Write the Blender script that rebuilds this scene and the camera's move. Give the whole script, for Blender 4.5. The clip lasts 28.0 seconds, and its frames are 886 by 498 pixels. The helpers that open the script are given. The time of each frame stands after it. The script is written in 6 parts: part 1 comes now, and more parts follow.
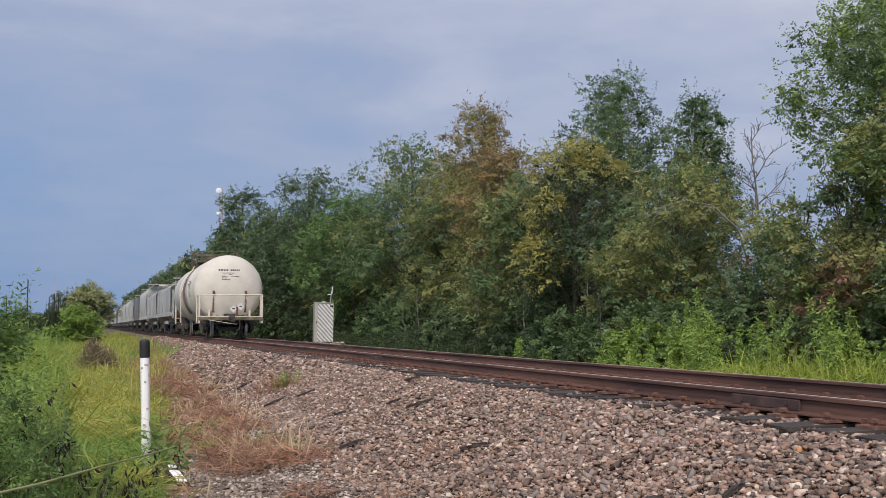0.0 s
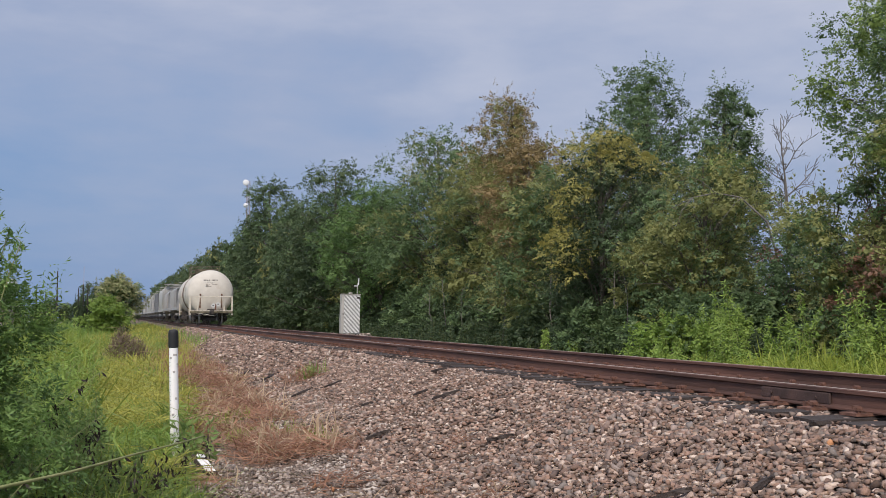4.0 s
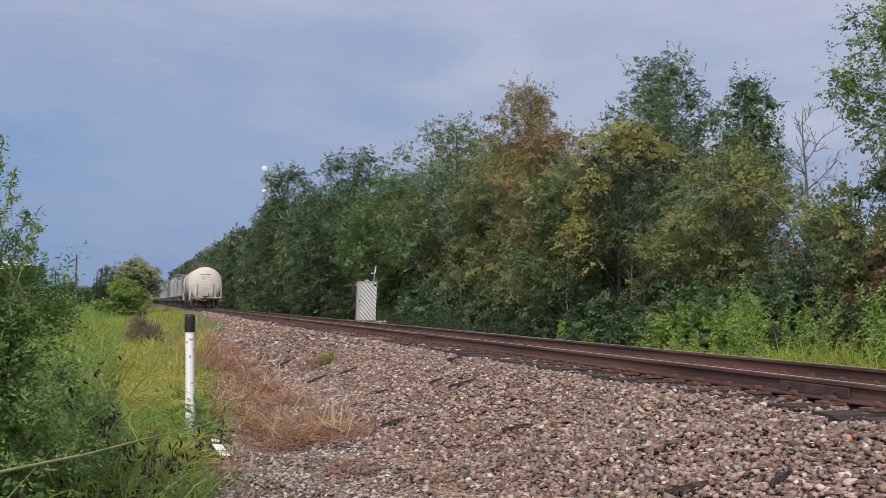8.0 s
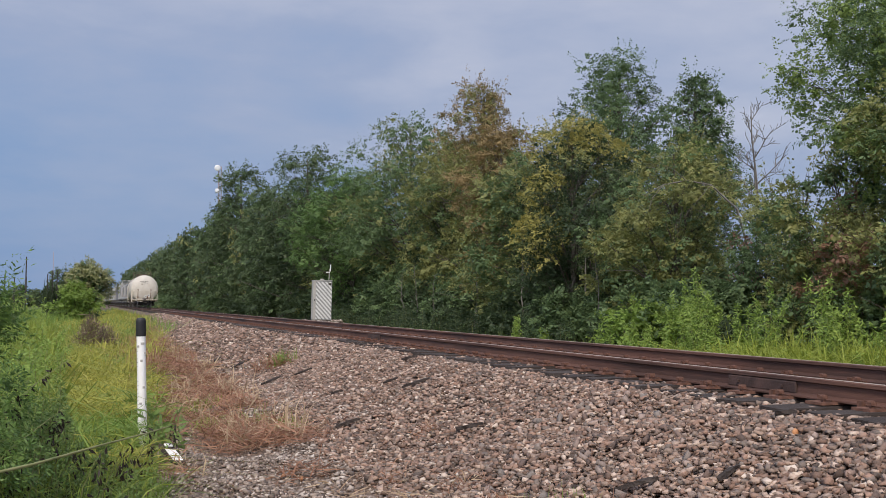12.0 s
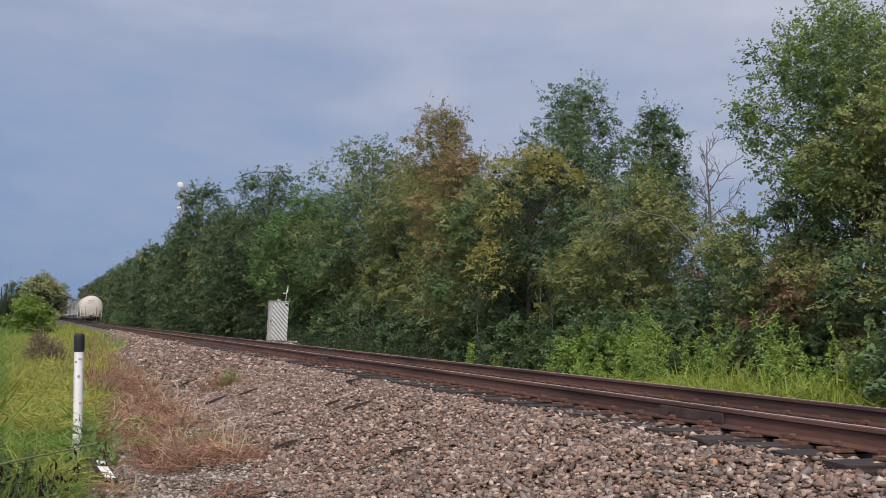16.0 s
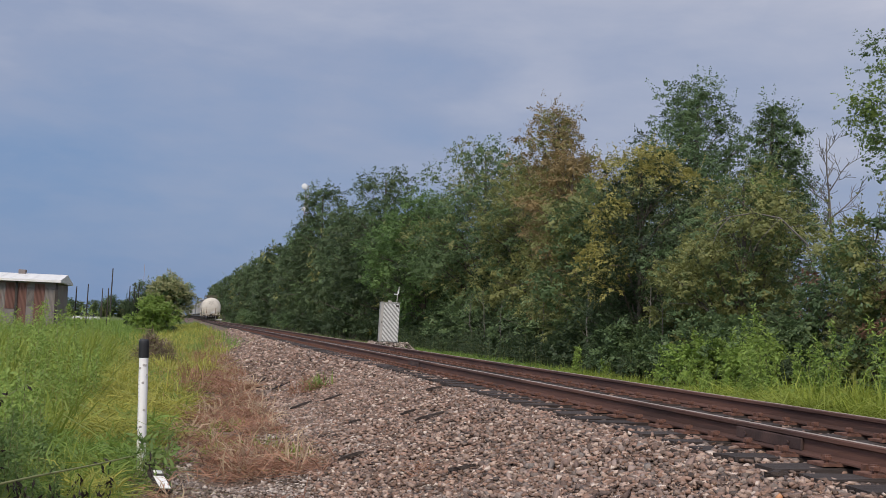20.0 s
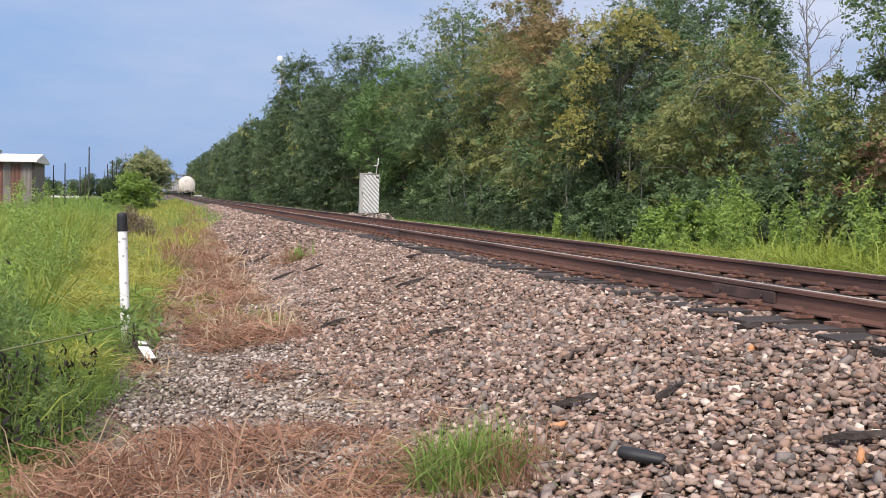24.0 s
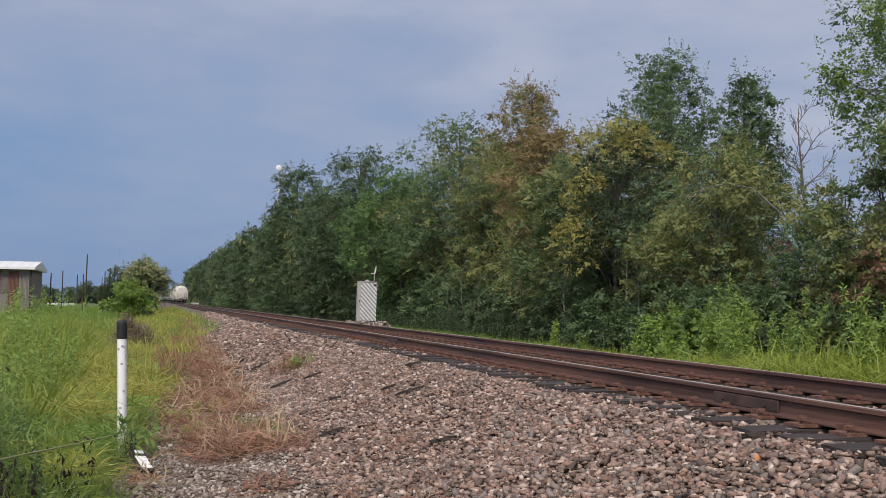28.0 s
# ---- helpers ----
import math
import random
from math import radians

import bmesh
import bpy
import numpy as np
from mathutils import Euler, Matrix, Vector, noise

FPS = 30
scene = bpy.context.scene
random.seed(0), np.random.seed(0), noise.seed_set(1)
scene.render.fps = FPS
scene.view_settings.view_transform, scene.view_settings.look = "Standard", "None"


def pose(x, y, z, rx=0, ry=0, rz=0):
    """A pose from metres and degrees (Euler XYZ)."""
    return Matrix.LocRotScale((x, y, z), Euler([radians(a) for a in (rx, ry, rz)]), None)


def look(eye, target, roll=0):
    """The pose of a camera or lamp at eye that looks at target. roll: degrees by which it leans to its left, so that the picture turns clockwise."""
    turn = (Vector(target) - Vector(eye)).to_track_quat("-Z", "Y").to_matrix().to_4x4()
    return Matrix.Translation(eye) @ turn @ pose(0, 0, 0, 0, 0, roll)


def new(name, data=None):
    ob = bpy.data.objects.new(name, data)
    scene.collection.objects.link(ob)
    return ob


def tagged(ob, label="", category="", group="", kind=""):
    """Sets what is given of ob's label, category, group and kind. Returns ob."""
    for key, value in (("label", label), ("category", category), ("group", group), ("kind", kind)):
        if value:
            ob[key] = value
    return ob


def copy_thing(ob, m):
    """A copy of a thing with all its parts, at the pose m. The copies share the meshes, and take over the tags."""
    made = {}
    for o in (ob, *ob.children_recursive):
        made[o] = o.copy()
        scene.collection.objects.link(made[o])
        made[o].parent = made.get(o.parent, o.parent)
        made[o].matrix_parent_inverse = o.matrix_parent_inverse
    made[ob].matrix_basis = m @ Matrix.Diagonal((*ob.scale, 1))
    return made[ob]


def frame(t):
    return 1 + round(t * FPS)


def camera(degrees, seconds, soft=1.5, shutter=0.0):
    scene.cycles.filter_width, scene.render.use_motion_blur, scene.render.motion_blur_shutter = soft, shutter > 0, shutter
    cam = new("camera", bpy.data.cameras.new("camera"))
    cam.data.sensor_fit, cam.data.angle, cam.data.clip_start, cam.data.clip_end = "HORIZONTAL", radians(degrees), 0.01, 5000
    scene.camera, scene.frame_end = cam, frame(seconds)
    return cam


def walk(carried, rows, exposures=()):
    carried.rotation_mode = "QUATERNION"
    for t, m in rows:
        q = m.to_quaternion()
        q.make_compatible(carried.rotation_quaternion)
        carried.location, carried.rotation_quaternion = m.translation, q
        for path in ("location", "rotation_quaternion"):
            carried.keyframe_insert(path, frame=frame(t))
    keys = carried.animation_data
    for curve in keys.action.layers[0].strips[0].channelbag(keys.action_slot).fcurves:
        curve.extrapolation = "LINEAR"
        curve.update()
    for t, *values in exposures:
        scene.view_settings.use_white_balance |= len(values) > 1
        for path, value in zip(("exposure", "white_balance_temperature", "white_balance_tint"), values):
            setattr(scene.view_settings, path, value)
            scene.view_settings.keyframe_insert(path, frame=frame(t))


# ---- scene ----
# seconds, place in metres (z = 0 is the rail top, y runs along the track), yaw, pitch, roll in degrees
PATH = [
    (0, -5.899, -0.252, 0.531, -17.66, 3.97, -0.16),
    (0.5, -5.901, -0.249, 0.516, -17.10, 3.89, -0.32),
    (1, -5.918, -0.234, 0.523, -16.78, 3.89, -0.29),
    (1.5, -5.915, -0.226, 0.522, -16.59, 3.85, -0.25),
    (2, -5.919, -0.233, 0.523, -16.58, 3.84, -0.14),
    (2.5, -5.914, -0.250, 0.523, -16.56, 3.80, -0.10),
    (4.5, -5.907, -0.224, 0.526, -16.15, 3.48, 0.18),
    (5, -5.910, -0.208, 0.527, -16.00, 3.43, 0.34),
    (5.5, -5.916, -0.208, 0.526, -15.87, 3.37, 0.43),
    (6, -5.910, -0.210, 0.525, -15.72, 3.27, 0.53),
    (6.5, -5.918, -0.211, 0.522, -15.63, 3.18, 0.62),
    (7, -5.918, -0.196, 0.529, -15.52, 3.06, 0.74),
    (7.5, -5.911, -0.180, 0.522, -15.43, 3.04, 0.89),
    (8, -5.896, -0.195, 0.523, -15.40, 2.95, 0.90),
    (8.5, -5.896, -0.187, 0.517, -15.36, 2.89, 0.94),
    (9, -5.882, -0.202, 0.515, -15.51, 2.76, 0.74),
    (9.5, -5.869, -0.202, 0.515, -15.97, 2.70, 0.68),
    (10, -5.866, -0.220, 0.524, -16.03, 2.70, 0.65),
    (10.5, -5.868, -0.236, 0.522, -16.61, 2.73, 0.42),
    (11, -5.869, -0.215, 0.519, -17.10, 2.63, 0.09),
    (11.5, -5.871, -0.211, 0.523, -17.50, 2.55, -0.09),
    (12, -5.871, -0.225, 0.551, -17.72, 2.82, 0.05),
    (12.5, -5.889, -0.232, 0.551, -17.94, 3.44, 0.19),
    (14.5, -5.798, -0.271, 0.546, -19.61, 4.11, 0.20),
    (15, -5.709, -0.329, 0.541, -19.58, 4.03, 1.41),
    (15.5, -5.687, -0.341, 0.538, -19.64, 4.08, 1.42),
    (16, -5.696, -0.343, 0.546, -19.65, 4.14, 1.60),
    (16.5, -5.698, -0.340, 0.538, -19.62, 4.14, 1.58),
    (17, -5.689, -0.358, 0.540, -19.68, 4.17, 1.71),
    (17.5, -5.636, -0.357, 0.551, -20.01, 4.17, 1.82),
    (18, -5.555, -0.305, 0.542, -20.69, 4.11, 1.79),
    (18.5, -5.393, -0.177, 0.544, -22.03, 3.98, 1.74),
    (19, -5.245, -0.056, 0.599, -21.74, 4.11, 1.62),
    (19.5, -5.113, 0.009, 0.641, -15.70, 3.96, 1.97),
    (20, -5.024, 0.018, 0.651, -13.30, 3.95, 2.13),
    (20.5, -4.997, 0.019, 0.648, -13.25, 3.84, 1.93),
    (22.5, -4.992, -0.004, 0.640, -11.96, 3.83, 1.58),
    (23, -4.997, 0.003, 0.621, -12.01, 3.93, 0.66),
    (23.5, -4.993, -0.004, 0.602, -12.21, 0.84, 0.67),
    (24, -4.992, 0.012, 0.603, -14.47, -2.74, 0.75),
    (24.5, -4.997, 0.038, 0.616, -15.20, -1.48, 1.21),
    (25, -5.024, 0.026, 0.619, -15.29, 0.69, 1.25),
    (25.5, -5.032, 0.020, 0.603, -15.18, 2.06, 1.38),
    (26, -5.028, 0.014, 0.602, -15.17, 2.12, 1.33),
    (26.5, -5.025, 0.009, 0.609, -15.12, 2.36, 1.18),
    (27, -5.030, 0.007, 0.604, -14.89, 2.62, 1.09),
    (27.5, -5.030, -0.005, 0.607, -14.75, 2.77, 0.94),
    (28, -5.033, 0.000, 0.602, -14.57, 2.88, 0.83),
]
cam = camera(43.87, 28.0, soft=0.65)
walk(cam, [(t, pose(x, y, z, 90 + p, 0, w) @ pose(0, 0, 0, 0, 0, r)) for t, x, y, z, w, p, r in PATH],
     exposures=[(0, 0.06), (12.5, 0.04), (15, -0.07), (17, -0.03), (18.2, 0.02), (19, 0.19), (19.6, 0.0), (20, -0.13), (23.0, -0.03), (23.5, 0.15), (24.0, 0.52), (24.5, 0.34), (25.0, -0.02), (25.5, -0.08), (28, -0.06)])

# ---- world and light: a bright overcast evening sky with soft cloud banks ----
world = bpy.data.worlds.new("overcast_sky")
scene.world = world
world.use_nodes = True
wn, wl = world.node_tree.nodes, world.node_tree.links
wn.clear()


def wnode(kind, **kw):
    n = wn.new(kind)
    for k, v in kw.items():
        if k in n.inputs:
            n.inputs[k].default_value = v
    return n


SUN_EL, SUN_AZ = 43, 212
sky = wn.new("ShaderNodeTexSky")
sky.sky_type, sky.sun_disc, sky.sun_elevation, sky.sun_rotation = "NISHITA", False, radians(SUN_EL), radians(SUN_AZ)
sky.dust_density, sky.air_density, sky.ozone_density = 2.5, 1.2, 2.0
co = wn.new("ShaderNodeTexCoord")
sep = wn.new("ShaderNodeSeparateXYZ")
wl.new(co.outputs["Generated"], sep.inputs[0])
mp = wnode("ShaderNodeMapping")
mp.inputs["Scale"].default_value = (1.0, 1.0, 3.2)
mp.inputs["Rotation"].default_value = (radians(8), radians(-6), radians(20))
wl.new(co.outputs["Generated"], mp.inputs["Vector"])
cl = wnode("ShaderNodeTexNoise", Scale=2.6, Detail=6.0, Roughness=0.52, Distortion=0.35)
wl.new(mp.outputs[0], cl.inputs["Vector"])
cl2 = wnode("ShaderNodeTexNoise", Scale=7.0, Detail=5.0, Roughness=0.55, Distortion=0.2)
wl.new(mp.outputs[0], cl2.inputs["Vector"])
ht = wn.new("ShaderNodeMapRange")
ht.inputs["From Min"].default_value, ht.inputs["From Max"].default_value = 0.02, 0.36
ht.inputs["To Min"].default_value, ht.inputs["To Max"].default_value = -0.02, 0.62
wl.new(sep.outputs["Z"], ht.inputs["Value"])
az = wn.new("ShaderNodeMapRange")
az.inputs["From Min"].default_value, az.inputs["From Max"].default_value = -0.05, 0.75
az.inputs["To Min"].default_value, az.inputs["To Max"].default_value = 0.0, 0.34
wl.new(sep.outputs["X"], az.inputs["Value"])


def wmath(op, a, b):
    n = wn.new("ShaderNodeMath")
    n.operation = op
    for k, v in enumerate((a, b)):
        if isinstance(v, (int, float)):
            n.inputs[k].default_value = v
        else:
            wl.new(v, n.inputs[k])
    return n.outputs[0]


c1 = wmath("MULTIPLY", wmath("SUBTRACT", cl.outputs["Fac"], 0.5), 1.0)
c2 = wmath("MULTIPLY", wmath("SUBTRACT", cl2.outputs["Fac"], 0.5), 0.55)
fac = wmath("ADD", wmath("ADD", ht.outputs[0], az.outputs[0]), wmath("ADD", c1, c2))
ramp = wn.new("ShaderNodeValToRGB")
ramp.color_ramp.elements[0].position, ramp.color_ramp.elements[0].color = 0.0, (0.215, 0.330, 0.560, 1)
ramp.color_ramp.elements[1].position, ramp.color_ramp.elements[1].color = 1.0, (0.66, 0.66, 0.76, 1)
e = ramp.color_ramp.elements.new(0.42)
e.color = (0.335, 0.400, 0.575, 1)
e = ramp.color_ramp.elements.new(0.72)
e.color = (0.475, 0.510, 0.645, 1)
wl.new(fac, ramp.inputs[0])
mix = wn.new("ShaderNodeMix")
mix.data_type = "RGBA"
mix.inputs["Factor"].default_value = 0.9
skys = wn.new("ShaderNodeVectorMath")
skys.operation = "SCALE"
skys.inputs["Scale"].default_value = 0.1
wl.new(sky.outputs[0], skys.inputs[0])
wl.new(skys.outputs[0], mix.inputs[6])
wl.new(ramp.outputs[0], mix.inputs[7])
sund = wn.new("ShaderNodeVectorMath")
sund.operation = "DOT_PRODUCT"
sund.inputs[1].default_value = (math.sin(radians(SUN_AZ)) * math.cos(radians(SUN_EL)), math.cos(radians(SUN_AZ)) * math.cos(radians(SUN_EL)), math.sin(radians(SUN_EL)))
wl.new(co.outputs["Generated"], sund.inputs[0])
glow = wn.new("ShaderNodeMapRange")
glow.interpolation_type = "SMOOTHSTEP"
glow.inputs["From Min"].default_value, glow.inputs["From Max"].default_value = 0.1, 1.0
glow.inputs["To Min"].default_value, glow.inputs["To Max"].default_value = 1.0, 2.4
wl.new(sund.outputs["Value"], glow.inputs["Value"])
bg = wn.new("ShaderNodeBackground")
wl.new(glow.outputs[0], bg.inputs["Strength"])
wl.new(mix.outputs[2], bg.inputs["Color"])
wo = wn.new("ShaderNodeOutputWorld")
wl.new(bg.outputs[0], wo.inputs["Surface"])

sun = new("sun", bpy.data.lights.new("sun", "SUN"))
sun.data.energy, sun.data.angle, sun.data.color = 2.95, radians(14), (1.0, 0.87, 0.70)
sa, se = radians(SUN_AZ), radians(SUN_EL)
sun.matrix_world = look((math.sin(sa) * math.cos(se) * 50, math.cos(sa) * math.cos(se) * 50, math.sin(se) * 50), (0, 0, 0))


# ---- materials ----
def surface(name, colors, scale=4.0, rough=0.7, bump=0.3, bump_scale=40.0, metal=0.0, island=0.0, own=0.0, thin=0.0,
            spec=0.4, detail=8.0, stretch=(1, 1, 1), coords="Object", spots=None, spot_scale=3.0, spot_edge=0.6, fine=0.0):
    """A procedural material: base colours from noise (and per island or per object), a second noise for stains, and fine relief."""
    m = bpy.data.materials.new(name)
    m.use_nodes = True
    nt = m.node_tree
    n, l = nt.nodes, nt.links
    bsdf = n["Principled BSDF"]
    tc = n.new("ShaderNodeTexCoord")
    mpn = n.new("ShaderNodeMapping")
    mpn.inputs["Scale"].default_value = stretch
    l.new(tc.outputs[coords], mpn.inputs["Vector"])
    nz = n.new("ShaderNodeTexNoise")
    nz.inputs["Scale"].default_value, nz.inputs["Detail"].default_value, nz.inputs["Roughness"].default_value = scale, detail, 0.6
    l.new(mpn.outputs[0], nz.inputs["Vector"])
    fac = nz.outputs["Fac"]

    def blend(a, b, k):
        x = n.new("ShaderNodeMix")
        x.inputs["Factor"].default_value = k
        l.new(a, x.inputs[2])
        l.new(b, x.inputs[3])
        return x.outputs[0]

    if fine:
        nf = n.new("ShaderNodeTexNoise")
        nf.inputs["Scale"].default_value, nf.inputs["Detail"].default_value = fine, 2.0
        l.new(mpn.outputs[0], nf.inputs["Vector"])
        fac = blend(fac, nf.outputs["Fac"], 0.55)
    if island:
        g = n.new("ShaderNodeNewGeometry")
        fac = blend(fac, g.outputs["Random Per Island"], island)
    if own:
        oi = n.new("ShaderNodeObjectInfo")
        fac = blend(fac, oi.outputs["Random"], own)
    rp = n.new("ShaderNodeValToRGB")
    els = rp.color_ramp.elements
    lo, hi = (0.3, 0.7) if not (island or own) else (0.08, 0.92)
    els[0].position, els[0].color = lo, (*colors[0], 1)
    els[1].position, els[1].color = hi, (*colors[-1], 1)
    for i, c in enumerate(colors[1:-1]):
        els.new(lo + (hi - lo) * (i + 1) / (len(colors) - 1)).color = (*c, 1)
    l.new(fac, rp.inputs[0])
    col = rp.outputs[0]
    if spots:
        sn = n.new("ShaderNodeTexNoise")
        sn.inputs["Scale"].default_value, sn.inputs["Detail"].default_value, sn.inputs["Roughness"].default_value = spot_scale, 9.0, 0.65
        l.new(mpn.outputs[0], sn.inputs["Vector"])
        sr = n.new("ShaderNodeMapRange")
        sr.inputs["From Min"].default_value, sr.inputs["From Max"].default_value = spot_edge - 0.06, spot_edge + 0.06
        l.new(sn.outputs["Fac"], sr.inputs["Value"])
        mx = n.new("ShaderNodeMix")
        mx.data_type = "RGBA"
        l.new(sr.outputs[0], mx.inputs["Factor"])
        l.new(col, mx.inputs[6])
        mx.inputs[7].default_value = (*spots, 1)
        col = mx.outputs[2]
    l.new(col, bsdf.inputs["Base Color"])
    bsdf.inputs["Roughness"].default_value, bsdf.inputs["Metallic"].default_value = rough, metal
    bsdf.inputs["Specular IOR Level"].default_value = spec
    if bump:
        bn = n.new("ShaderNodeTexNoise")
        bn.inputs["Scale"].default_value, bn.inputs["Detail"].default_value = bump_scale, 4.0
        l.new(mpn.outputs[0], bn.inputs["Vector"])
        bp = n.new("ShaderNodeBump")
        bp.inputs["Strength"].default_value, bp.inputs["Distance"].default_value = bump, 0.02
        l.new(bn.outputs["Fac"], bp.inputs["Height"])
        l.new(bp.outputs[0], bsdf.inputs["Normal"])
    if thin:
        tr = n.new("ShaderNodeBsdfTranslucent")
        l.new(col, tr.inputs["Color"])
        ms = n.new("ShaderNodeMixShader")
        ms.inputs[0].default_value = thin
        l.new(bsdf.outputs[0], ms.inputs[1])
        l.new(tr.outputs[0], ms.inputs[2])
        l.new(ms.outputs[0], n["Material Output"].inputs["Surface"])
    return m


def leafy(name, colors, own=0.12):
    return surface(name, colors, scale=0.6, rough=0.5, bump=0, island=0.3, own=own, thin=0.36, spec=0.3, coords="Object", detail=3, fine=2.6)


LEAF_MID = leafy("leaf_mid_green", [(0.0504, 0.0896, 0.0427), (0.1037, 0.1624, 0.0718), (0.1654, 0.2381, 0.1025), (0.2591, 0.3221, 0.1538)])
# for dark trees; also paints the shade into growth at the wood's foot
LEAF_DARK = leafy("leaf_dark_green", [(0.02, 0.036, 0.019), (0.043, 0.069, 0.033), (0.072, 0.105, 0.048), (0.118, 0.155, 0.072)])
LEAF_FAR = leafy("leaf_dull_green", [(0.035, 0.059, 0.029), (0.076, 0.114, 0.052), (0.122, 0.168, 0.075), (0.185, 0.23, 0.105)])
LEAF_BRIGHT = leafy("leaf_fresh_green", [(0.056, 0.11, 0.034), (0.1, 0.18, 0.056), (0.15, 0.24, 0.078), (0.205, 0.3, 0.108)])
LEAF_OLIVE = leafy("leaf_olive", [(0.1008, 0.1288, 0.0482), (0.196, 0.2184, 0.0806), (0.2856, 0.2934, 0.1064), (0.3808, 0.3472, 0.14)])
LEAF_BROWN = leafy("leaf_turning_brown", [(0.13, 0.112, 0.056), (0.23, 0.182, 0.086), (0.32, 0.235, 0.11), (0.41, 0.285, 0.14)])
LEAF_YELLOW = leafy("leaf_turning_yellow", [(0.17, 0.18, 0.06), (0.3, 0.285, 0.085), (0.43, 0.38, 0.115), (0.54, 0.45, 0.15)])
LEAF_RED = leafy("leaf_rusty", [(0.12, 0.08, 0.048), (0.205, 0.12, 0.077), (0.28, 0.158, 0.108), (0.36, 0.23, 0.155)])
LEAF_TIP = leafy("leaf_light_tips", [(0.112, 0.1749, 0.0491), (0.1749, 0.2591, 0.07), (0.252, 0.336, 0.098), (0.322, 0.392, 0.14)])
WEED = leafy("weed_leaf", [(0.095, 0.165, 0.034), (0.185, 0.285, 0.06), (0.275, 0.375, 0.085), (0.39, 0.47, 0.125)])
WEED_LEFT = leafy("weed_leaf_deep", [(0.06, 0.105, 0.035), (0.135, 0.21, 0.06), (0.21, 0.3, 0.085), (0.32, 0.4, 0.125)])
BLOSSOM = leafy("pale_blossom", [(0.19, 0.215, 0.09), (0.34, 0.35, 0.17), (0.54, 0.52, 0.31)])
WITHERED = leafy("withered_brown", [(0.09, 0.066, 0.05), (0.17, 0.124, 0.095), (0.26, 0.195, 0.15), (0.37, 0.29, 0.22)])
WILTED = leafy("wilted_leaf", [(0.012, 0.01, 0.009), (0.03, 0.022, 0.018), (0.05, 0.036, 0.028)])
GRASS_VERGE = leafy("grass_lush", [(0.1, 0.15, 0.027), (0.2, 0.265, 0.045), (0.3, 0.35, 0.066), (0.42, 0.435, 0.115)], own=0)
GRASS_ARCH = leafy("grass_arching", [(0.12, 0.17, 0.03), (0.25, 0.315, 0.052), (0.38, 0.43, 0.085), (0.54, 0.54, 0.15)], own=0)
BUSH_DEEP = leafy("bush_deep_green", [(0.035, 0.075, 0.026), (0.09, 0.165, 0.047), (0.165, 0.265, 0.072), (0.27, 0.38, 0.115)])
GRASS_MAT = leafy("grass_matted", [(0.09, 0.12, 0.026), (0.26, 0.28, 0.055), (0.46, 0.435, 0.095), (0.64, 0.54, 0.21)], own=0)
GRASS_GREEN = leafy("grass_green", [(0.09, 0.16, 0.032), (0.15, 0.245, 0.05), (0.22, 0.32, 0.068), (0.3, 0.38, 0.1)], own=0)
GRASS_DRY = leafy("grass_dry", [(0.11, 0.055, 0.036), (0.27, 0.14, 0.09), (0.42, 0.24, 0.155), (0.56, 0.37, 0.25)], own=0)
GRASS_STRAW = leafy("straw", [(0.3, 0.2, 0.12), (0.42, 0.3, 0.19), (0.52, 0.4, 0.27), (0.62, 0.51, 0.37)], own=0)
BARK = surface("bark", [(0.05, 0.04, 0.032), (0.1, 0.085, 0.07), (0.16, 0.14, 0.12)], 6, 0.9, 0.6, 30, stretch=(1, 1, 0.25))
BARK_DEAD = surface("dead_wood", [(0.08, 0.073, 0.068), (0.14, 0.13, 0.12), (0.2, 0.188, 0.175)], 6, 0.9, 0.5, 30, stretch=(1, 1, 0.25))
STONE = surface("ballast_stone", [(0.0337, 0.025, 0.0207), (0.1925, 0.1157, 0.083), (0.0818, 0.0648, 0.0559), (0.3176, 0.1989, 0.147), (0.1396, 0.1148, 0.0992), (0.4331, 0.3193, 0.2571), (0.1011, 0.0712, 0.0559), (0.2791, 0.174, 0.1281), (0.1828, 0.1434, 0.12), (0.3561, 0.2452, 0.1849), (0.5775, 0.4858, 0.4105)],
                9, 0.85, 0.35, 60, island=0.82)
STONE_PALE = surface("pale_stone", [(0.085, 0.066, 0.056), (0.19, 0.15, 0.125), (0.31, 0.25, 0.21), (0.5, 0.44, 0.385)], 9, 0.85, 0.35, 60, island=0.8)
BALLAST = surface("ballast_bed", [(0.04, 0.029, 0.024), (0.09, 0.063, 0.05), (0.16, 0.112, 0.088), (0.24, 0.175, 0.14)], 26, 0.9, 0.9, 22, coords="Object")
SOIL = surface("grassy_soil", [(0.045, 0.06, 0.02), (0.085, 0.115, 0.03), (0.15, 0.165, 0.045)], 0.9, 0.95, 0.6, 18, spots=(0.11, 0.08, 0.05), spot_scale=0.5, spot_edge=0.6)
THATCH = surface("dry_thatch", [(0.05, 0.036, 0.028), (0.12, 0.082, 0.06), (0.2, 0.145, 0.11), (0.3, 0.24, 0.195)], 14, 0.95, 0.8, 30, stretch=(1, 1, 1))
RAIL = surface("rusty_rail", [(0.0528, 0.0264, 0.0194), (0.1012, 0.0484, 0.0352), (0.1408, 0.0704, 0.0484)], 5, 0.75, 0.35, 50, stretch=(1, 0.12, 1), spots=(0.05, 0.03, 0.026), spot_scale=2.0, spot_edge=0.58)
RAIL_DARK = surface("greasy_rail_joint", [(0.035, 0.022, 0.019), (0.065, 0.038, 0.032), (0.09, 0.052, 0.042)], 5, 0.7, 0.3, 50)
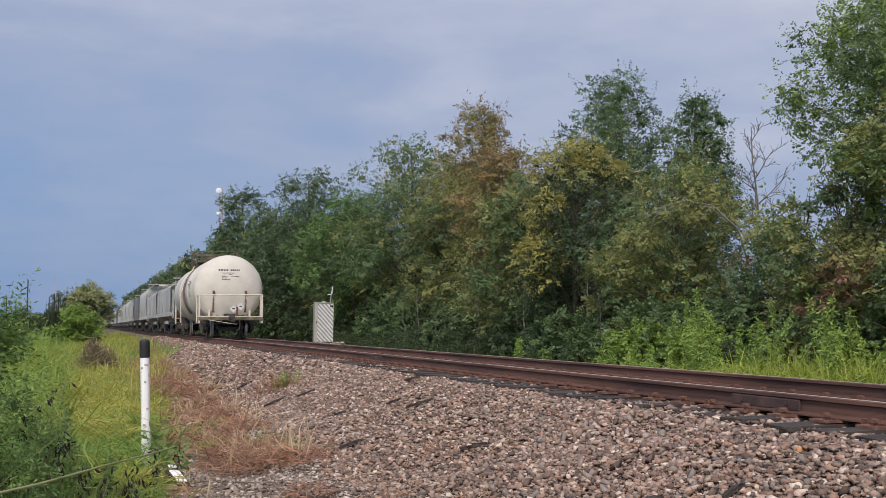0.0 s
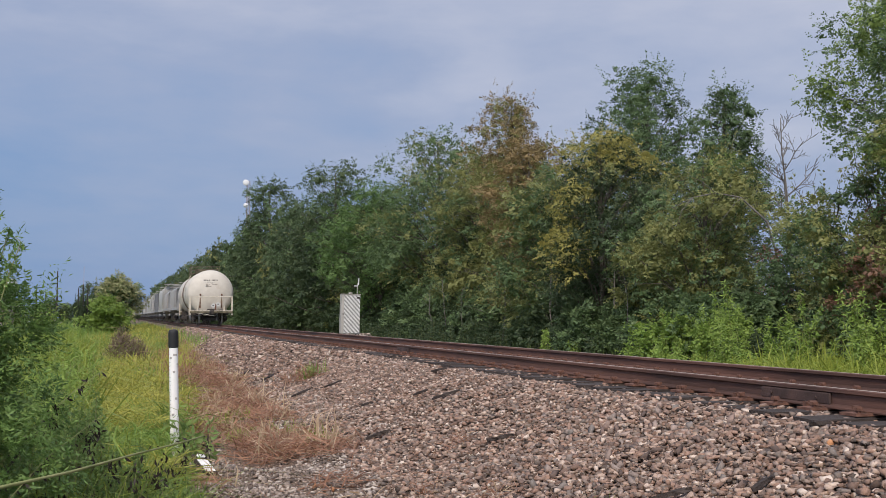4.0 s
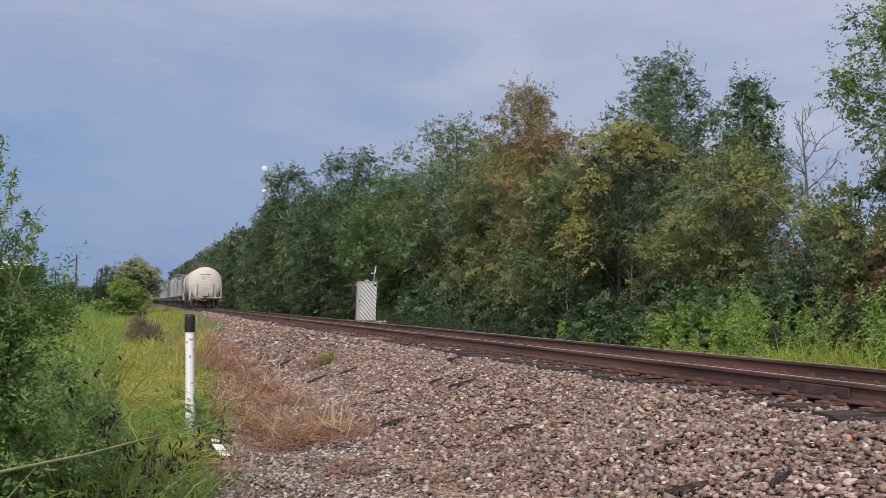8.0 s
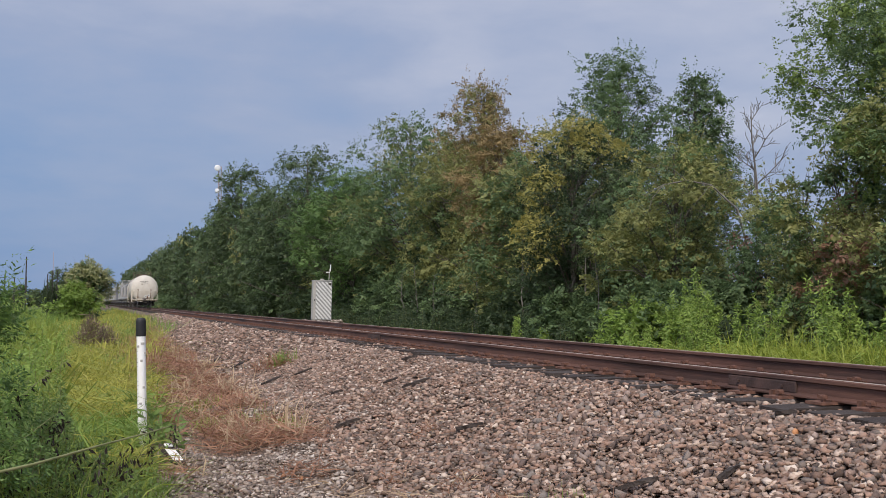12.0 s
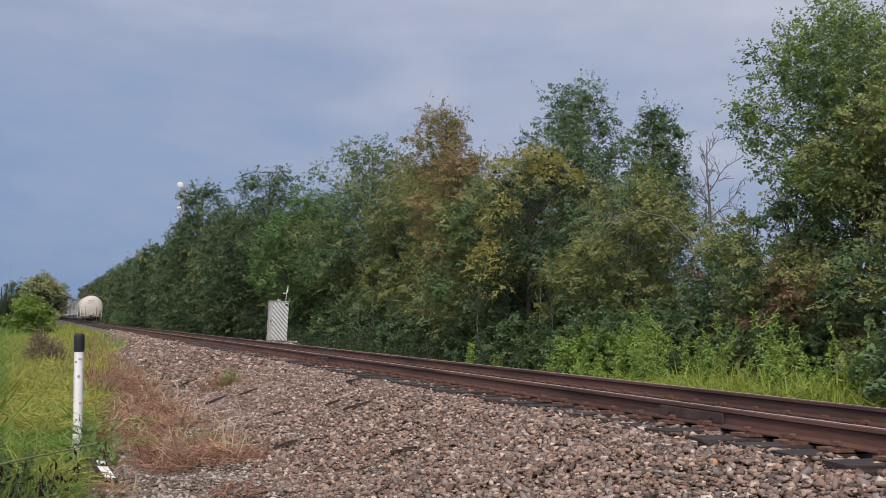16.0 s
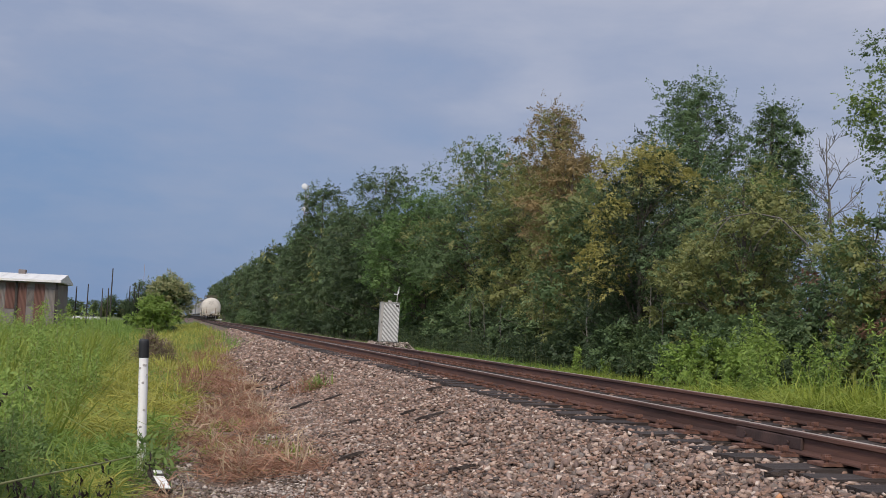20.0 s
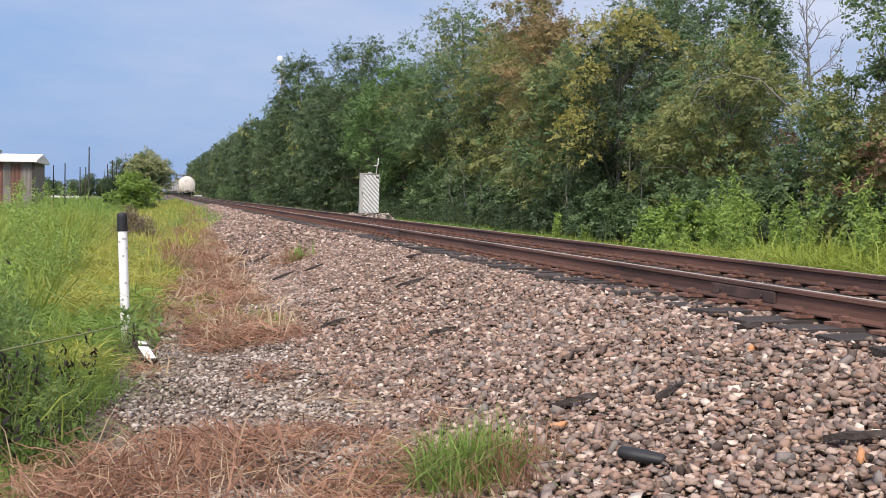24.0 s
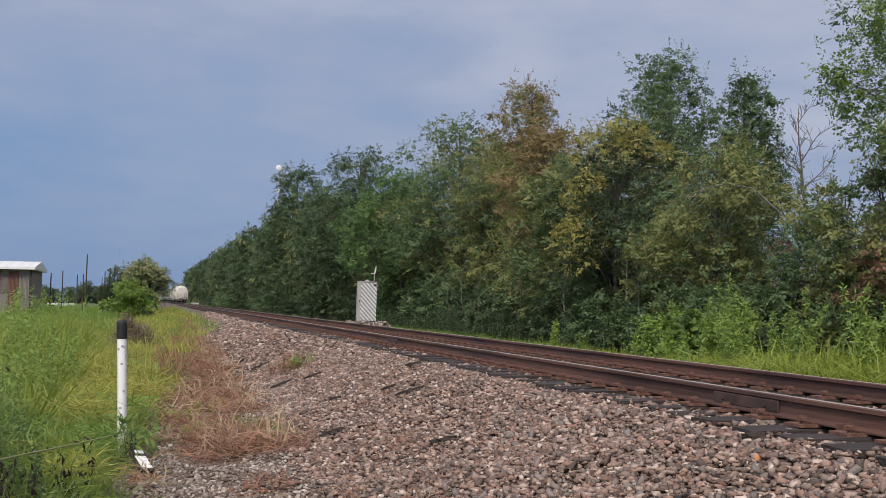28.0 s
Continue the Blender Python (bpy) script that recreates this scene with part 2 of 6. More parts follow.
RAIL_TOP = surface("worn_rail_head", [(0.26, 0.2, 0.165), (0.38, 0.32, 0.27), (0.5, 0.44, 0.38)], 6, 0.5, 0.05, 60, metal=0.3, stretch=(1, 0.05, 1))
RUST = surface("rust", [(0.06, 0.03, 0.021), (0.13, 0.062, 0.043), (0.2, 0.105, 0.072)], 12, 0.85, 0.4, 60)
TIE = surface("creosoted_timber", [(0.012, 0.009, 0.008), (0.03, 0.022, 0.019), (0.052, 0.04, 0.035), (0.1, 0.082, 0.073)], 7, 0.8, 0.9, 45, stretch=(0.12, 1.6, 1), own=0.2)
OLD_WOOD = surface("rotten_timber", [(0.018, 0.014, 0.012), (0.04, 0.03, 0.026), (0.075, 0.06, 0.05)], 8, 0.9, 0.7, 40)
TANK_WHITE = surface("cream_tank_paint", [(0.437, 0.4037, 0.3515), (0.5035, 0.4703, 0.4133), (0.5557, 0.5225, 0.4655)], 1.3, 0.6, 0.03, 12, spots=(0.46, 0.4, 0.33), spot_scale=0.9, spot_edge=0.66)
TRIM_CREAM = surface("cream_steel", [(0.45, 0.405, 0.333), (0.576, 0.531, 0.45)], 3, 0.55, 0.05, 30, spots=(0.2, 0.09, 0.05), spot_scale=5, spot_edge=0.68)
STAIN = surface("rust_streak", [(0.06, 0.035, 0.023), (0.12, 0.07, 0.046), (0.22, 0.145, 0.1), (0.4, 0.33, 0.26)], 9, 0.8, 0.1, 30, stretch=(1, 1, 0.15))
HOPPER_GREY = surface("weathered_grey_paint", [(0.22, 0.223, 0.226), (0.3, 0.302, 0.305), (0.37, 0.37, 0.368)], 0.9, 0.6, 0.08, 12, spots=(0.24, 0.2, 0.17), spot_scale=0.7, spot_edge=0.64, stretch=(1, 1, 0.4))
HOPPER_PALE = surface("pale_grey_paint", [(0.31, 0.31, 0.3), (0.39, 0.39, 0.375), (0.45, 0.443, 0.43)], 0.9, 0.6, 0.08, 12, spots=(0.33, 0.28, 0.23), spot_scale=0.7, spot_edge=0.66, stretch=(1, 1, 0.4))
HOPPER_DARK = surface("slate_paint", [(0.09, 0.1, 0.115), (0.14, 0.15, 0.17), (0.18, 0.19, 0.2)], 0.9, 0.6, 0.08, 12, stretch=(1, 1, 0.4))
GRIME = surface("oily_brown_grime", [(0.05, 0.045, 0.03), (0.1, 0.088, 0.058), (0.16, 0.135, 0.09)], 4, 0.85, 0.2, 30)
IRON = surface("grimy_cast_iron", [(0.02, 0.018, 0.017), (0.045, 0.038, 0.034), (0.08, 0.066, 0.055)], 6, 0.8, 0.3, 40)
WHEEL_RIM = surface("bright_wheel_rim", [(0.3, 0.29, 0.28), (0.42, 0.41, 0.4)], 8, 0.35, 0.05, 40, metal=0.4)
WHITE_POST = surface("white_fibreglass", [(0.66, 0.65, 0.63), (0.76, 0.75, 0.73), (0.82, 0.81, 0.79)], 4, 0.5, 0.05, 40, spots=(0.32, 0.3, 0.26), spot_scale=9, spot_edge=0.7)
BLACK_PLASTIC = surface("black_plastic", [(0.011, 0.011, 0.012), (0.02, 0.02, 0.021)], 6, 0.55, 0.05, 30)
CAB_GREY = surface("cabinet_grey_stripe", [(0.21, 0.21, 0.21), (0.28, 0.28, 0.275)], 3, 0.6, 0.05, 30)
CAB_WHITE = surface("cabinet_white", [(0.5, 0.5, 0.49), (0.58, 0.58, 0.565)], 3, 0.5, 0.04, 30, spots=(0.45, 0.43, 0.4), spot_scale=4, spot_edge=0.68)
CAB_SIDE = surface("cabinet_weathered_side", [(0.3, 0.29, 0.27), (0.4, 0.38, 0.35)], 3, 0.6, 0.05, 30)
ROOF_WHITE = surface("white_sheet_roof", [(0.6, 0.6, 0.58), (0.74, 0.73, 0.7)], 2, 0.5, 0.05, 20, spots=(0.35, 0.22, 0.16), spot_scale=1.5, spot_edge=0.68)
SHEET_RUST = surface("rusted_sheet", [(0.1, 0.053, 0.045), (0.165, 0.085, 0.068), (0.22, 0.135, 0.11)], 2.2, 0.85, 0.1, 30, own=0.3, stretch=(1, 1, 0.3))
SHEET_GREY = surface("zinc_sheet", [(0.12, 0.105, 0.1), (0.19, 0.168, 0.155), (0.26, 0.235, 0.22)], 2.2, 0.7, 0.1, 30, own=0.3, stretch=(1, 1, 0.3), spots=(0.18, 0.09, 0.065), spot_scale=1.6, spot_edge=0.6)
POLE_WOOD = surface("weathered_pole", [(0.03, 0.026, 0.024), (0.06, 0.052, 0.046)], 5, 0.9, 0.3, 30)
TOWER_STEEL = surface("tower_steel", [(0.3, 0.24, 0.25), (0.4, 0.33, 0.33)], 5, 0.6, 0.05, 30)
DISH = surface("white_dish", [(0.55, 0.56, 0.58), (0.68, 0.68, 0.69)], 5, 0.4, 0.02, 30)
INK = surface("black_lettering", [(0.02, 0.02, 0.02), (0.04, 0.04, 0.04)], 8, 0.7, 0)
STALK = surface("green_stalk", [(0.14, 0.16, 0.055), (0.21, 0.22, 0.085), (0.27, 0.26, 0.115)], 6, 0.6, 0.1, 40)
BRICK_ORANGE = surface("orange_stone", [(0.4, 0.18, 0.08), (0.5, 0.26, 0.13)], 8, 0.85, 0.3, 50)


# ---- mesh helpers ----
def mesh_np(name, verts, faces):
    """A mesh from an array of points and an array of faces that all have as many corners."""
    verts, faces = np.asarray(verts, np.float32), np.asarray(faces, np.int32)
    me = bpy.data.meshes.new(name)
    me.vertices.add(len(verts))
    me.vertices.foreach_set("co", verts.ravel())
    k = faces.shape[1]
    me.loops.add(faces.size)
    me.loops.foreach_set("vertex_index", faces.ravel())
    me.polygons.add(len(faces))
    me.polygons.foreach_set("loop_start", np.arange(0, faces.size, k, dtype=np.int32))
    me.update(calc_edges=True)
    return me


def hang(name, me, material, parent=None, label="", at=None, smooth=False):
    """Links a mesh as one object, as a part of parent where one is given."""
    if material and not me.materials:
        me.materials.append(material)
    if smooth:
        me.polygons.foreach_set("use_smooth", np.ones(len(me.polygons), bool))
    ob = new(name, me)
    if parent:
        ob.parent = parent
    if at is not None:
        ob.matrix_basis = at
    if label:
        ob["label"] = label
    return ob


def part(name, bm, material, parent=None, label="", at=None, smooth=False):
    me = bpy.data.meshes.new(name)
    bm.to_mesh(me)
    bm.free()
    return hang(name, me, material, parent, label, at, smooth)


def box(bm, x0, x1, y0, y1, z0, z1, bevel=0.0):
    r = bmesh.ops.create_cube(bm, size=1, matrix=Matrix.LocRotScale(((x0 + x1) / 2, (y0 + y1) / 2, (z0 + z1) / 2), None, (x1 - x0, y1 - y0, z1 - z0)))
    if bevel:
        es = list({e for v in r["verts"] for e in v.link_edges})
        bmesh.ops.bevel(bm, geom=es, offset=bevel, segments=2, affect="EDGES", profile=0.5)
    return bm


def boxed(*a, bevel=0.0):
    return box(bmesh.new(), *a, bevel=bevel)


def rod(bm, a, b, r0, r1=None, n=8):
    a, b = Vector(a), Vector(b)
    m = Matrix.Translation((a + b) / 2) @ (b - a).to_track_quat("Z", "Y").to_matrix().to_4x4()
    bmesh.ops.create_cone(bm, cap_ends=True, segments=n, radius1=r0, radius2=r0 if r1 is None else r1, depth=(b - a).length, matrix=m)
    return bm


def rodded(a, b, r0, r1=None, n=8):
    return rod(bmesh.new(), a, b, r0, r1, n)


def lathe(profile, n=32, axis="y"):
    """A turned body from (along, radius) pairs."""
    bm = bmesh.new()
    rings = []
    for s, r in profile:
        ring = []
        for i in range(n):
            a = 2 * math.pi * i / n
            p = (r * math.cos(a), s, r * math.sin(a)) if axis == "y" else (s, r * math.cos(a), r * math.sin(a)) if axis == "x" else (r * math.cos(a), r * math.sin(a), s)
            ring.append(bm.verts.new(p))
        rings.append(ring)
    for a, b in zip(rings, rings[1:]):
        for i in range(n):
            bm.faces.new((a[i], a[(i + 1) % n], b[(i + 1) % n], b[i]))
    bm.faces.new(rings[0])
    bm.faces.new(rings[-1])
    bmesh.ops.recalc_face_normals(bm, faces=bm.faces)
    return bm


def tube_np(points, radii, n=6):
    """Points and quads of a tapering tube along points."""
    pts = np.asarray(points, float)
    d = np.gradient(pts, axis=0)
    d /= np.linalg.norm(d, axis=1, keepdims=True) + 1e-9
    ref = np.where(np.abs(d[:, 2:3]) > 0.9, [[1.0, 0, 0]], [[0, 0, 1.0]])
    u = np.cross(d, ref)
    u /= np.linalg.norm(u, axis=1, keepdims=True) + 1e-9
    w = np.cross(d, u)
    a = np.linspace(0, 2 * np.pi, n, endpoint=False)
    v = pts[:, None] + np.asarray(radii)[:, None, None] * (np.cos(a)[None, :, None] * u[:, None] + np.sin(a)[None, :, None] * w[:, None])
    k = len(pts)
    i, j = np.meshgrid(np.arange(k - 1), np.arange(n), indexing="ij")
    f = np.stack([i * n + j, i * n + (j + 1) % n, (i + 1) * n + (j + 1) % n, (i + 1) * n + j], -1).reshape(-1, 4)
    return v.reshape(-1, 3), f


def join_np(pieces):
    vs, fs, o = [], [], 0
    for v, f in pieces:
        vs.append(v)
        fs.append(f + o)
        o += len(v)
    return np.concatenate(vs), np.concatenate(fs)


def unit(v):
    return v / (np.linalg.norm(v, axis=-1, keepdims=True) + 1e-9)


def leaves_np(rng, centres, out, size, aspect=0.55, droop=0.15):
    """A pointed, slightly folded leaf at every centre, its face turned mostly outwards and up."""
    n = len(centres)
    normal = unit(out * 0.9 + rng.normal(0, 0.5, (n, 3)) + [0, 0, 0.4])
    along = unit(np.cross(normal, rng.normal(0, 1, (n, 3))) + out * 0.3 - [0, 0, droop])
    side = unit(np.cross(normal, along))
    s = size * rng.uniform(0.65, 1.3, (n, 1))
    mid = centres + along * s * 0.5
    v = np.stack([centres, mid + side * s * aspect * 0.5 - normal * s * 0.08, centres + along * s, mid - side * s * aspect * 0.5 - normal * s * 0.08], 1).reshape(-1, 3)
    return v, np.arange(4 * n).reshape(-1, 4)


def blades_np(rng, base, height, width, lean=0.35, tip=0.25):
    """Bent grass blades of three faces each, given as triangles."""
    n = len(base)
    a = rng.uniform(0, 2 * np.pi, n)
    d = np.stack([np.cos(a), np.sin(a), 0 * a], -1)
    b = rng.uniform(0, 2 * np.pi, n)
    s = np.stack([np.cos(b), np.sin(b), 0 * b], -1) * (width * rng.uniform(0.6, 1.3, n))[:, None]
    h = (height * rng.uniform(0.55, 1.25, n))[:, None]
    le = np.abs(rng.normal(0, lean, n))[:, None] * h
    z = np.array([0, 0, 1.0])
    p1 = base + z * h * 0.55 + d * le * 0.35
    p2 = base + z * h * np.maximum(0.2, 1 - 0.6 * le / h) + d * le * (1 + tip)
    v = np.stack([base - s * 0.5, base + s * 0.5, p1 - s * 0.4, p1 + s * 0.4, p2], 1).reshape(-1, 3)
    o = (np.arange(n) * 5)[:, None]
    f = np.concatenate([o + [0, 1, 3], o + [0, 3, 2], o + [2, 3, 4]], 0)
    return v, f


def strands_np(rng, base, length, width, rise=0.3):
    """Dry stalks lying and leaning every way, bent once, given as triangles."""
    n = len(base)
    a = rng.uniform(0, 2 * np.pi, n)
    e = np.abs(rng.normal(0, rise, n))
    d = np.stack([np.cos(a) * np.cos(e), np.sin(a) * np.cos(e), np.sin(e)], -1)
    s = unit(np.cross(d, [0, 0, 1.0]) + rng.normal(0, 0.5, (n, 3))) * (width * rng.uniform(0.6, 1.4, n))[:, None]
    k = (length * rng.uniform(0.5, 1.3, n))[:, None]
    p1 = base + d * k * 0.55
    p2 = p1 + unit(d + rng.normal(0, 0.3, (n, 3)) - [0, 0, 0.45]) * k * 0.45
    p2[:, 2] = np.maximum(p2[:, 2], base[:, 2] + 0.01)
    v = np.stack([base - s * 0.5, base + s * 0.5, p1 - s * 0.45, p1 + s * 0.45, p2], 1).reshape(-1, 3)
    o = (np.arange(n) * 5)[:, None]
    f = np.concatenate([o + [0, 1, 3], o + [0, 3, 2], o + [2, 3, 4]], 0)
    return v, f


# ---- ground ----
def ground_z(x, y):
    """Height of the soil and of the track bed's flanks."""
    x, y = np.asarray(x, float), np.asarray(y, float)
    b = np.interp(x, [-60, -9, -5.2, -4.2, -3.5, -1.6, -1.25, 1.25, 1.6, 3.6, 4.6, 8, 60], [-1.25, -1.0, -0.97, -0.95, -0.88, -0.25, -0.207, -0.207, -0.25, -0.86, -0.92, -0.9, -1.1])
    bump = 0.03 * np.sin(x * 2.1 + 0.7 * np.sin(y * 0.9)) * np.cos(y * 1.3 + x) + 0.02 * np.sin(x * 5.3 + y * 3.7)
    return b + bump * np.where(np.abs(x) < 3.6, 0.45, 1.0)


def ground_sheet(name, xs, ys, lift, material):
    gx, gy = np.meshgrid(xs, ys)
    # the soil lies well below the stones of the track bed
    sunk = np.where((np.abs(gx) < 3.5) & (lift == -0.03), 0.2, 0.0)
    v = np.stack([gx, gy, ground_z(gx, gy) + lift - sunk], -1).reshape(-1, 3)
    k = len(xs)
    i, j = np.meshgrid(np.arange(len(ys) - 1), np.arange(k - 1), indexing="ij")
    f = np.stack([i * k + j, i * k + j + 1, (i + 1) * k + j + 1, (i + 1) * k + j], -1).reshape(-1, 4)
    return hang(name, mesh_np(name, v, f), material, smooth=True)


far = np.array([90, 140, 220, 400, 800, 1600, 3000.0])
xs = np.concatenate([-far[::-1], np.arange(-60, -9, 3), np.arange(-9, 9, 0.3), np.arange(9, 60, 3), far])
ys = np.concatenate([[-2500, -800, -200, -60], np.arange(-20, 60, 0.5), np.arange(60, 200, 4), [220, 260, 320, 400, 520, 700, 1000, 1600, 3000]])
tagged(ground_sheet("ground", xs, ys, -0.03, SOIL), "grassy soil beside a railway line", "ground", kind="structure")
tagged(ground_sheet("dry_verge", np.linspace(-5.5, -3.55, 12), np.arange(-10, 70, 0.5), -0.012, THATCH), "strip of dry thatch and dust beside the ballast", "verge", kind="structure")
bed = ground_sheet("track_bed", np.linspace(-3.7, 3.7, 50), np.concatenate([np.arange(-20, 60, 0.25), np.arange(60, 960, 5)]), -0.035, BALLAST)
tagged(bed, "bed of grey and pinkish crushed stone ballast", "track bed", kind="structure")


# ---- railway track ----
HR, HEAD_W, FOOT_W = 0.15, 0.066, 0.13
Y0, Y1 = -20.0, 900.0
TIE_TOP = -HR - 0.018
GAUGE = 0.7525
track = tagged(new("railway_track"), "single railway track of rusty rails on dark timber ties", "railway track", kind="structure")


def rail_profile():
    hw, fw = HEAD_W / 2, FOOT_W / 2
    right = [(hw * 0.72, 0.0), (hw, -0.008), (hw, -0.032), (0.011, -0.042), (0.009, -0.08), (0.011, -HR + 0.03), (0.03, -HR + 0.022), (fw, -HR + 0.011), (fw, -HR)]
    return right + [(-x, z) for x, z in right[::-1]]


def rail_mesh(y0, y1):
    bm = bmesh.new()
    prof = rail_profile()
    a = [bm.verts.new((x, y0, z)) for x, z in prof]
    b = [bm.verts.new((x, y1, z)) for x, z in prof]
    n = len(prof)
    for i in range(n):
        f = bm.faces.new((a[i], a[(i + 1) % n], b[(i + 1) % n], b[i]))
        f.material_index = 1 if i in (n - 1,) else 0
    bm.faces.new(a[::-1])
    bm.faces.new(b)
    bmesh.ops.recalc_face_normals(bm, faces=bm.faces)
    return bm


for side in (-1, 1):
    for y0, y1 in ((Y0, 7.849), (7.853, 20.0), (20.004, 47.0), (47.004, 150), (150.0, Y1)):
        r = part("rail", rail_mesh(y0, y1), RAIL, track, at=pose(side * GAUGE, 0, 0))
        r.data.materials.append(RAIL_TOP)


def joint_bar(side, y, face):
    bm = bmesh.new()
    x = face * 0.03
    box(bm, min(x - face * 0.02, x + face * 0.004), max(x - face * 0.02, x + face * 0.004), -0.46, 0.46, -0.13, -0.04, 0.01)
    for k in (-0.3, 0.3):
        rod(bm, (x + face * 0.01, k, -0.085), (x + face * 0.022, k, -0.085), 0.014, n=6)
    part("joint_bar", bm, RAIL_DARK, track, "dark greasy joint bar", at=pose(side * GAUGE, y, 0))


for side, y in ((-1, 7.39), (-1, 20.0), (1, 30.0), (-1, 47)):
    for face in (-1, 1):
        joint_bar(side, y, face)


def tie_mesh(seed):
    rng = random.Random(seed)
    bm = boxed(-1.3, 1.3, -0.115, 0.115, TIE_TOP - 0.17, TIE_TOP)
    bmesh.ops.subdivide_edges(bm, edges=[e for e in bm.edges if abs(e.verts[0].co.x - e.verts[1].co.x) > 1], cuts=4)
    for v in bm.verts:
        v.co.y += rng.uniform(-0.012, 0.012)
        v.co.z += rng.uniform(-0.012, 0.003)
        if abs(v.co.x) > 1.2:
            v.co.x += rng.uniform(-0.05, 0.03)
    me = bpy.data.meshes.new("tie")
    bm.to_mesh(me)
    bm.free()
    me.materials.append(TIE)
    return me


def plate_mesh():
    bm = boxed(-0.2, 0.2, -0.095, 0.095, TIE_TOP, TIE_TOP + 0.02)
    for x in (-0.085, 0.085):
        box(bm, x - 0.012, x + 0.012, -0.075, 0.075, TIE_TOP + 0.014, TIE_TOP + 0.032)
    for x, y in ((-0.092, 0.045), (-0.15, -0.05), (0.092, -0.045), (0.15, 0.05)):
        box(bm, x - 0.012, x + 0.012, y - 0.012, y + 0.012, TIE_TOP, TIE_TOP + 0.045)
        box(bm, x - 0.024, x + 0.024, y - 0.022, y + 0.022, TIE_TOP + 0.04, TIE_TOP + 0.064)
    me = bpy.data.meshes.new("tie_plate")
    bm.to_mesh(me)
    bm.free()
    me.materials.append(RUST)
    return me


def anchor_mesh():
    bm = boxed(-0.085, 0.085, -0.015, 0.015, -HR - 0.016, -HR - 0.002)
    box(bm, -0.1, -0.066, -0.024, 0.024, -HR - 0.014, -HR + 0.034)
    box(bm, 0.066, 0.1, -0.024, 0.024, -HR - 0.014, -HR + 0.034)
    me = bpy.data.meshes.new("rail_anchor")
    bm.to_mesh(me)
    bm.free()
    me.materials.append(RUST)
    return me


TIE_MESHES, PLATE, ANCHOR = [tie_mesh(k) for k in range(8)], plate_mesh(), anchor_mesh()
TIE_STEP = 0.5
rng_t = random.Random(5)
far_ties = bmesh.new()
for k in range(int((200 - Y0) / TIE_STEP)):
    y = Y0 + k * TIE_STEP + rng_t.uniform(-0.03, 0.03)
    if y < -12:
        continue
    if y < 75:
        hang("tie", TIE_MESHES[rng_t.randrange(8)], None, track, at=pose(rng_t.uniform(-0.05, 0.04), y, 0, 0, 0, rng_t.uniform(-1.2, 1.2)))
        for side in (-1, 1):
            hang("tie_plate", PLATE, None, track, at=pose(side * GAUGE, y, 0))
            if k % 2 == 0 and y < 45:
                hang("rail_anchor", ANCHOR, None, track, at=pose(side * GAUGE, y + 0.14, 0))
    else:
        box(far_ties, -1.3, 1.3, y - 0.115, y + 0.115, TIE_TOP - 0.1, TIE_TOP)
tagged(part("far_ties", far_ties, TIE, track), kind="stuff")


# ---- rolling stock: the origin of a car is on the rail top at its rear end ----
def wheelset_mesh():
    bm = bmesh.new()
    prof = [(-0.067, 0.12), (-0.067, 0.36), (-0.05, 0.40), (-0.05, 0.455), (0.04, 0.43), (0.06, 0.44), (0.068, 0.46), (0.068, 0.40), (0.03, 0.36), (0.03, 0.12)]
    for s in (-1, 1):
        sub = lathe([(s * (GAUGE + 0.012) - s * a, r) for a, r in prof], 28, "x")
        tmp = bpy.data.meshes.new("tmp")
        sub.to_mesh(tmp)
        sub.free()
        bm.from_mesh(tmp)
        bpy.data.meshes.remove(tmp)
    rod(bm, (-1.0, 0, 0), (1.0, 0, 0), 0.08, n=12)
    for s in (-1, 1):
        rod(bm, (s * 0.98, 0, 0), (s * 1.1, 0, 0), 0.12, n=10)
        for i in range(3):
            a = i * 2.1
            box(bm, s * 1.1 - 0.02, s * 1.1 + 0.02, 0.06 * math.cos(a) - 0.02, 0.06 * math.cos(a) + 0.02, 0.06 * math.sin(a) - 0.02, 0.06 * math.sin(a) + 0.02)
    bmesh.ops.recalc_face_normals(bm, faces=bm.faces)
    for f in bm.faces:
        c = f.calc_center_median()
        r = math.hypot(c.y, c.z)
        f.material_index = 1 if 0.37 < r and abs(c.x) > 0.78 and abs(f.normal.x) > 0.5 or r > 0.425 else 0
    me = bpy.data.meshes.new("wheelset")
    bm.to_mesh(me)
    bm.free()
    me.materials.append(IRON)
    me.materials.append(WHEEL_RIM)
    return me


def side_frame_mesh():
    """One cast side frame, seen from its outside: a bow over two axle boxes with a spring nest."""
    bm = bmesh.new()
    out = [(-1.15, 0.36), (-1.15, 0.56), (-0.95, 0.64), (-0.55, 0.7), (0.55, 0.7), (0.95, 0.64), (1.15, 0.56), (1.15, 0.36), (0.95, 0.36), (0.6, 0.26), (0.4, 0.2), (-0.4, 0.2), (-0.6, 0.26), (-0.95, 0.36)]
    vs = [bm.verts.new((0.05, y, z)) for y, z in out]
    f = bm.faces.new(vs)
    r = bmesh.ops.extrude_face_region(bm, geom=[f])
    bmesh.ops.translate(bm, verts=[g for g in r["geom"] if isinstance(g, bmesh.types.BMVert)], vec=(-0.12, 0, 0))
    for y in (-0.875, 0.875):
        rod(bm, (-0.04, y, 0.46), (0.12, y, 0.46), 0.15, n=14)
    for y in (-0.16, 0, 0.16):
        rod(bm, (0.08, y, 0.24), (0.08, y, 0.5), 0.07, n=10)
    bmesh.ops.recalc_face_normals(bm, faces=bm.faces)
    me = bpy.data.meshes.new("side_frame")
    bm.to_mesh(me)
    bm.free()
    me.materials.append(IRON)
    return me


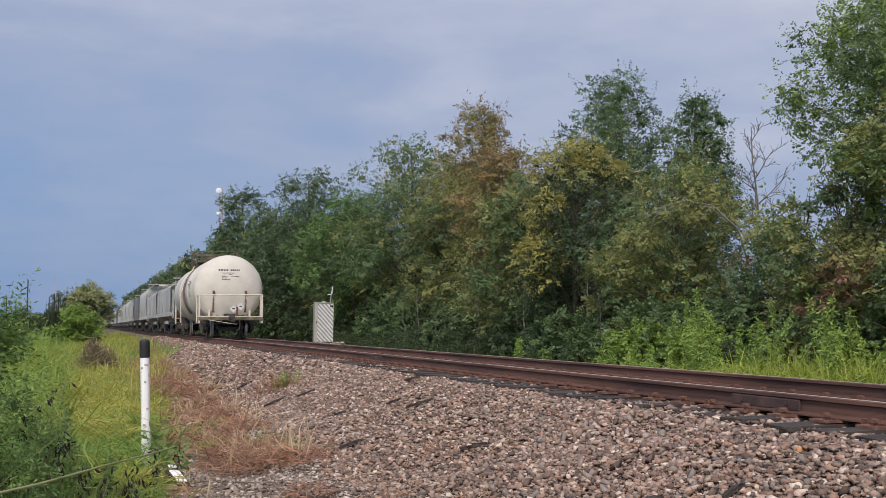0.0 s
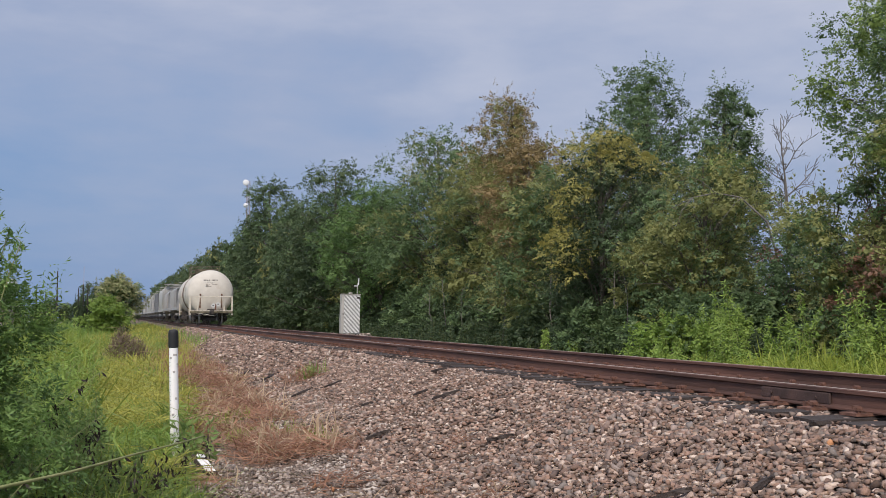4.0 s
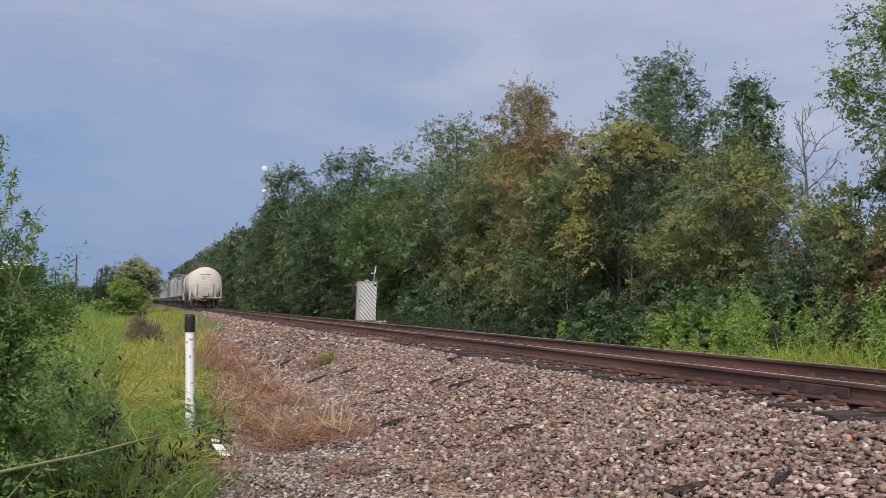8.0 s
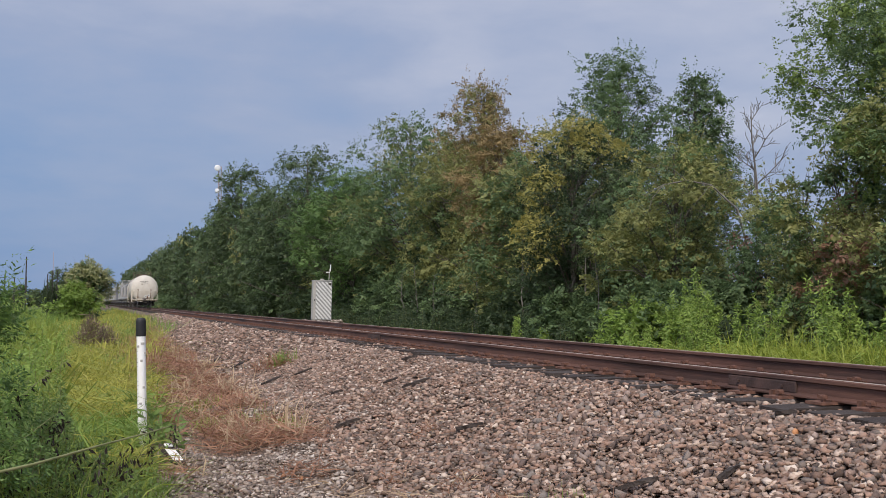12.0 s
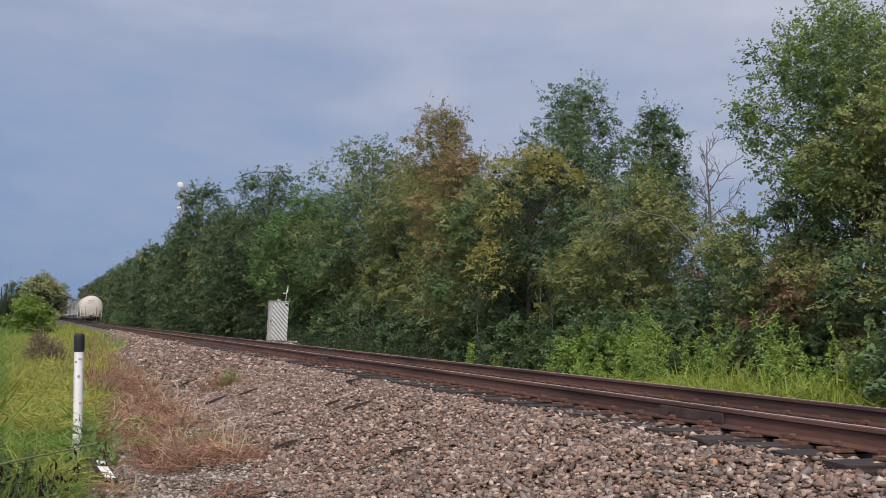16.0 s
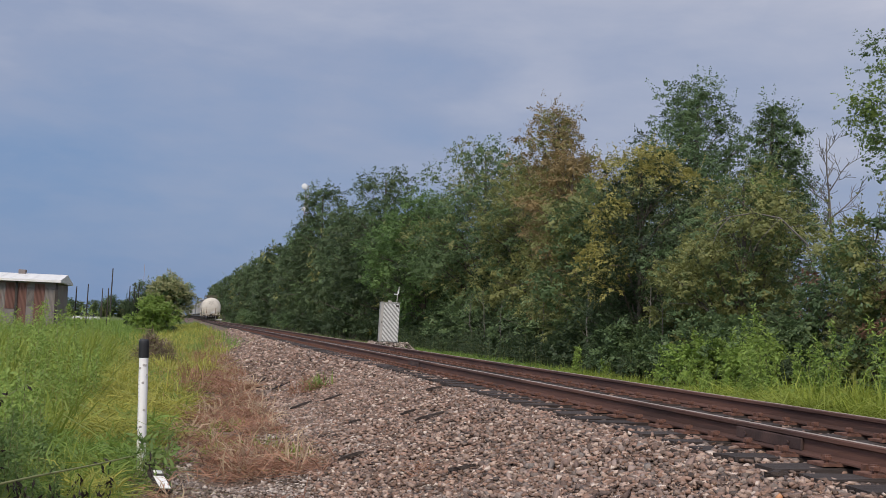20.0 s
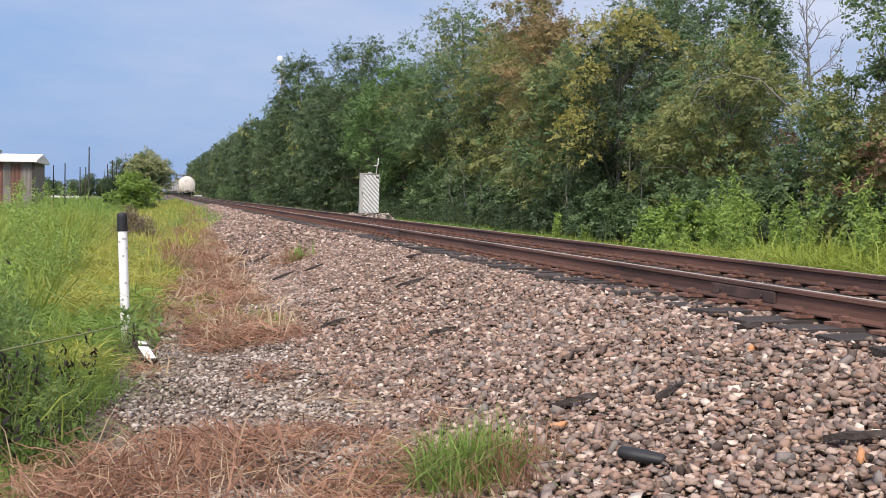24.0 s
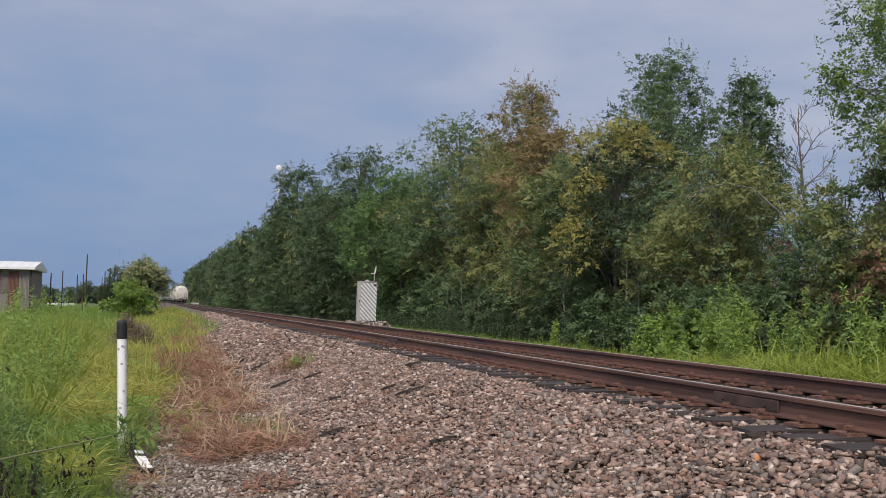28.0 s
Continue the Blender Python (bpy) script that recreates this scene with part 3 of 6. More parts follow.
WHEELSET, SIDE_FRAME = wheelset_mesh(), side_frame_mesh()
BOLSTER = boxed(-0.9, 0.9, -0.2, 0.2, 0.42, 0.62, bevel=0.03)
BOLSTER_ME = bpy.data.meshes.new("bolster")
BOLSTER.to_mesh(BOLSTER_ME)
BOLSTER.free()
BOLSTER_ME.materials.append(IRON)
AXLES = []


def truck(car, y):
    t = new("truck")
    t.parent = car
    t.matrix_basis = pose(0, y, 0)
    for s in (-1, 1):
        hang("side_frame", SIDE_FRAME, None, t, at=pose(s * 1.02, 0, 0, 0, 0, 0 if s > 0 else 180))
    hang("bolster", BOLSTER_ME, None, t)
    for a in (-0.875, 0.875):
        w = hang("wheelset", WHEELSET, None, t, at=pose(0, a, 0.46))
        AXLES.append((car, w, a))
    return t


def coupler(car, y, way):
    bm = boxed(-0.07, 0.07, min(y, y + way * 0.45), max(y, y + way * 0.45), 0.77, 0.9, bevel=0.02)
    box(bm, -0.14, 0.12, min(y + way * 0.4, y + way * 0.68), max(y + way * 0.4, y + way * 0.68), 0.7, 0.98, bevel=0.04)
    box(bm, -0.2, -0.1, min(y + way * 0.5, y + way * 0.75), max(y + way * 0.5, y + way * 0.75), 0.74, 0.94, bevel=0.03)
    rod(bm, (0.12, y + way * 0.3, 0.98), (0.75, y + way * 0.12, 1.02), 0.014, n=6)
    part("coupler", bm, IRON, car)
    hose = bmesh.new()
    pts = [(0.35, 0, 0.85), (0.38, way * 0.2, 0.7), (0.36, way * 0.32, 0.48), (0.3, way * 0.4, 0.33), (0.2, way * 0.42, 0.3)]
    for a, b in zip(pts, pts[1:]):
        rod(hose, (a[0], y + a[1], a[2]), (b[0], y + b[1], b[2]), 0.025, n=7)
    part("brake_hose", hose, BLACK_PLASTIC, car)


def tank_car():
    car = tagged(new("tank_car"), "cream-white railway tank car with rust streaks at its rear end", "tank car")
    R, ZC, L, GAP = 1.56, 2.2, 13.6, 0.95
    head = [(0.0, 0.02), (0.008, 0.25), (0.034, 0.55), (0.08, 0.85), (0.145, 1.1), (0.24, 1.3), (0.35, 1.44), (0.48, 1.53), (0.64, R)]
    prof = [(GAP + a, r) for a, r in head] + [(GAP + 4.2, R), (GAP + 4.22, R + 0.012), (GAP + 4.3, R + 0.012), (GAP + 4.32, R), (GAP + 9.2, R), (GAP + 9.22, R + 0.012), (GAP + 9.3, R + 0.012), (GAP + 9.32, R)]
    prof += [(GAP + L - a, r) for a, r in head[::-1]]
    part("tank", lathe(prof, 72), TANK_WHITE, car, at=pose(0, 0, ZC), smooth=True)
    # brown spill band beside the manway
    bm = bmesh.new()
    n = 40
    ring = [[bm.verts.new(((R + 0.014) * math.cos(a), y + (0.06 * math.sin(i * 2.3) if k else -0.06 * math.sin(i * 1.7)), (R + 0.014) * math.sin(a))) for i, a in enumerate(np.linspace(-0.75, math.pi + 0.75, n))] for k, y in enumerate((6.3, 7.7))]
    for i in range(n - 1):
        bm.faces.new((ring[0][i], ring[0][i + 1], ring[1][i + 1], ring[1][i]))
    part("spill_stain", bm, STAIN, car, "brown product spill down the tank side", at=pose(0, 0, ZC), smooth=True)
    bm = bmesh.new()
    rod(bm, (0, GAP + L / 2, ZC + R - 0.05), (0, GAP + L / 2, ZC + R + 0.24), 0.42, n=24)
    rod(bm, (0, GAP + L / 2, ZC + R + 0.24), (0, GAP + L / 2, ZC + R + 0.3), 0.46, n=24)
    rod(bm, (0.05, GAP + L / 2 + 0.85, ZC + R - 0.05), (0.05, GAP + L / 2 + 0.85, ZC + R + 0.2), 0.12, n=12)
    part("manway", bm, TRIM_CREAM, car)
    # top platform with its railing
    plat = part("top_platform", boxed(-0.95, 0.95, GAP + L / 2 - 1.3, GAP + L / 2 + 1.3, ZC + R - 0.06, ZC + R - 0.02), GRIME, car, "grimy brown top walkway")
    part("valve_housing", boxed(-0.72, 0.62, GAP + L / 2 - 1.1, GAP + L / 2 - 0.5, ZC + R - 0.05, ZC + R + 0.3, bevel=0.04), GRIME, plat, "dark grimy valve housing")
    for x in (-1.0, 1.0):
        for y in (-1.3, 0, 1.3):
            part("rail_post", rodded((x, GAP + L / 2 + y, ZC + R - 0.6), (x, GAP + L / 2 + y, ZC + R + 0.48), 0.022), GRIME, plat)
        for z in (0.26, 0.48):
            part("guard_rail", rodded((x, GAP + L / 2 - 1.3, ZC + R + z), (x, GAP + L / 2 + 1.3, ZC + R + z), 0.02), GRIME, plat)
    for y in (-1.3, 1.3):
        for z in (0.26, 0.48):
            part("guard_rail", rodded((-1.0, GAP + L / 2 + y, ZC + R + z), (1.0, GAP + L / 2 + y, ZC + R + z), 0.02), GRIME, plat)
    for s in (-1, 1):
        lad = bmesh.new()
        for dy in (-0.2, 0.2):
            rod(lad, (s * 1.64, GAP + L / 2 + dy, 0.7), (s * 1.66, GAP + L / 2 + dy, ZC), 0.018, n=6)
            rod(lad, (s * 1.66, GAP + L / 2 + dy, ZC), (s * 1.0, GAP + L / 2 + dy, ZC + R - 0.2), 0.018, n=6)
        for k in range(6):
            rod(lad, (s * 1.64, GAP + L / 2 - 0.2, 0.75 + 0.28 * k), (s * 1.64, GAP + L / 2 + 0.2, 0.75 + 0.28 * k), 0.014, n=6)
        part("side_ladder", lad, TRIM_CREAM, car)
    for end in (0, 1):
        def yy(a):
            return a if end == 0 else 2 * GAP + L - a
        way = -1 if end == 0 else 1
        e0, e1 = sorted((yy(0.42), yy(0.62)))
        part("end_sill", boxed(-1.42, 1.42, e0, e1, 0.78, 0.93, bevel=0.015), GRIME, car, "grimy end sill")
        p0, p1 = sorted((yy(0.45), yy(1.3)))
        part("end_platform", boxed(-1.4, 1.4, p0, p1, 0.932, 0.975), TRIM_CREAM, car, "cream end platform")
        s0, s1 = sorted((yy(0.5), yy(3.6)))
        part("draft_sill", boxed(-0.24, 0.24, s0, s1, 0.7, 1.08, bevel=0.02), IRON, car)
        for s in (-1, 1):
            part("railing_post", boxed(s * 1.39 - 0.035, s * 1.39 + 0.035, min(yy(0.46), yy(0.53)), max(yy(0.46), yy(0.53)), 0.66, 1.94), TRIM_CREAM, car)
            part("corner_post", boxed(s * 1.43 - 0.03, s * 1.43 + 0.03, min(yy(1.25), yy(1.32)), max(yy(1.25), yy(1.32)), 0.65, 1.92), TRIM_CREAM, car)
            part("side_rail", rodded((s * 1.41, yy(0.5), 1.92), (s * 1.43, yy(1.3), 1.9), 0.024), TRIM_CREAM, car)
            step = boxed(s * 1.39 - 0.22, s * 1.39 + 0.06, min(yy(0.44), yy(0.6)), max(yy(0.44), yy(0.6)), 0.64, 0.67)
            part("sill_step", step, GRIME, car, "grimy step")
            # support bracket with its rust streak on the head
            part("head_bracket", boxed(s * 0.72 - 0.05, s * 0.72 + 0.05, min(yy(0.9), yy(1.06)), max(yy(0.9), yy(1.06)), 1.98, 2.12, bevel=0.02), RUST, car, "rusty grab-iron bracket")
            st = bmesh.new()
            rngs = random.Random(3 + s)
            cols, rows = 5, 16
            grid = []
            for i in range(rows):
                z = 2.04 - i * 0.06
                w = 0.015 + 0.045 * (i / rows) + rngs.uniform(-0.012, 0.016)
                row = []
                for j in range(cols):
                    x = s * 0.72 + w * (j / (cols - 1) - 0.5) * 2
                    rr = min(math.hypot(x, z - ZC), R)
                    row.append(st.verts.new((x, yy(GAP + float(np.interp(rr, [r for _, r in head], [a for a, _ in head])) - 0.012), z)))
                grid.append(row)
            for a, b in zip(grid, grid[1:]):
                for j in range(cols - 1):
                    st.faces.new((a[j], a[j + 1], b[j + 1], b[j]))
            part("rust_streak", st, STAIN, car, "brown rust streak", smooth=True)
            # saddle under the head
            part("saddle", boxed(s * 0.9 - 0.04, s * 0.9 + 0.04, min(yy(1.0), yy(2.2)), max(yy(1.0), yy(2.2)), 0.95, 1.25), TRIM_CREAM, car)
        part("brake_beam", boxed(-0.5, 0.5, min(yy(1.0), yy(1.15)), max(yy(1.0), yy(1.15)), 0.3, 0.5, bevel=0.02), IRON, car)
        part("bolster_beam", boxed(-1.3, 1.3, min(yy(2.2), yy(2.6)), max(yy(2.2), yy(2.6)), 0.66, 1.0, bevel=0.02), IRON, car)
        part("draft_gear", boxed(-0.34, 0.34, min(yy(0.55), yy(1.1)), max(yy(0.55), yy(1.1)), 0.6, 1.0, bevel=0.03), IRON, car)
        for s in (-1, 1):
            part("brake_hanger", boxed(s * 0.55 - 0.05, s * 0.55 + 0.05, min(yy(0.9), yy(1.2)), max(yy(0.9), yy(1.2)), 0.4, 1.0), IRON, car)
        part("end_rail", rodded((-1.39, yy(0.495), 1.92), (1.39, yy(0.495), 1.92), 0.026), TRIM_CREAM, car)
        part("drop_rod", rodded((-1.0, yy(0.4), 0.8), (0.25, yy(0.35), 0.6), 0.016), TRIM_CREAM, car)
        # hazard board: two diamonds on a swinging holder
        for x, z in ((0.14, 1.3), (0.46, 1.4)):
            bm = boxed(-0.125, 0.125, min(yy(0.7), yy(0.715)), max(yy(0.7), yy(0.715)), -0.125, 0.125)
            part("placard", bm, CAB_WHITE, car, "white diamond hazard placard", at=pose(x, 0, z, 0, 45, 0))
            bm = boxed(-0.06, 0.06, min(yy(0.694), yy(0.699)), max(yy(0.694), yy(0.699)), -0.02, 0.03)
            part("placard_mark", bm, INK, car, at=pose(x, 0, z))
        part("placard_arm", rodded((0.3, yy(0.73), 1.0), (0.3, yy(0.73), 1.4), 0.05), RUST, car)
        bw = bmesh.new()
        rod(bw, (-0.42, yy(0.55), 1.28), (-0.42, yy(0.6), 1.28), 0.2, n=20)
        if end == 1:
            part("brake_wheel", bw, IRON, car)
        else:
            bw.free()
        coupler(car, yy(0.5), way)
    def skin(x, z):
        return GAP + float(np.interp(math.hypot(x, z - ZC), [r for _, r in head], [a for a, _ in head]))

    # lettering on the rear head: a reporting mark as bars, with small data lines below
    for x0, w in ((-0.5, 0.11), (-0.36, 0.11), (-0.22, 0.11), (-0.08, 0.11), (0.16, 0.085), (0.265, 0.085), (0.37, 0.085), (0.475, 0.085), (0.58, 0.06)):
        part("lettering", boxed(x0 * 0.82 - w * 0.3 - 0.06, x0 * 0.82 + w * 0.3 - 0.06, skin(x0 * 0.82 - 0.06, 3.1) - 0.025, skin(x0 * 0.82 - 0.06, 3.02) + 0.01, 3.02, 3.09), INK, car)
    for k, (x0, x1) in enumerate(((-0.36, -0.25), (-0.3, 0.2), (-0.05, 0.12), (-0.36, -0.1), (0.05, 0.4), (-0.36, -0.15), (-0.36, 0.02))):
        z = 2.92 - (0, 0, 1, 2, 2, 3, 4)[k] * 0.075
        part("data_line", boxed(x0, x1, skin((x0 + x1) / 2, z) - 0.012, skin((x0 + x1) / 2, z) + 0.03, z - 0.008, z + 0.008), INK, car)
    truck(car, 2.35)
    truck(car, 2 * GAP + L - 2.35)
    for s in (-1, 1):
        for k in range(7):
            part("side_data_line", boxed(s * 1.55 - 0.02, s * 1.55 + 0.02, 3.2 + 0.1 * (k % 3), 4.2 + 0.22 * ((k * 5) % 3), 2.62 - 0.11 * k, 2.635 - 0.11 * k), CAB_SIDE, car)
    part("outlet_pipe", rodded((0, GAP + L / 2, 0.35), (0, GAP + L / 2, 0.8), 0.16), IRON, car)
    return car, 2 * GAP + L


def hopper_car(kind, material, label):
    car = tagged(new("covered_hopper_car"), label, "hopper car")
    L = 15.4
    H = 4.0 if kind == 0 else 3.25 if material is HOPPER_GREY else 3.85
    E = H - 0.38
    # body shell: rounded sides, slope sheets at the ends
    prof = [(-1.42, 1.35), (-1.53, 1.9), (-1.56, 2.6), (-1.52, 3.2), (-1.36, 3.62), (-0.95, H - 0.05), (-0.4, H), (0.4, H), (0.95, H - 0.05), (1.36, 3.65), (1.52, 3.2), (1.56, 2.6), (1.53, 1.9), (1.42, 1.35)] if kind == 0 else \
        [(-1.5, 1.2), (-1.53, 1.5), (-1.53, E - 0.15), (-1.5, E), (-1.1, H - 0.12), (-0.5, H), (0.5, H), (1.1, H - 0.12), (1.5, E), (1.53, E - 0.15), (1.53, 1.5), (1.5, 1.2)]
    bm = bmesh.new()
    gap = 1.75 if kind else 1.3
    a = [bm.verts.new((x, gap if z > 2.3 else gap + (2.3 - z) * 1.2, z)) for x, z in prof]
    b = [bm.verts.new((x, L - gap if z > 2.3 else L - gap - (2.3 - z) * 1.2, z)) for x, z in prof]
    n = len(prof)
    for i in range(n):
        bm.faces.new((a[i], a[(i + 1) % n], b[(i + 1) % n], b[i]))
    bm.faces.new(a)
    bm.faces.new(b)
    bmesh.ops.recalc_face_normals(bm, faces=bm.faces)
    part("body", bm, material, car)
    for s in (-1, 1):
        part("side_sill", boxed(s * 1.5 - 0.06, s * 1.5 + 0.06, 0.6, L - 0.6, 1.12, 1.36, bevel=0.01), material, car)
        for k in range(7 if kind else 2):
            y = 1.9 + k * (L - 3.8) / (6 if kind else 1)
            part("rib", boxed(s * 1.545 - 0.025, s * 1.545 + 0.025, y - 0.03, y + 0.03, 1.3, E - 0.1), material, car)
        part("roof_rail", rodded((s * 0.72, 0.9, H + 0.16), (s * 0.72, L - 0.9, H + 0.16), 0.03, n=6), CAB_SIDE, car)
        for y in (0.65, L - 0.65):
            part("corner_post", boxed(s * 1.44 - 0.05, s * 1.44 + 0.05, y - 0.05, y + 0.05, 1.0, E - 0.2), material, car)
            for k in range(6):
                part("rung", rodded((s * 1.5, y - 0.25, 1.2 + k * 0.4), (s * 1.5, y + 0.25, 1.2 + k * 0.4), 0.02, n=6), material, car)
    for y in (0.9, L - 0.9):
        part("end_walkway", boxed(-1.4, 1.4, y - 0.3, y + 0.3, H + 0.05, H + 0.1), CAB_SIDE, car)
        part("walkway_post", rodded((-1.3, y, 2.6), (-1.3, y, H + 0.08), 0.03, n=6), CAB_SIDE, car)
        part("walkway_post", rodded((1.3, y, 2.6), (1.3, y, H + 0.08), 0.03, n=6), CAB_SIDE, car)
    for k in range(4):
        y = 3.1 + k * (L - 6.2) / 3
        part("hatch", rodded((0, y, H - 0.02), (0, y, H + 0.12), 0.42, 0.36, 16), material, car)
    for k in range(3):
        y = 4.6 + k * (L - 9.2) / 2
        bm = bmesh.new()
        bmesh.ops.create_cone(bm, cap_ends=True, segments=4, radius1=0.45, radius2=2.0, depth=1.0, matrix=Matrix.Translation((0, y, 0.95)) @ Matrix.Rotation(math.pi / 4, 4, "Z"))
        part("hopper_bay", bm, material, car)
        part("discharge_gate", boxed(-0.45, 0.45, y - 0.4, y + 0.4, 0.32, 0.47), IRON, car)
    part("center_sill", boxed(-0.2, 0.2, 0.4, L - 0.4, 0.72, 1.12), IRON, car)
    coupler(car, 0.45, -1)
    coupler(car, L - 0.45, 1)
    truck(car, 2.1)
    truck(car, L - 2.1)
    return car, L


TRAIN = []
tank, length = tank_car()
TRAIN.append((tank, 0.0))
offset = length + 0.25
kinds = [hopper_car(1, HOPPER_GREY, "weathered grey covered hopper car with ribbed sides"), hopper_car(0, HOPPER_PALE, "pale round-sided covered hopper car"), hopper_car(1, HOPPER_DARK, "dark slate covered hopper car")]
order = [0, 0, 1, 2, 0, 1, 1, 0, 1, 2, 1, 0, 1, 1, 0, 1, 2, 1, 1, 0, 1, 0, 2, 1, 0, 1]
used = set()
for k in order:
    car, length = kinds[k]
    if k in used:
        car = copy_thing(car, pose(0, 0, 0))
    used.add(k)
    car["group"] = "freight cars of the train"
    TRAIN.append((car, offset))
    offset += length + 0.25
tank["group"] = "freight cars of the train"


# ---- trees: tapered trunk, limbs, and a crown of many leaves in clumps ----
def crown_lobes(rng, h, base, w, count, top=0.55, fan=False):
    """Clump places and sizes inside an uneven crown outline."""
    out = []
    for k in range(count):
        f = (k + 0.5) / count
        z = base + (h - base - 0.09 * w) * f ** 0.9
        env = min(1.0, 0.55 + 1.3 * f) * math.sqrt(max(0.06, 1 - max(0.0, (f - 0.42) / 0.62) ** 2)) * (1 if f < 0.6 else 1 - (f - 0.6) * top * 0.5)
        if fan:
            env = min(1.0, 0.55 + 1.6 * f) * math.sqrt(max(0.12, 1 - max(0.0, (f - 0.4) / 0.7) ** 2))
        a = k * 2.399 + rng.uniform(-0.5, 0.5)
        r = w * 0.5 * env * rng.uniform(0.25, 0.95)
        s = w * rng.uniform(0.11, 0.19) * (1.0 if f < 0.75 else 0.72)
        out.append((r * math.cos(a), r * math.sin(a), z, s, s * rng.uniform(0.6, 0.95)))
    return out


def leaf_cards(rng, centres, normal, along, size, aspect=0.5):
    """Pointed, folded leaves with given faces and directions."""
    n = len(centres)
    normal = unit(normal)
    along = unit(along - normal * (along * normal).sum(1, keepdims=True))
    side = np.cross(normal, along)
    s = size * rng.uniform(0.6, 1.3, (n, 1))
    mid = centres + along * s * 0.48
    v = np.stack([centres, mid + side * s * aspect * 0.5 - normal * s * 0.1, centres + along * s - normal * s * 0.12, mid - side * s * aspect * 0.5 - normal * s * 0.1], 1).reshape(-1, 3)
    return v, np.arange(4 * n).reshape(-1, 4)


def crown_np(seed, lobes, leaves, size, tuft=0.32, sprigs=0.12, fill=0.3, aspect=0.55):
    """Leafy twigs over the shell of every clump: each twig is a flat, drooping spray whose leaves face one way; some are upright shoots."""
    rng = np.random.default_rng(seed)
    lob = np.array(lobes)
    wgt = lob[:, 3] ** 2
    per = rng.multinomial(leaves, wgt / wgt.sum())
    pieces = []
    for (x, y, z, s, sz), n in zip(lobes, per):
        m = max(6, n // 24)
        d = rng.normal(0, 1, (m, 3)) + [0, 0, 0.25]
        d = unit(np.where(rng.random((m, 1)) < 0.55, d * np.sign(d[:, 2:3]), d))
        shoot = (rng.random((m, 1)) < sprigs * 0.6) & (d[:, 2:3] > 0.0)
        r = rng.uniform(0.5, 1.0, (m, 1)) ** 0.6
        root = np.array([x, y, z]) + d * r * [s, s, sz] * np.where(shoot, 0.8, 0.9)
        axis = unit(d * [1, 1, 0.55] + rng.normal(0, 0.35, (m, 3)) + [0, 0, 0.15])
        axis = np.where(shoot, unit(d * 0.55 + rng.normal(0, 0.2, (m, 3)) + [0, 0, 0.95]), axis)
        face = unit(np.cross(np.cross(axis, [0, 0, 1.0]), axis) + rng.normal(0, 0.42, (m, 3)) + d * 0.35)
        side = unit(np.cross(face, axis))
        length = tuft * rng.uniform(0.8, 1.9, (m, 1)) * np.where(shoot, 2.3, 1.0)
        k = rng.integers(0, m, n)
        u = rng.uniform(0.0, 1.0, (n, 1)) ** 0.85
        way = np.where(rng.random((n, 1)) < 0.5, -1.0, 1.0)
        spread = length[k] * np.where(shoot[k], 0.13, 0.4) * rng.uniform(0.0, 1.0, (n, 1)) * (1.15 - u)
        sag = np.where(shoot[k], 0.05, 0.32) * length[k] * u * u
        p = root[k] + axis[k] * length[k] * u + side[k] * way * spread + rng.normal(0, 0.04, (n, 3)) * tuft - np.array([0, 0, 1.0]) * sag
        face_l = face[k] + rng.normal(0, 0.27, (n, 3)) + np.where(shoot[k], rng.normal(0, 0.5, (n, 3)), 0)
        pieces.append(leaf_cards(rng, p, face_l, axis[k] * 0.7 + side[k] * way * 0.8 + rng.normal(0, 0.25, (n, 3)) - [0, 0, 0.2], size, aspect))
        q = int(n * fill * 0.6)
        if q:
            g = unit(rng.normal(0, 1, (q, 3)))
            pieces.append(leaf_cards(rng, np.array([x, y, z]) + g * rng.uniform(0.1, 0.7, (q, 1)) * [s, s, sz], g + [0, 0, 0.3], rng.normal(0, 1, (q, 3)), size * 1.5, 0.7))
    return join_np(pieces)


def limbs_np(seed, h, base, lobes, thick, lean=0.4):
    rng = np.random.default_rng(seed + 77)
    k = 9
    zs = np.linspace(-0.3, h * 0.92, k)
    wob = np.cumsum(rng.normal(0, 0.09 * lean * h / k, (k, 2)), 0)
    trunk = np.column_stack([wob, zs])
    trunk[:2, :2] *= 0.3
    rad = thick * np.linspace(1, 0.12, k) ** 0.8
    rad[0] *= 1.35
    tr = tube_np(trunk, rad, 8)
    pieces = []
    for x, y, z, s, sz in lobes:
        zt = max(base * 0.55, z - rng.uniform(0.8, 2.0) - 0.25 * math.hypot(x, y))
        at = np.array([np.interp(zt, zs, trunk[:, 0]), np.interp(zt, zs, trunk[:, 1]), zt])
        end = np.array([x, y, z])
        mid = (at + end) / 2 + rng.normal(0, 0.18, 3) + [0, 0, 0.12 * np.linalg.norm(end - at)]
        r0 = float(np.interp(zt, zs, rad)) * 0.36
        pieces.append(tube_np([at, (at + mid) / 2, mid, (mid + end) / 2 + rng.normal(0, 0.1, 3), end], np.array([1, 0.8, 0.6, 0.4, 0.15]) * r0, 5))
        for _ in range(2):
            tip = end + rng.normal(0, s * 0.6, 3) + [0, 0, 0.2]
            pieces.append(tube_np([mid, (mid + tip) / 2 + rng.normal(0, 0.1, 3), tip], np.array([0.45, 0.3, 0.1]) * r0, 4))
    return tr, join_np(pieces)


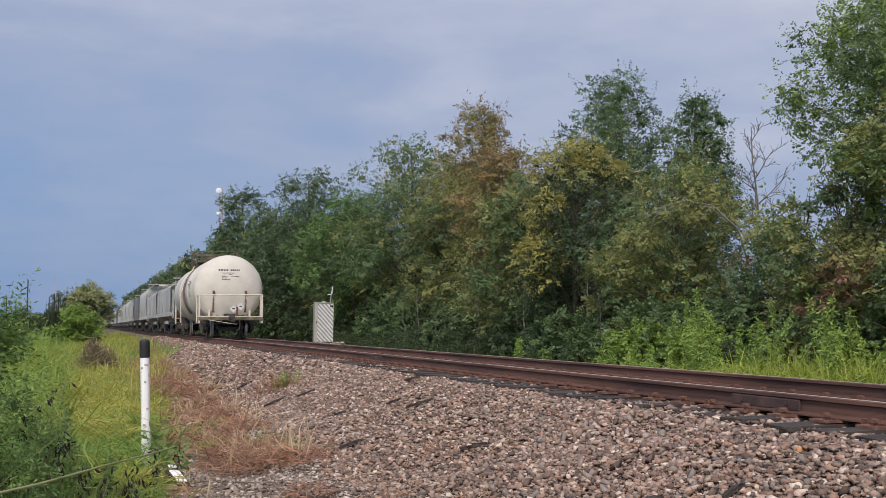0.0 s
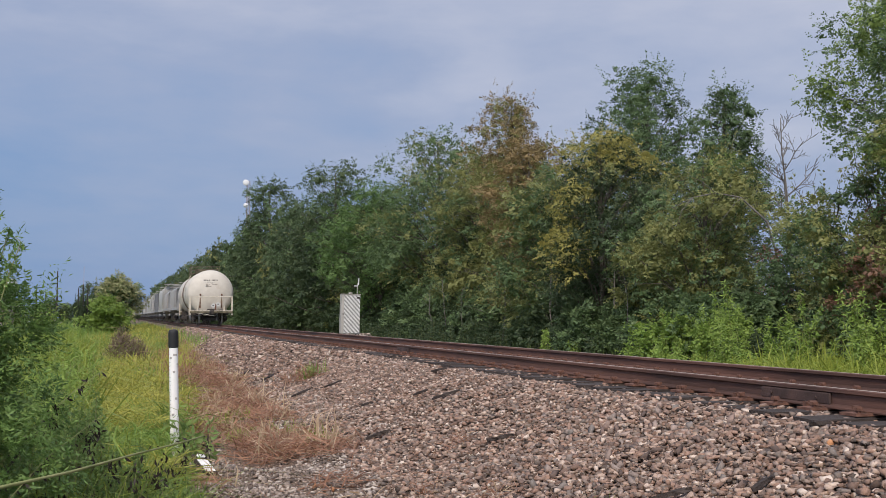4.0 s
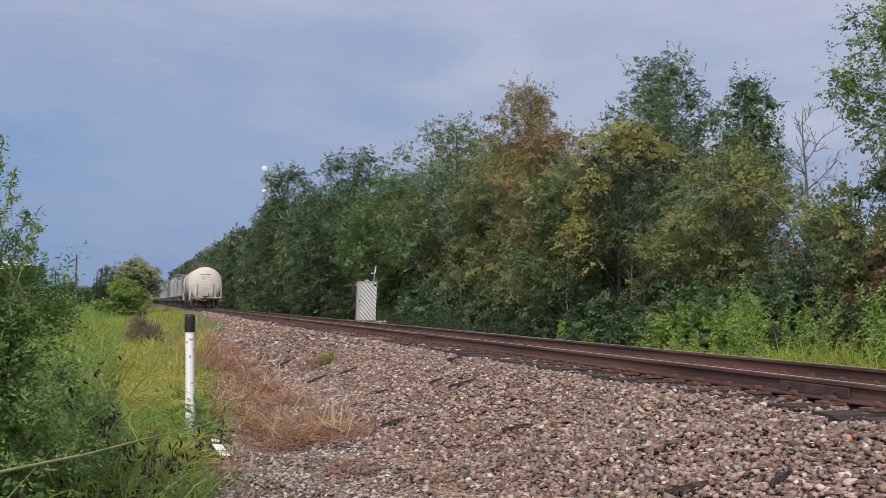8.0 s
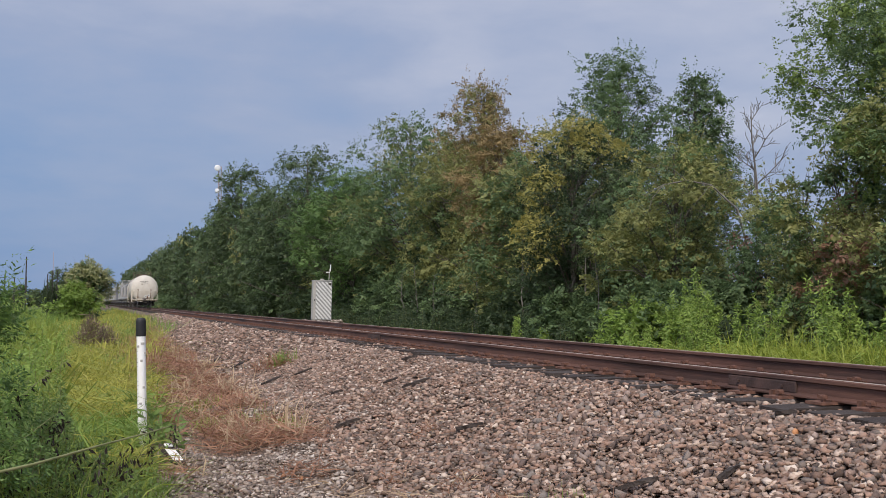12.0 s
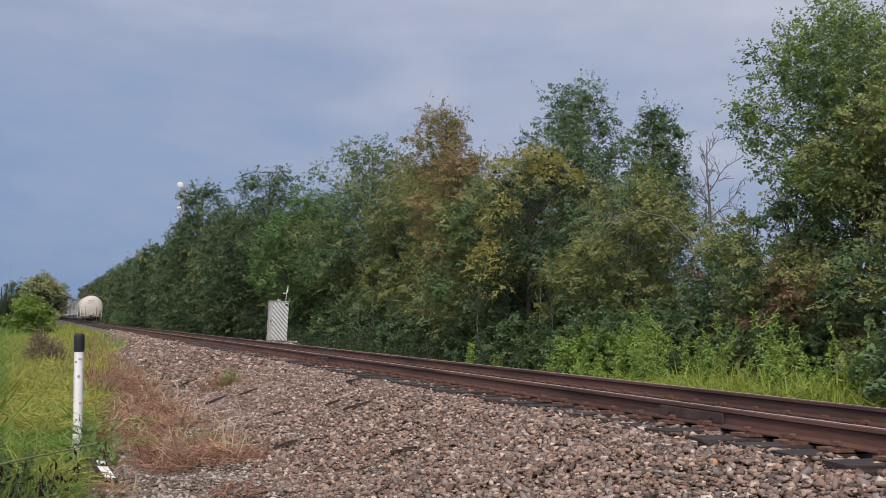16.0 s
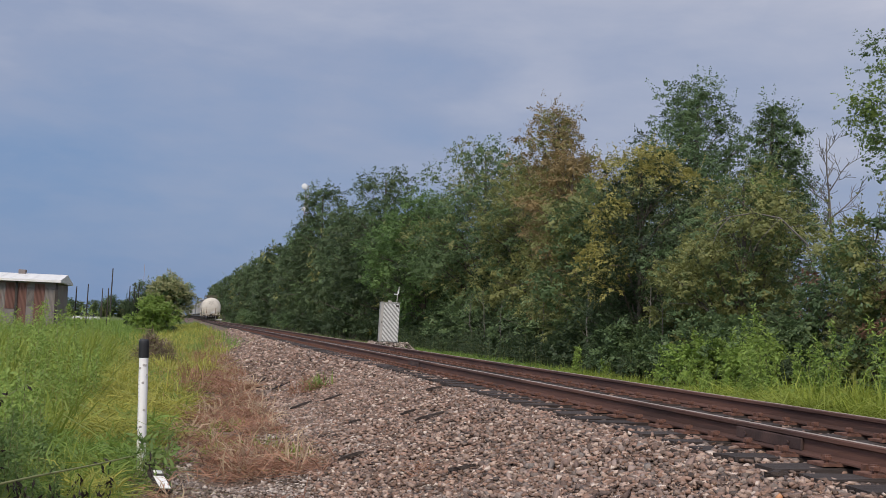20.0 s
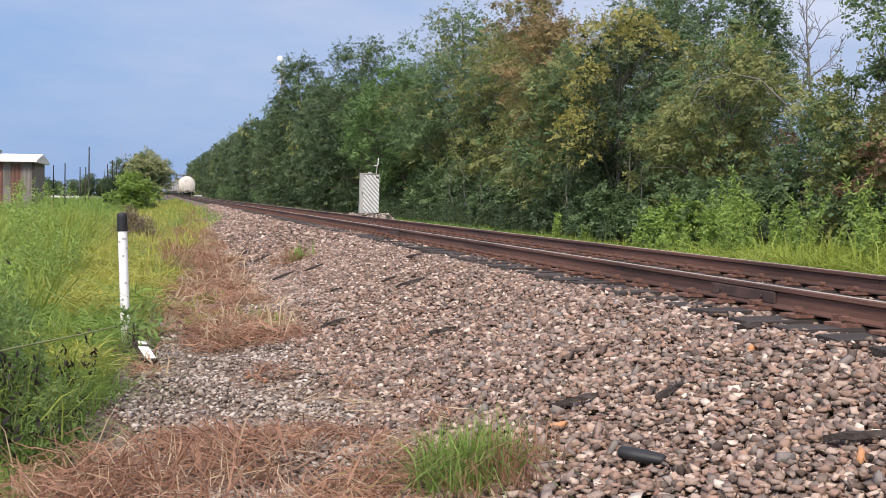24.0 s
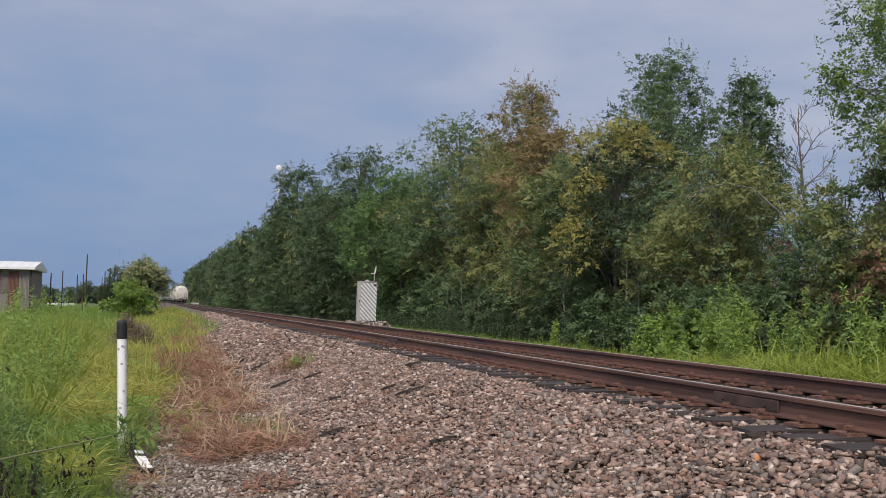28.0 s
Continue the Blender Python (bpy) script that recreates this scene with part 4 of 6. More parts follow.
def make_tree(seed, h, base, w, count, leaves, size, material, label, accents=(), bark=None, tuft=0.32, sprigs=0.12, top=0.55, thick=None, fan=False):
    rng = random.Random(seed)
    tree = tagged(new("tree"), label, "tree")
    lobes = crown_lobes(rng, h, base, w, count, top, fan)
    tr, li = limbs_np(seed, h, base, lobes, thick or 0.016 * h + 0.03)
    hang("trunk", mesh_np("trunk", *tr), bark or BARK, tree, smooth=True)
    hang("limb_work", mesh_np("limb_work", *li), bark or BARK, tree, smooth=True)
    taken = [any(sel(i, l) for _, _, sel, _ in accents) for i, l in enumerate(lobes)]
    area = sum(l[3] ** 2 for l in lobes)
    plain = [l if not t else (l[0] * 0.9, l[1] * 0.9, l[2] - 0.15, l[3] * 0.62, l[4] * 0.62) for l, t in zip(lobes, taken)]
    hang("crown", mesh_np("crown", *crown_np(seed, plain, int(leaves * sum(l[3] ** 2 for l in plain) / area), size, tuft, sprigs)), material, tree)
    left = list(range(len(lobes)))
    for name, mat_a, sel, more in accents:
        chosen = [lobes[i] for i in left if sel(i, lobes[i])]
        left = [i for i in left if not sel(i, lobes[i])]
        if chosen:
            hang(name, mesh_np(name, *crown_np(seed + 5, chosen, int(leaves * more * sum(l[3] ** 2 for l in chosen) / area), size, tuft, sprigs, 0.08)), mat_a, tree)
    return tree


def plant(tree, x, y, turn=0.0, sink=0.05):
    tree.matrix_basis = pose(x, y, float(ground_z(x, y)) - sink, 0, 0, turn)
    return tree


def replant(tree, x, y, turn, scale, wide=1.0, label=""):
    c = copy_thing(tree, pose(x, y, float(ground_z(x, y)) - 0.05, 0, 0, turn))
    c.scale = (scale * wide, scale * wide, scale)
    if label:
        c["label"] = label
    return c


# the wood's edge beyond the track, from the camera outwards
GREEN_WALL = "leafy green broadleaf tree in a dense wood edge"
def outer(l):
    """How far a clump lies towards the far end of the wood's open side."""
    return -0.91 * l[0] + 0.41 * l[1]


plant(make_tree(11, 9.4, 4.3, 5.3, 60, 80000, 0.066, LEAF_TIP, "tall bushy green tree with light fresh shoots at its top", [("older_leaves", LEAF_MID, lambda i, l: i % 2, 0.8)], tuft=0.2, sprigs=0.5, fan=True, thick=0.11), 11.5, 19.9, 0)
plant(make_tree(112, 5.3, 0.6, 4.2, 34, 36000, 0.08, LEAF_MID, "green bushy tree with olive and yellowing leaves", [("olive_leaves", LEAF_OLIVE, lambda i, l: i % 2 == 0, 0.8), ("light_leaves", LEAF_TIP, lambda i, l: i % 3 == 1, 0.8)], tuft=0.24, sprigs=0.25), 10.6, 21.0, 40)
plant(make_tree(111, 8.2, 1.0, 6.2, 62, 70000, 0.078, LEAF_OLIVE, "green tree with olive older leaves", [("green_leaves", LEAF_MID, lambda i, l: i % 3 == 0, 0.8), ("light_leaves", LEAF_TIP, lambda i, l: i % 5 == 1, 0.8)], tuft=0.22, sprigs=0.22), 11.5, 17.2, 0)
plant(make_tree(12, 3.9, 0.3, 3.56, 26, 24650, 0.0741, LEAF_OLIVE, "low olive-green tree with patches of rusty leaves", [("rusty_leaves", LEAF_RED, lambda i, l: i % 3 == 0, 0.8), ("green_leaves", LEAF_MID, lambda i, l: i % 4 == 1, 0.8)], tuft=0.2), 9.75, 20.1, 0)
plant(make_tree(121, 4.6, 0.3, 4.22, 26, 24650, 0.078, LEAF_MID, "low spreading green tree at the wood's edge", [("olive_leaves", LEAF_OLIVE, lambda i, l: i % 2 == 0, 0.8)], tuft=0.2), 10.4, 16.8, 0)
plant(make_tree(13, 4.3, 0.2, 3.6, 30, 30000, 0.074, LEAF_MID, "small green tree overgrown with climbers", [("rusty_leaves", LEAF_RED, lambda i, l: i % 4 == 2, 0.8), ("yellowing_leaves", LEAF_OLIVE, lambda i, l: i % 5 == 1, 0.8)], tuft=0.18), 11.4, 25.2, 0)
plant(make_tree(14, 6.6, 0.2, 5.4, 58, 72000, 0.072, LEAF_OLIVE, "bushy olive-green tree with drooping vines on its edge", [("green_leaves", LEAF_MID, lambda i, l: i % 2 == 0, 0.8), ("light_leaves", LEAF_TIP, lambda i, l: i % 9 == 1, 0.8)], tuft=0.2), 11.0, 29.3, 0)
plant(make_tree(141, 5.4, 0.4, 4.22, 30, 29000, 0.0897, LEAF_OLIVE, "olive-green bushy tree in the wood", [("green_leaves", LEAF_MID, lambda i, l: i % 2 == 0, 0.8)], tuft=0.2), 11.6, 32.2, 0)
plant(make_tree(15, 8.4, 0.3, 6.3, 64, 80000, 0.08, LEAF_DARK, "dark green tree with its leaves turning yellow at the top", [("yellow_leaves", LEAF_YELLOW, lambda i, l: (l[2] > 6.4 and i % 5) or (3.2 < l[2] < 6.4 and outer(l) > 0.6 and l[1] < 0.9 and i % 4), 1.2), ("olive_leaves", LEAF_OLIVE, lambda i, l: l[2] > 5.0 and i % 2, 0.8)], tuft=0.26), 10.8, 36.0, 0)
plant(make_tree(16, 14.3, 2.0, 8.4, 72, 92000, 0.096, LEAF_MID, "tall slender green tree rising above the wood", [("dark_leaves", LEAF_DARK, lambda i, l: i % 4 == 0, 0.8)], tuft=0.3, sprigs=0.2, top=0.9), 19.2, 49.5, 0)
plant(make_tree(17, 10.6, 1.6, 3.8, 54, 50000, 0.085, LEAF_MID, "narrow upright green tree above the wood", [("dark_leaves", LEAF_DARK, lambda i, l: i % 5 < 2, 0.8)], tuft=0.24, sprigs=0.3, top=0.7), 16.3, 37.0, 0)
plant(make_tree(18, 13.2, 0.8, 6.8, 70, 78000, 0.096, LEAF_OLIVE, "large olive tree with a thinning brown crown", [("brown_leaves", LEAF_BROWN, lambda i, l: l[2] > 8.5, 0.8), ("green_leaves", LEAF_MID, lambda i, l: l[2] < 8 and i % 2, 0.8)], tuft=0.3, sprigs=0.24, top=1.0), 13.3, 53.0, 0)
plant(make_tree(181, 11.2, 1.0, 7.4, 62, 74000, 0.096, LEAF_OLIVE, "olive-green tree beside a brown-topped one", [("green_leaves", LEAF_MID, lambda i, l: i % 2, 0.8)], tuft=0.3), 13.6, 58.0, 0)
plant(make_tree(19, 9.8, 0.4, 5.6, 54, 60000, 0.09, LEAF_BROWN, "orange-brown tree with autumn leaves", [("olive_leaves", LEAF_OLIVE, lambda i, l: i % 4 == 0 or l[2] < 4.5, 0.8)], tuft=0.26), 12.0, 46.5, 0)
plant(make_tree(191, 7.8, 0.6, 5.8, 52, 50000, 0.098, LEAF_MID, "green tree with yellowing lower boughs", [("olive_leaves", LEAF_OLIVE, lambda i, l: i % 2 == 0, 0.8), ("yellow_leaves", LEAF_YELLOW, lambda i, l: i % 9 == 3, 0.8)], tuft=0.26), 11.2, 41.5, 0)
plant(make_tree(20, 10.8, 2.0, 8.9, 74, 82000, 0.106, LEAF_BRIGHT, "fresh green rounded tree at the wood's edge", [("dark_leaves", LEAF_DARK, lambda i, l: i % 4 == 0, 0.8)], tuft=0.34, sprigs=0.08), 10.9, 72.0, 0)
plant(make_tree(21, 13.4, 1.6, 9.6, 74, 82000, 0.106, LEAF_MID, "large mixed green tree in the wood", [("olive_leaves", LEAF_OLIVE, lambda i, l: i % 3 == 0, 0.8)], tuft=0.34, sprigs=0.16), 12.9, 65.0, 0)
plant(make_tree(22, 15.6, 0.5, 11.4, 74, 60000, 0.145, LEAF_FAR, "dense dark green tree in the wood", [("light_leaves", LEAF_MID, lambda i, l: i % 3 == 0, 0.8)], tuft=0.4, sprigs=0.14), 12.4, 96.0, 0)
plant(make_tree(23, 19.6, 0.8, 11.1, 56, 48000, 0.19, LEAF_FAR, "tall dark green tree with an overhanging bough", [("light_leaves", LEAF_MID, lambda i, l: i % 3 == 0, 0.8)], tuft=0.5, sprigs=0.2), 12.4, 143.0, 0)
T_A = plant(make_tree(31, 9.0, 0.3, 6.16, 40, 34000, 0.15, LEAF_FAR, GREEN_WALL, [("light_leaves", LEAF_MID, lambda i, l: i % 5 == 0, 0.8)], tuft=0.4), 13.4, 84.0, 0)
T_B = plant(make_tree(32, 8.0, 0.2, 5.94, 38, 32000, 0.15, LEAF_DARK, GREEN_WALL, [("olive_leaves", LEAF_OLIVE, lambda i, l: i % 4 == 1, 0.8)], tuft=0.4), 14.5, 60.0, 60)
T_C = plant(make_tree(33, 9.5, 0.3, 6.38, 40, 34000, 0.155, LEAF_FAR, "dull green broadleaf tree in a dense wood edge", [("olive_leaves", LEAF_OLIVE, lambda i, l: i % 4 == 1, 0.8)], tuft=0.4), 13.2, 112.0, 0)
F_A = plant(make_tree(34, 9.0, 0.3, 6.0, 34, 13000, 0.22, LEAF_FAR, GREEN_WALL, [("light_leaves", LEAF_MID, lambda i, l: i % 4 == 0, 0.8)], tuft=0.42), 12.6, 120.0, 0)
F_A.scale = (1.2, 1.2, 1.55)
F_B = plant(make_tree(35, 8.4, 0.2, 5.8, 32, 12500, 0.22, LEAF_FAR, GREEN_WALL, [("olive_leaves", LEAF_OLIVE, lambda i, l: i % 5 == 1, 0.8)], tuft=0.42), 12.2, 162.0, 40)
F_B.scale = (1.3, 1.3, 1.8)
rt = random.Random(8)
WALL = [(T_A, 13.8, 50, 0.7), (T_B, 13.4, 43.0, 0.72), (T_A, 13.2, 39.0, 0.6), (T_B, 13.0, 34.5, 0.5), (T_A, 14.6, 62, 0.95), (T_B, 12.4, 68.5, 0.8), (T_A, 12.8, 78, 1.1), (T_B, 12.2, 88, 1.25), (T_C, 13.4, 90, 1.2), (T_B, 13.4, 104, 1.5), (T_A, 11.8, 109, 1.05),
        (F_A, 12.4, 128, 1.5), (F_B, 11.4, 134, 1.5), (F_A, 12.6, 152, 1.75), (F_A, 12.2, 174, 1.6), (F_A, 12.2, 187, 1.65), (F_B, 11.8, 200, 1.85), (F_A, 11.8, 215, 1.6), (F_A, 11.8, 232, 1.7), (F_B, 11.6, 250, 1.85), (F_A, 11.4, 270, 1.65), (F_A, 11.4, 292, 1.75),
        (F_B, 11.2, 316, 1.9), (F_A, 11.2, 342, 1.7), (F_A, 11.0, 372, 1.8), (F_B, 10.8, 410, 2.0), (F_A, 10.8, 455, 1.8), (F_A, 10.6, 510, 1.9), (F_B, 10.6, 580, 2.1), (T_A, 12.6, 13.2, 0.95)]
for src, x, y, s in WALL:
    replant(src, x + rt.uniform(-0.3, 0.3), y, rt.uniform(0, 360), s, rt.uniform(0.85, 1.05) if y < 110 else rt.uniform(0.62, 0.75))


def bare_tree(seed, h):
    """A dead tree: a straight stem with rising bare boughs, twigs and finer twigs."""
    rng = np.random.default_rng(seed)
    zs = np.linspace(-0.3, h, 9)
    stem = np.column_stack([np.cumsum(rng.normal(0, 0.05, (9, 2)), 0), zs])
    stem[0] = (0, 0, -0.3)
    rad = np.linspace(0.075, 0.014, 9)
    pieces = []

    def bough(at, way, length, r, depth):
        pts, p, d = [at], at, way
        for _ in range(5):
            d = unit(d + rng.normal(0, 0.13, 3) + [0, 0, 0.07])
            p = p + d * length / 5
            pts.append(p)
        pieces.append(tube_np(pts, np.linspace(r, max(r * 0.4, 0.006), 6), 5))
        if depth:
            for f in np.linspace(0.3, 0.95, 4):
                q = pts[int(f * 5)]
                bough(q, unit(d * 0.8 + unit(rng.normal(0, 1, 3)) * 0.8 + [0, 0, 0.15]), length * rng.uniform(0.35, 0.6), max(r * 0.55, 0.0085), depth - 1)

    for k in range(11):
        z = h * (0.42 + 0.52 * k / 10)
        at = np.array([np.interp(z, zs, stem[:, 0]), np.interp(z, zs, stem[:, 1]), z])
        a = k * 2.4 + rng.uniform(-0.5, 0.5)
        bough(at, unit(np.array([math.cos(a), math.sin(a), rng.uniform(0.6, 1.3)])), (1.75 - 1.1 * k / 10) * rng.uniform(0.8, 1.15), 0.032 - 0.0015 * k, 2)
    t = tagged(new("bare_tree"), "dead leafless tree with pale thin branches", "tree")
    hang("trunk", mesh_np("trunk", *tube_np(stem, rad, 7)), BARK_DEAD, t, smooth=True)
    hang("branch_work", mesh_np("branch_work", *join_np(pieces)), BARK_DEAD, t, smooth=True)
    return t


plant(bare_tree(12, 7.6), 13.5, 28.8, 20)
plant(bare_tree(9, 6.2), 13.3, 31.2, 100)


def sapling(seed, h):
    """A slender pale stem with thin boughs and few leaves."""
    rng = np.random.default_rng(seed)
    zs = np.linspace(-0.2, h, 8)
    stem = np.column_stack([np.cumsum(rng.normal(0, 0.05, (8, 2)), 0), zs])
    boughs, leaves = [], []
    for k in range(9):
        z = h * (0.3 + 0.68 * k / 8)
        at = np.array([np.interp(z, zs, stem[:, 0]), np.interp(z, zs, stem[:, 1]), z])
        a = rng.uniform(0, 6.28)
        tip = at + np.array([math.cos(a), math.sin(a), 0.7]) * rng.uniform(0.4, 0.8) * (1.1 - 0.5 * z / h)
        boughs.append(tube_np([at, (at + tip) / 2 + rng.normal(0, 0.05, 3), tip], [0.014, 0.01, 0.004], 4))
        p = at + (tip - at) * rng.uniform(0.3, 1.15, (60, 1)) + rng.normal(0, 0.1, (60, 3))
        leaves.append(leaf_cards(rng, p, rng.normal(0, 0.5, (60, 3)) + [0, 0, 1.0], rng.normal(0, 1, (60, 3)), 0.08, 0.5))
    t = tagged(new("sapling"), "slender pale-stemmed sapling at the wood's edge", "tree")
    hang("trunk", mesh_np("trunk", *tube_np(stem, np.linspace(0.04, 0.012, 8), 6)), BARK_DEAD, t, smooth=True)
    hang("limb_work", mesh_np("limb_work", *join_np(boughs)), BARK_DEAD, t)
    hang("crown", mesh_np("crown", *join_np(leaves)), LEAF_MID, t)
    return t


S_1, S_2 = plant(sapling(3, 3.6), 10.0, 33.6), plant(sapling(8, 4.4), 10.2, 39.2)
rp = random.Random(62)
for k in range(9):
    y = 31 + k * 3.1 + rp.uniform(-1.3, 1.3)
    replant((S_1, S_2)[k % 2], 10.0 + rp.uniform(-0.4, 0.5), y, rp.uniform(0, 360), rp.uniform(0.6, 1.0))
lean = tagged(new("leaning_dead_stem"), "pale dead stem bent over in an arch", "tree")
arch = [(12.4, 27.0, -1.0), (12.0, 26.8, 1.6), (11.4, 26.65, 3.2), (10.7, 26.85, 3.88), (10.0, 27.0, 4.0), (9.4, 27.2, 3.88), (8.9, 27.4, 3.6)]
hang("trunk", mesh_np("trunk", *tube_np(arch, [0.04, 0.036, 0.03, 0.024, 0.019, 0.014, 0.006], 6)), BARK_DEAD, lean, smooth=True)
for q in (((10.7, 26.85, 3.88), (10.3, 26.7, 3.55), (9.9, 26.7, 3.1)), ((10.0, 27.0, 4.0), (9.5, 26.9, 4.3), (9.1, 26.9, 4.45)), ((9.4, 27.2, 3.88), (9.0, 27.1, 3.5), (8.8, 27.0, 3.1))):
    hang("twig", mesh_np("twig", *tube_np(q, [0.014, 0.01, 0.005], 5)), BARK_DEAD, lean)


# ---- bushes, weeds and grass ----
def make_bush(seed, h, w, leaves, size, material, label, name="bush", accents=(), tuft=0.2, sprigs=0.2, fill=0.1, aspect=0.55):
    rng = random.Random(seed)
    b = tagged(new(name), label, "bush")
    lobes = [(rng.uniform(-0.5, 0.5) * w * 0.7, rng.uniform(-0.5, 0.5) * w * 0.7, h * rng.uniform(0.25, 0.75), w * rng.uniform(0.2, 0.3), h * rng.uniform(0.2, 0.3)) for _ in range(9)]
    stems = [tube_np([(x * 0.3, y * 0.3, -0.1), (x * 0.6, y * 0.6, z * 0.5), (x, y, z)], [0.03, 0.02, 0.008], 4) for x, y, z, s, sz in lobes]
    hang("branch_work", mesh_np("branch_work", *join_np(stems)), BARK, b)
    hang("foliage", mesh_np("foliage", *crown_np(seed, lobes, leaves, size, tuft, sprigs, fill, aspect)), material, b)
    for nm, m, n in accents:
        hang(nm, mesh_np(nm, *crown_np(seed + 3, lobes, n, size, tuft, sprigs, fill, aspect)), m, b)
    return b


B_1 = plant(make_bush(41, 2.3, 2.6, 8000, 0.095, LEAF_MID, "dense green bush at the wood's foot"), 9.6, 33.5)
B_2 = plant(make_bush(42, 1.9, 2.4, 5200, 0.115, LEAF_DARK, "bush at the wood's foot, leaves coloured dark for shade"), 9.4, 40.0)
B_3 = plant(make_bush(43, 1.5, 2.0, 7000, 0.085, WEED, "bright green leafy bush beside the track"), 8.6, 27.0)
rb = random.Random(19)
for k in range(64):
    y = 14 + k * 1.55 + rb.uniform(-0.5, 0.5) if k < 36 else 72 + (k - 36) * 9
    x = (9.0 + 1.4 * min(1, max(0, y - 24) / 10) + rb.uniform(-0.3, 0.8)) if y < 75 else 9.5 + rb.uniform(0, 1)
    # farther on mostly the dark-leaved bush: shade under the trees put into colour
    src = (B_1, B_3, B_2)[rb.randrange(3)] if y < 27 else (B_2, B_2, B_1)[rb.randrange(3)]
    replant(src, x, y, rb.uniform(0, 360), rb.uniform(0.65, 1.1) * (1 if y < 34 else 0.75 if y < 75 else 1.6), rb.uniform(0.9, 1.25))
for x, y, k in ((7.5, 12.9, 1.0), (8.3, 13.9, 1.25), (7.7, 11.8, 1.1), (8.9, 12.7, 1.5), (9.2, 14.6, 1.4), (8.4, 10.9, 1.3)):
    replant(B_1, x, y, 97 * k * y, 0.8 * k, 1.2, "dull green shrub at the wood's near edge")
for k in range(30):
    y = 20 + k * 2.2 + rb.uniform(-0.6, 0.6)
    replant((B_1, B_2)[k % 2], 11.5 + rb.uniform(-0.6, 1.2), y, rb.uniform(0, 360), rb.uniform(1.0, 1.6), 1.1)


def weed_plants(seed, spots, height, size, per, material, name, label, category="weeds", wide=0.22):
    """Upright leafy stems, one mesh for a patch that nobody could count."""
    rng = np.random.default_rng(seed)
    lv, st = [], []
    for x, y, s in spots:
        z = float(ground_z(x, y))
        h = height * s
        top = np.array([x + rng.normal(0, 0.12 * h), y + rng.normal(0, 0.12 * h), z + h])
        base = np.array([x, y, z - 0.03])
        mid = (base + top) / 2 + rng.normal(0, 0.04 * h, 3)
        st.append(tube_np([base, mid, top], [0.0045, 0.0035, 0.0015], 4))
        n = int(per * s)
        f = rng.uniform(0.12, 1.02, (n, 1))
        p = np.where(f < 0.5, base + (mid - base) * f * 2, mid + (top - mid) * (f * 2 - 1))
        a = rng.uniform(0, 2 * np.pi, n)
        o = np.column_stack([np.cos(a), np.sin(a), 0.35 + 0 * a])
        p = p + unit(o) * rng.uniform(0.0, 1.0, (n, 1)) ** 0.7 * wide * h * (1.12 - f)
        lv.append(leaves_np(rng, p, unit(o), size, 0.3, 0.25))
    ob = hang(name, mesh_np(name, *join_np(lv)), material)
    tagged(ob, label, category, kind="stuff")
    tagged(hang("weed_stems", mesh_np("weed_stems", *join_np(st)), STALK), "thin green weed stems", category, kind="stuff")
    return ob


def scatter(rng, x0, x1, y0, y1, n, power=1.0):
    return np.column_stack([rng.uniform(x0, x1, n), y0 + (y1 - y0) * rng.uniform(0, 1, n) ** power])


rg = np.random.default_rng(7)


def grass_patch(name, label, pts, height, width, material, lean=0.35):
    rng = np.random.default_rng(len(pts))
    base = np.column_stack([pts, ground_z(pts[:, 0], pts[:, 1]) - 0.03])
    ob = hang(name, mesh_np(name, *blades_np(rng, base, height, width, lean)), material)
    return tagged(ob, label, "grass", kind="stuff")


def patchy(pts, scale, cut, seed):
    v = np.array([noise.noise(Vector((x * scale + seed, y * scale * 0.6, seed * 0.37))) for x, y in pts])
    return pts[v > cut]


# left of the track: a strip of yellow-green grass, deep green weeds and dry brown grass beside the stones
def mound(pts):
    """Heaps and hollows of the matted growth, 0 to 1."""
    return np.array([min(1.0, max(0.0, 0.45 + 1.1 * noise.noise(Vector((x * 1.1, y * 0.75, 9.1))) + 0.45 * noise.noise(Vector((x * 3.1, y * 2.3, 2.4))))) for x, y in pts])


def strip(n, far=27.0):
    q = scatter(rg, -7.8, -4.5, 8.0, far, n, 1.15)
    return q[q[:, 0] < np.interp(q[:, 1], [8, 12.5, 18, 26], [-5.45, -5.25, -4.9, -4.7]) + 0.15 * np.sin(q[:, 1] * 1.1) + 0.12 * np.sin(q[:, 1] * 3.7)]


p = strip(12000)
h = mound(p)
p, h = p[(h > 0.35) & (p[:, 1] > 11.5)], h[(h > 0.35) & (p[:, 1] > 11.5)]
grass_patch("yellow_grass", "lush yellow-green roadside grass", p, np.interp(h, [0.3, 1], [0.14, 0.42]), 0.012, GRASS_MAT, 2.4)
MAT_SPOTS = strip(30000)
p = scatter(rg, -16, -2.7, 20, 75, 50000, 1.3)
p = p[p[:, 0] < np.interp(p[:, 1], [20, 34, 48, 75], [-4.8, -4.0, -3.0, -2.7]) + 0.2 * np.sin(p[:, 1] * 0.9)]
tone = np.array([noise.noise(Vector((x * 0.45, y * 0.16, 3.3))) + 0.6 * noise.noise(Vector((x * 1.5, y * 0.6, 7.3))) for x, y in p])
tall = np.array([0.25 + 0.55 * max(0.0, 0.5 + noise.noise(Vector((x * 0.8, y * 0.35, 6.1)))) for x, y in p]) * rg.uniform(0.6, 1.2, len(p))
edge = p[:, 0] > np.interp(p[:, 1], [20, 34, 48, 75], [-5.7, -4.9, -3.9, -3.5])
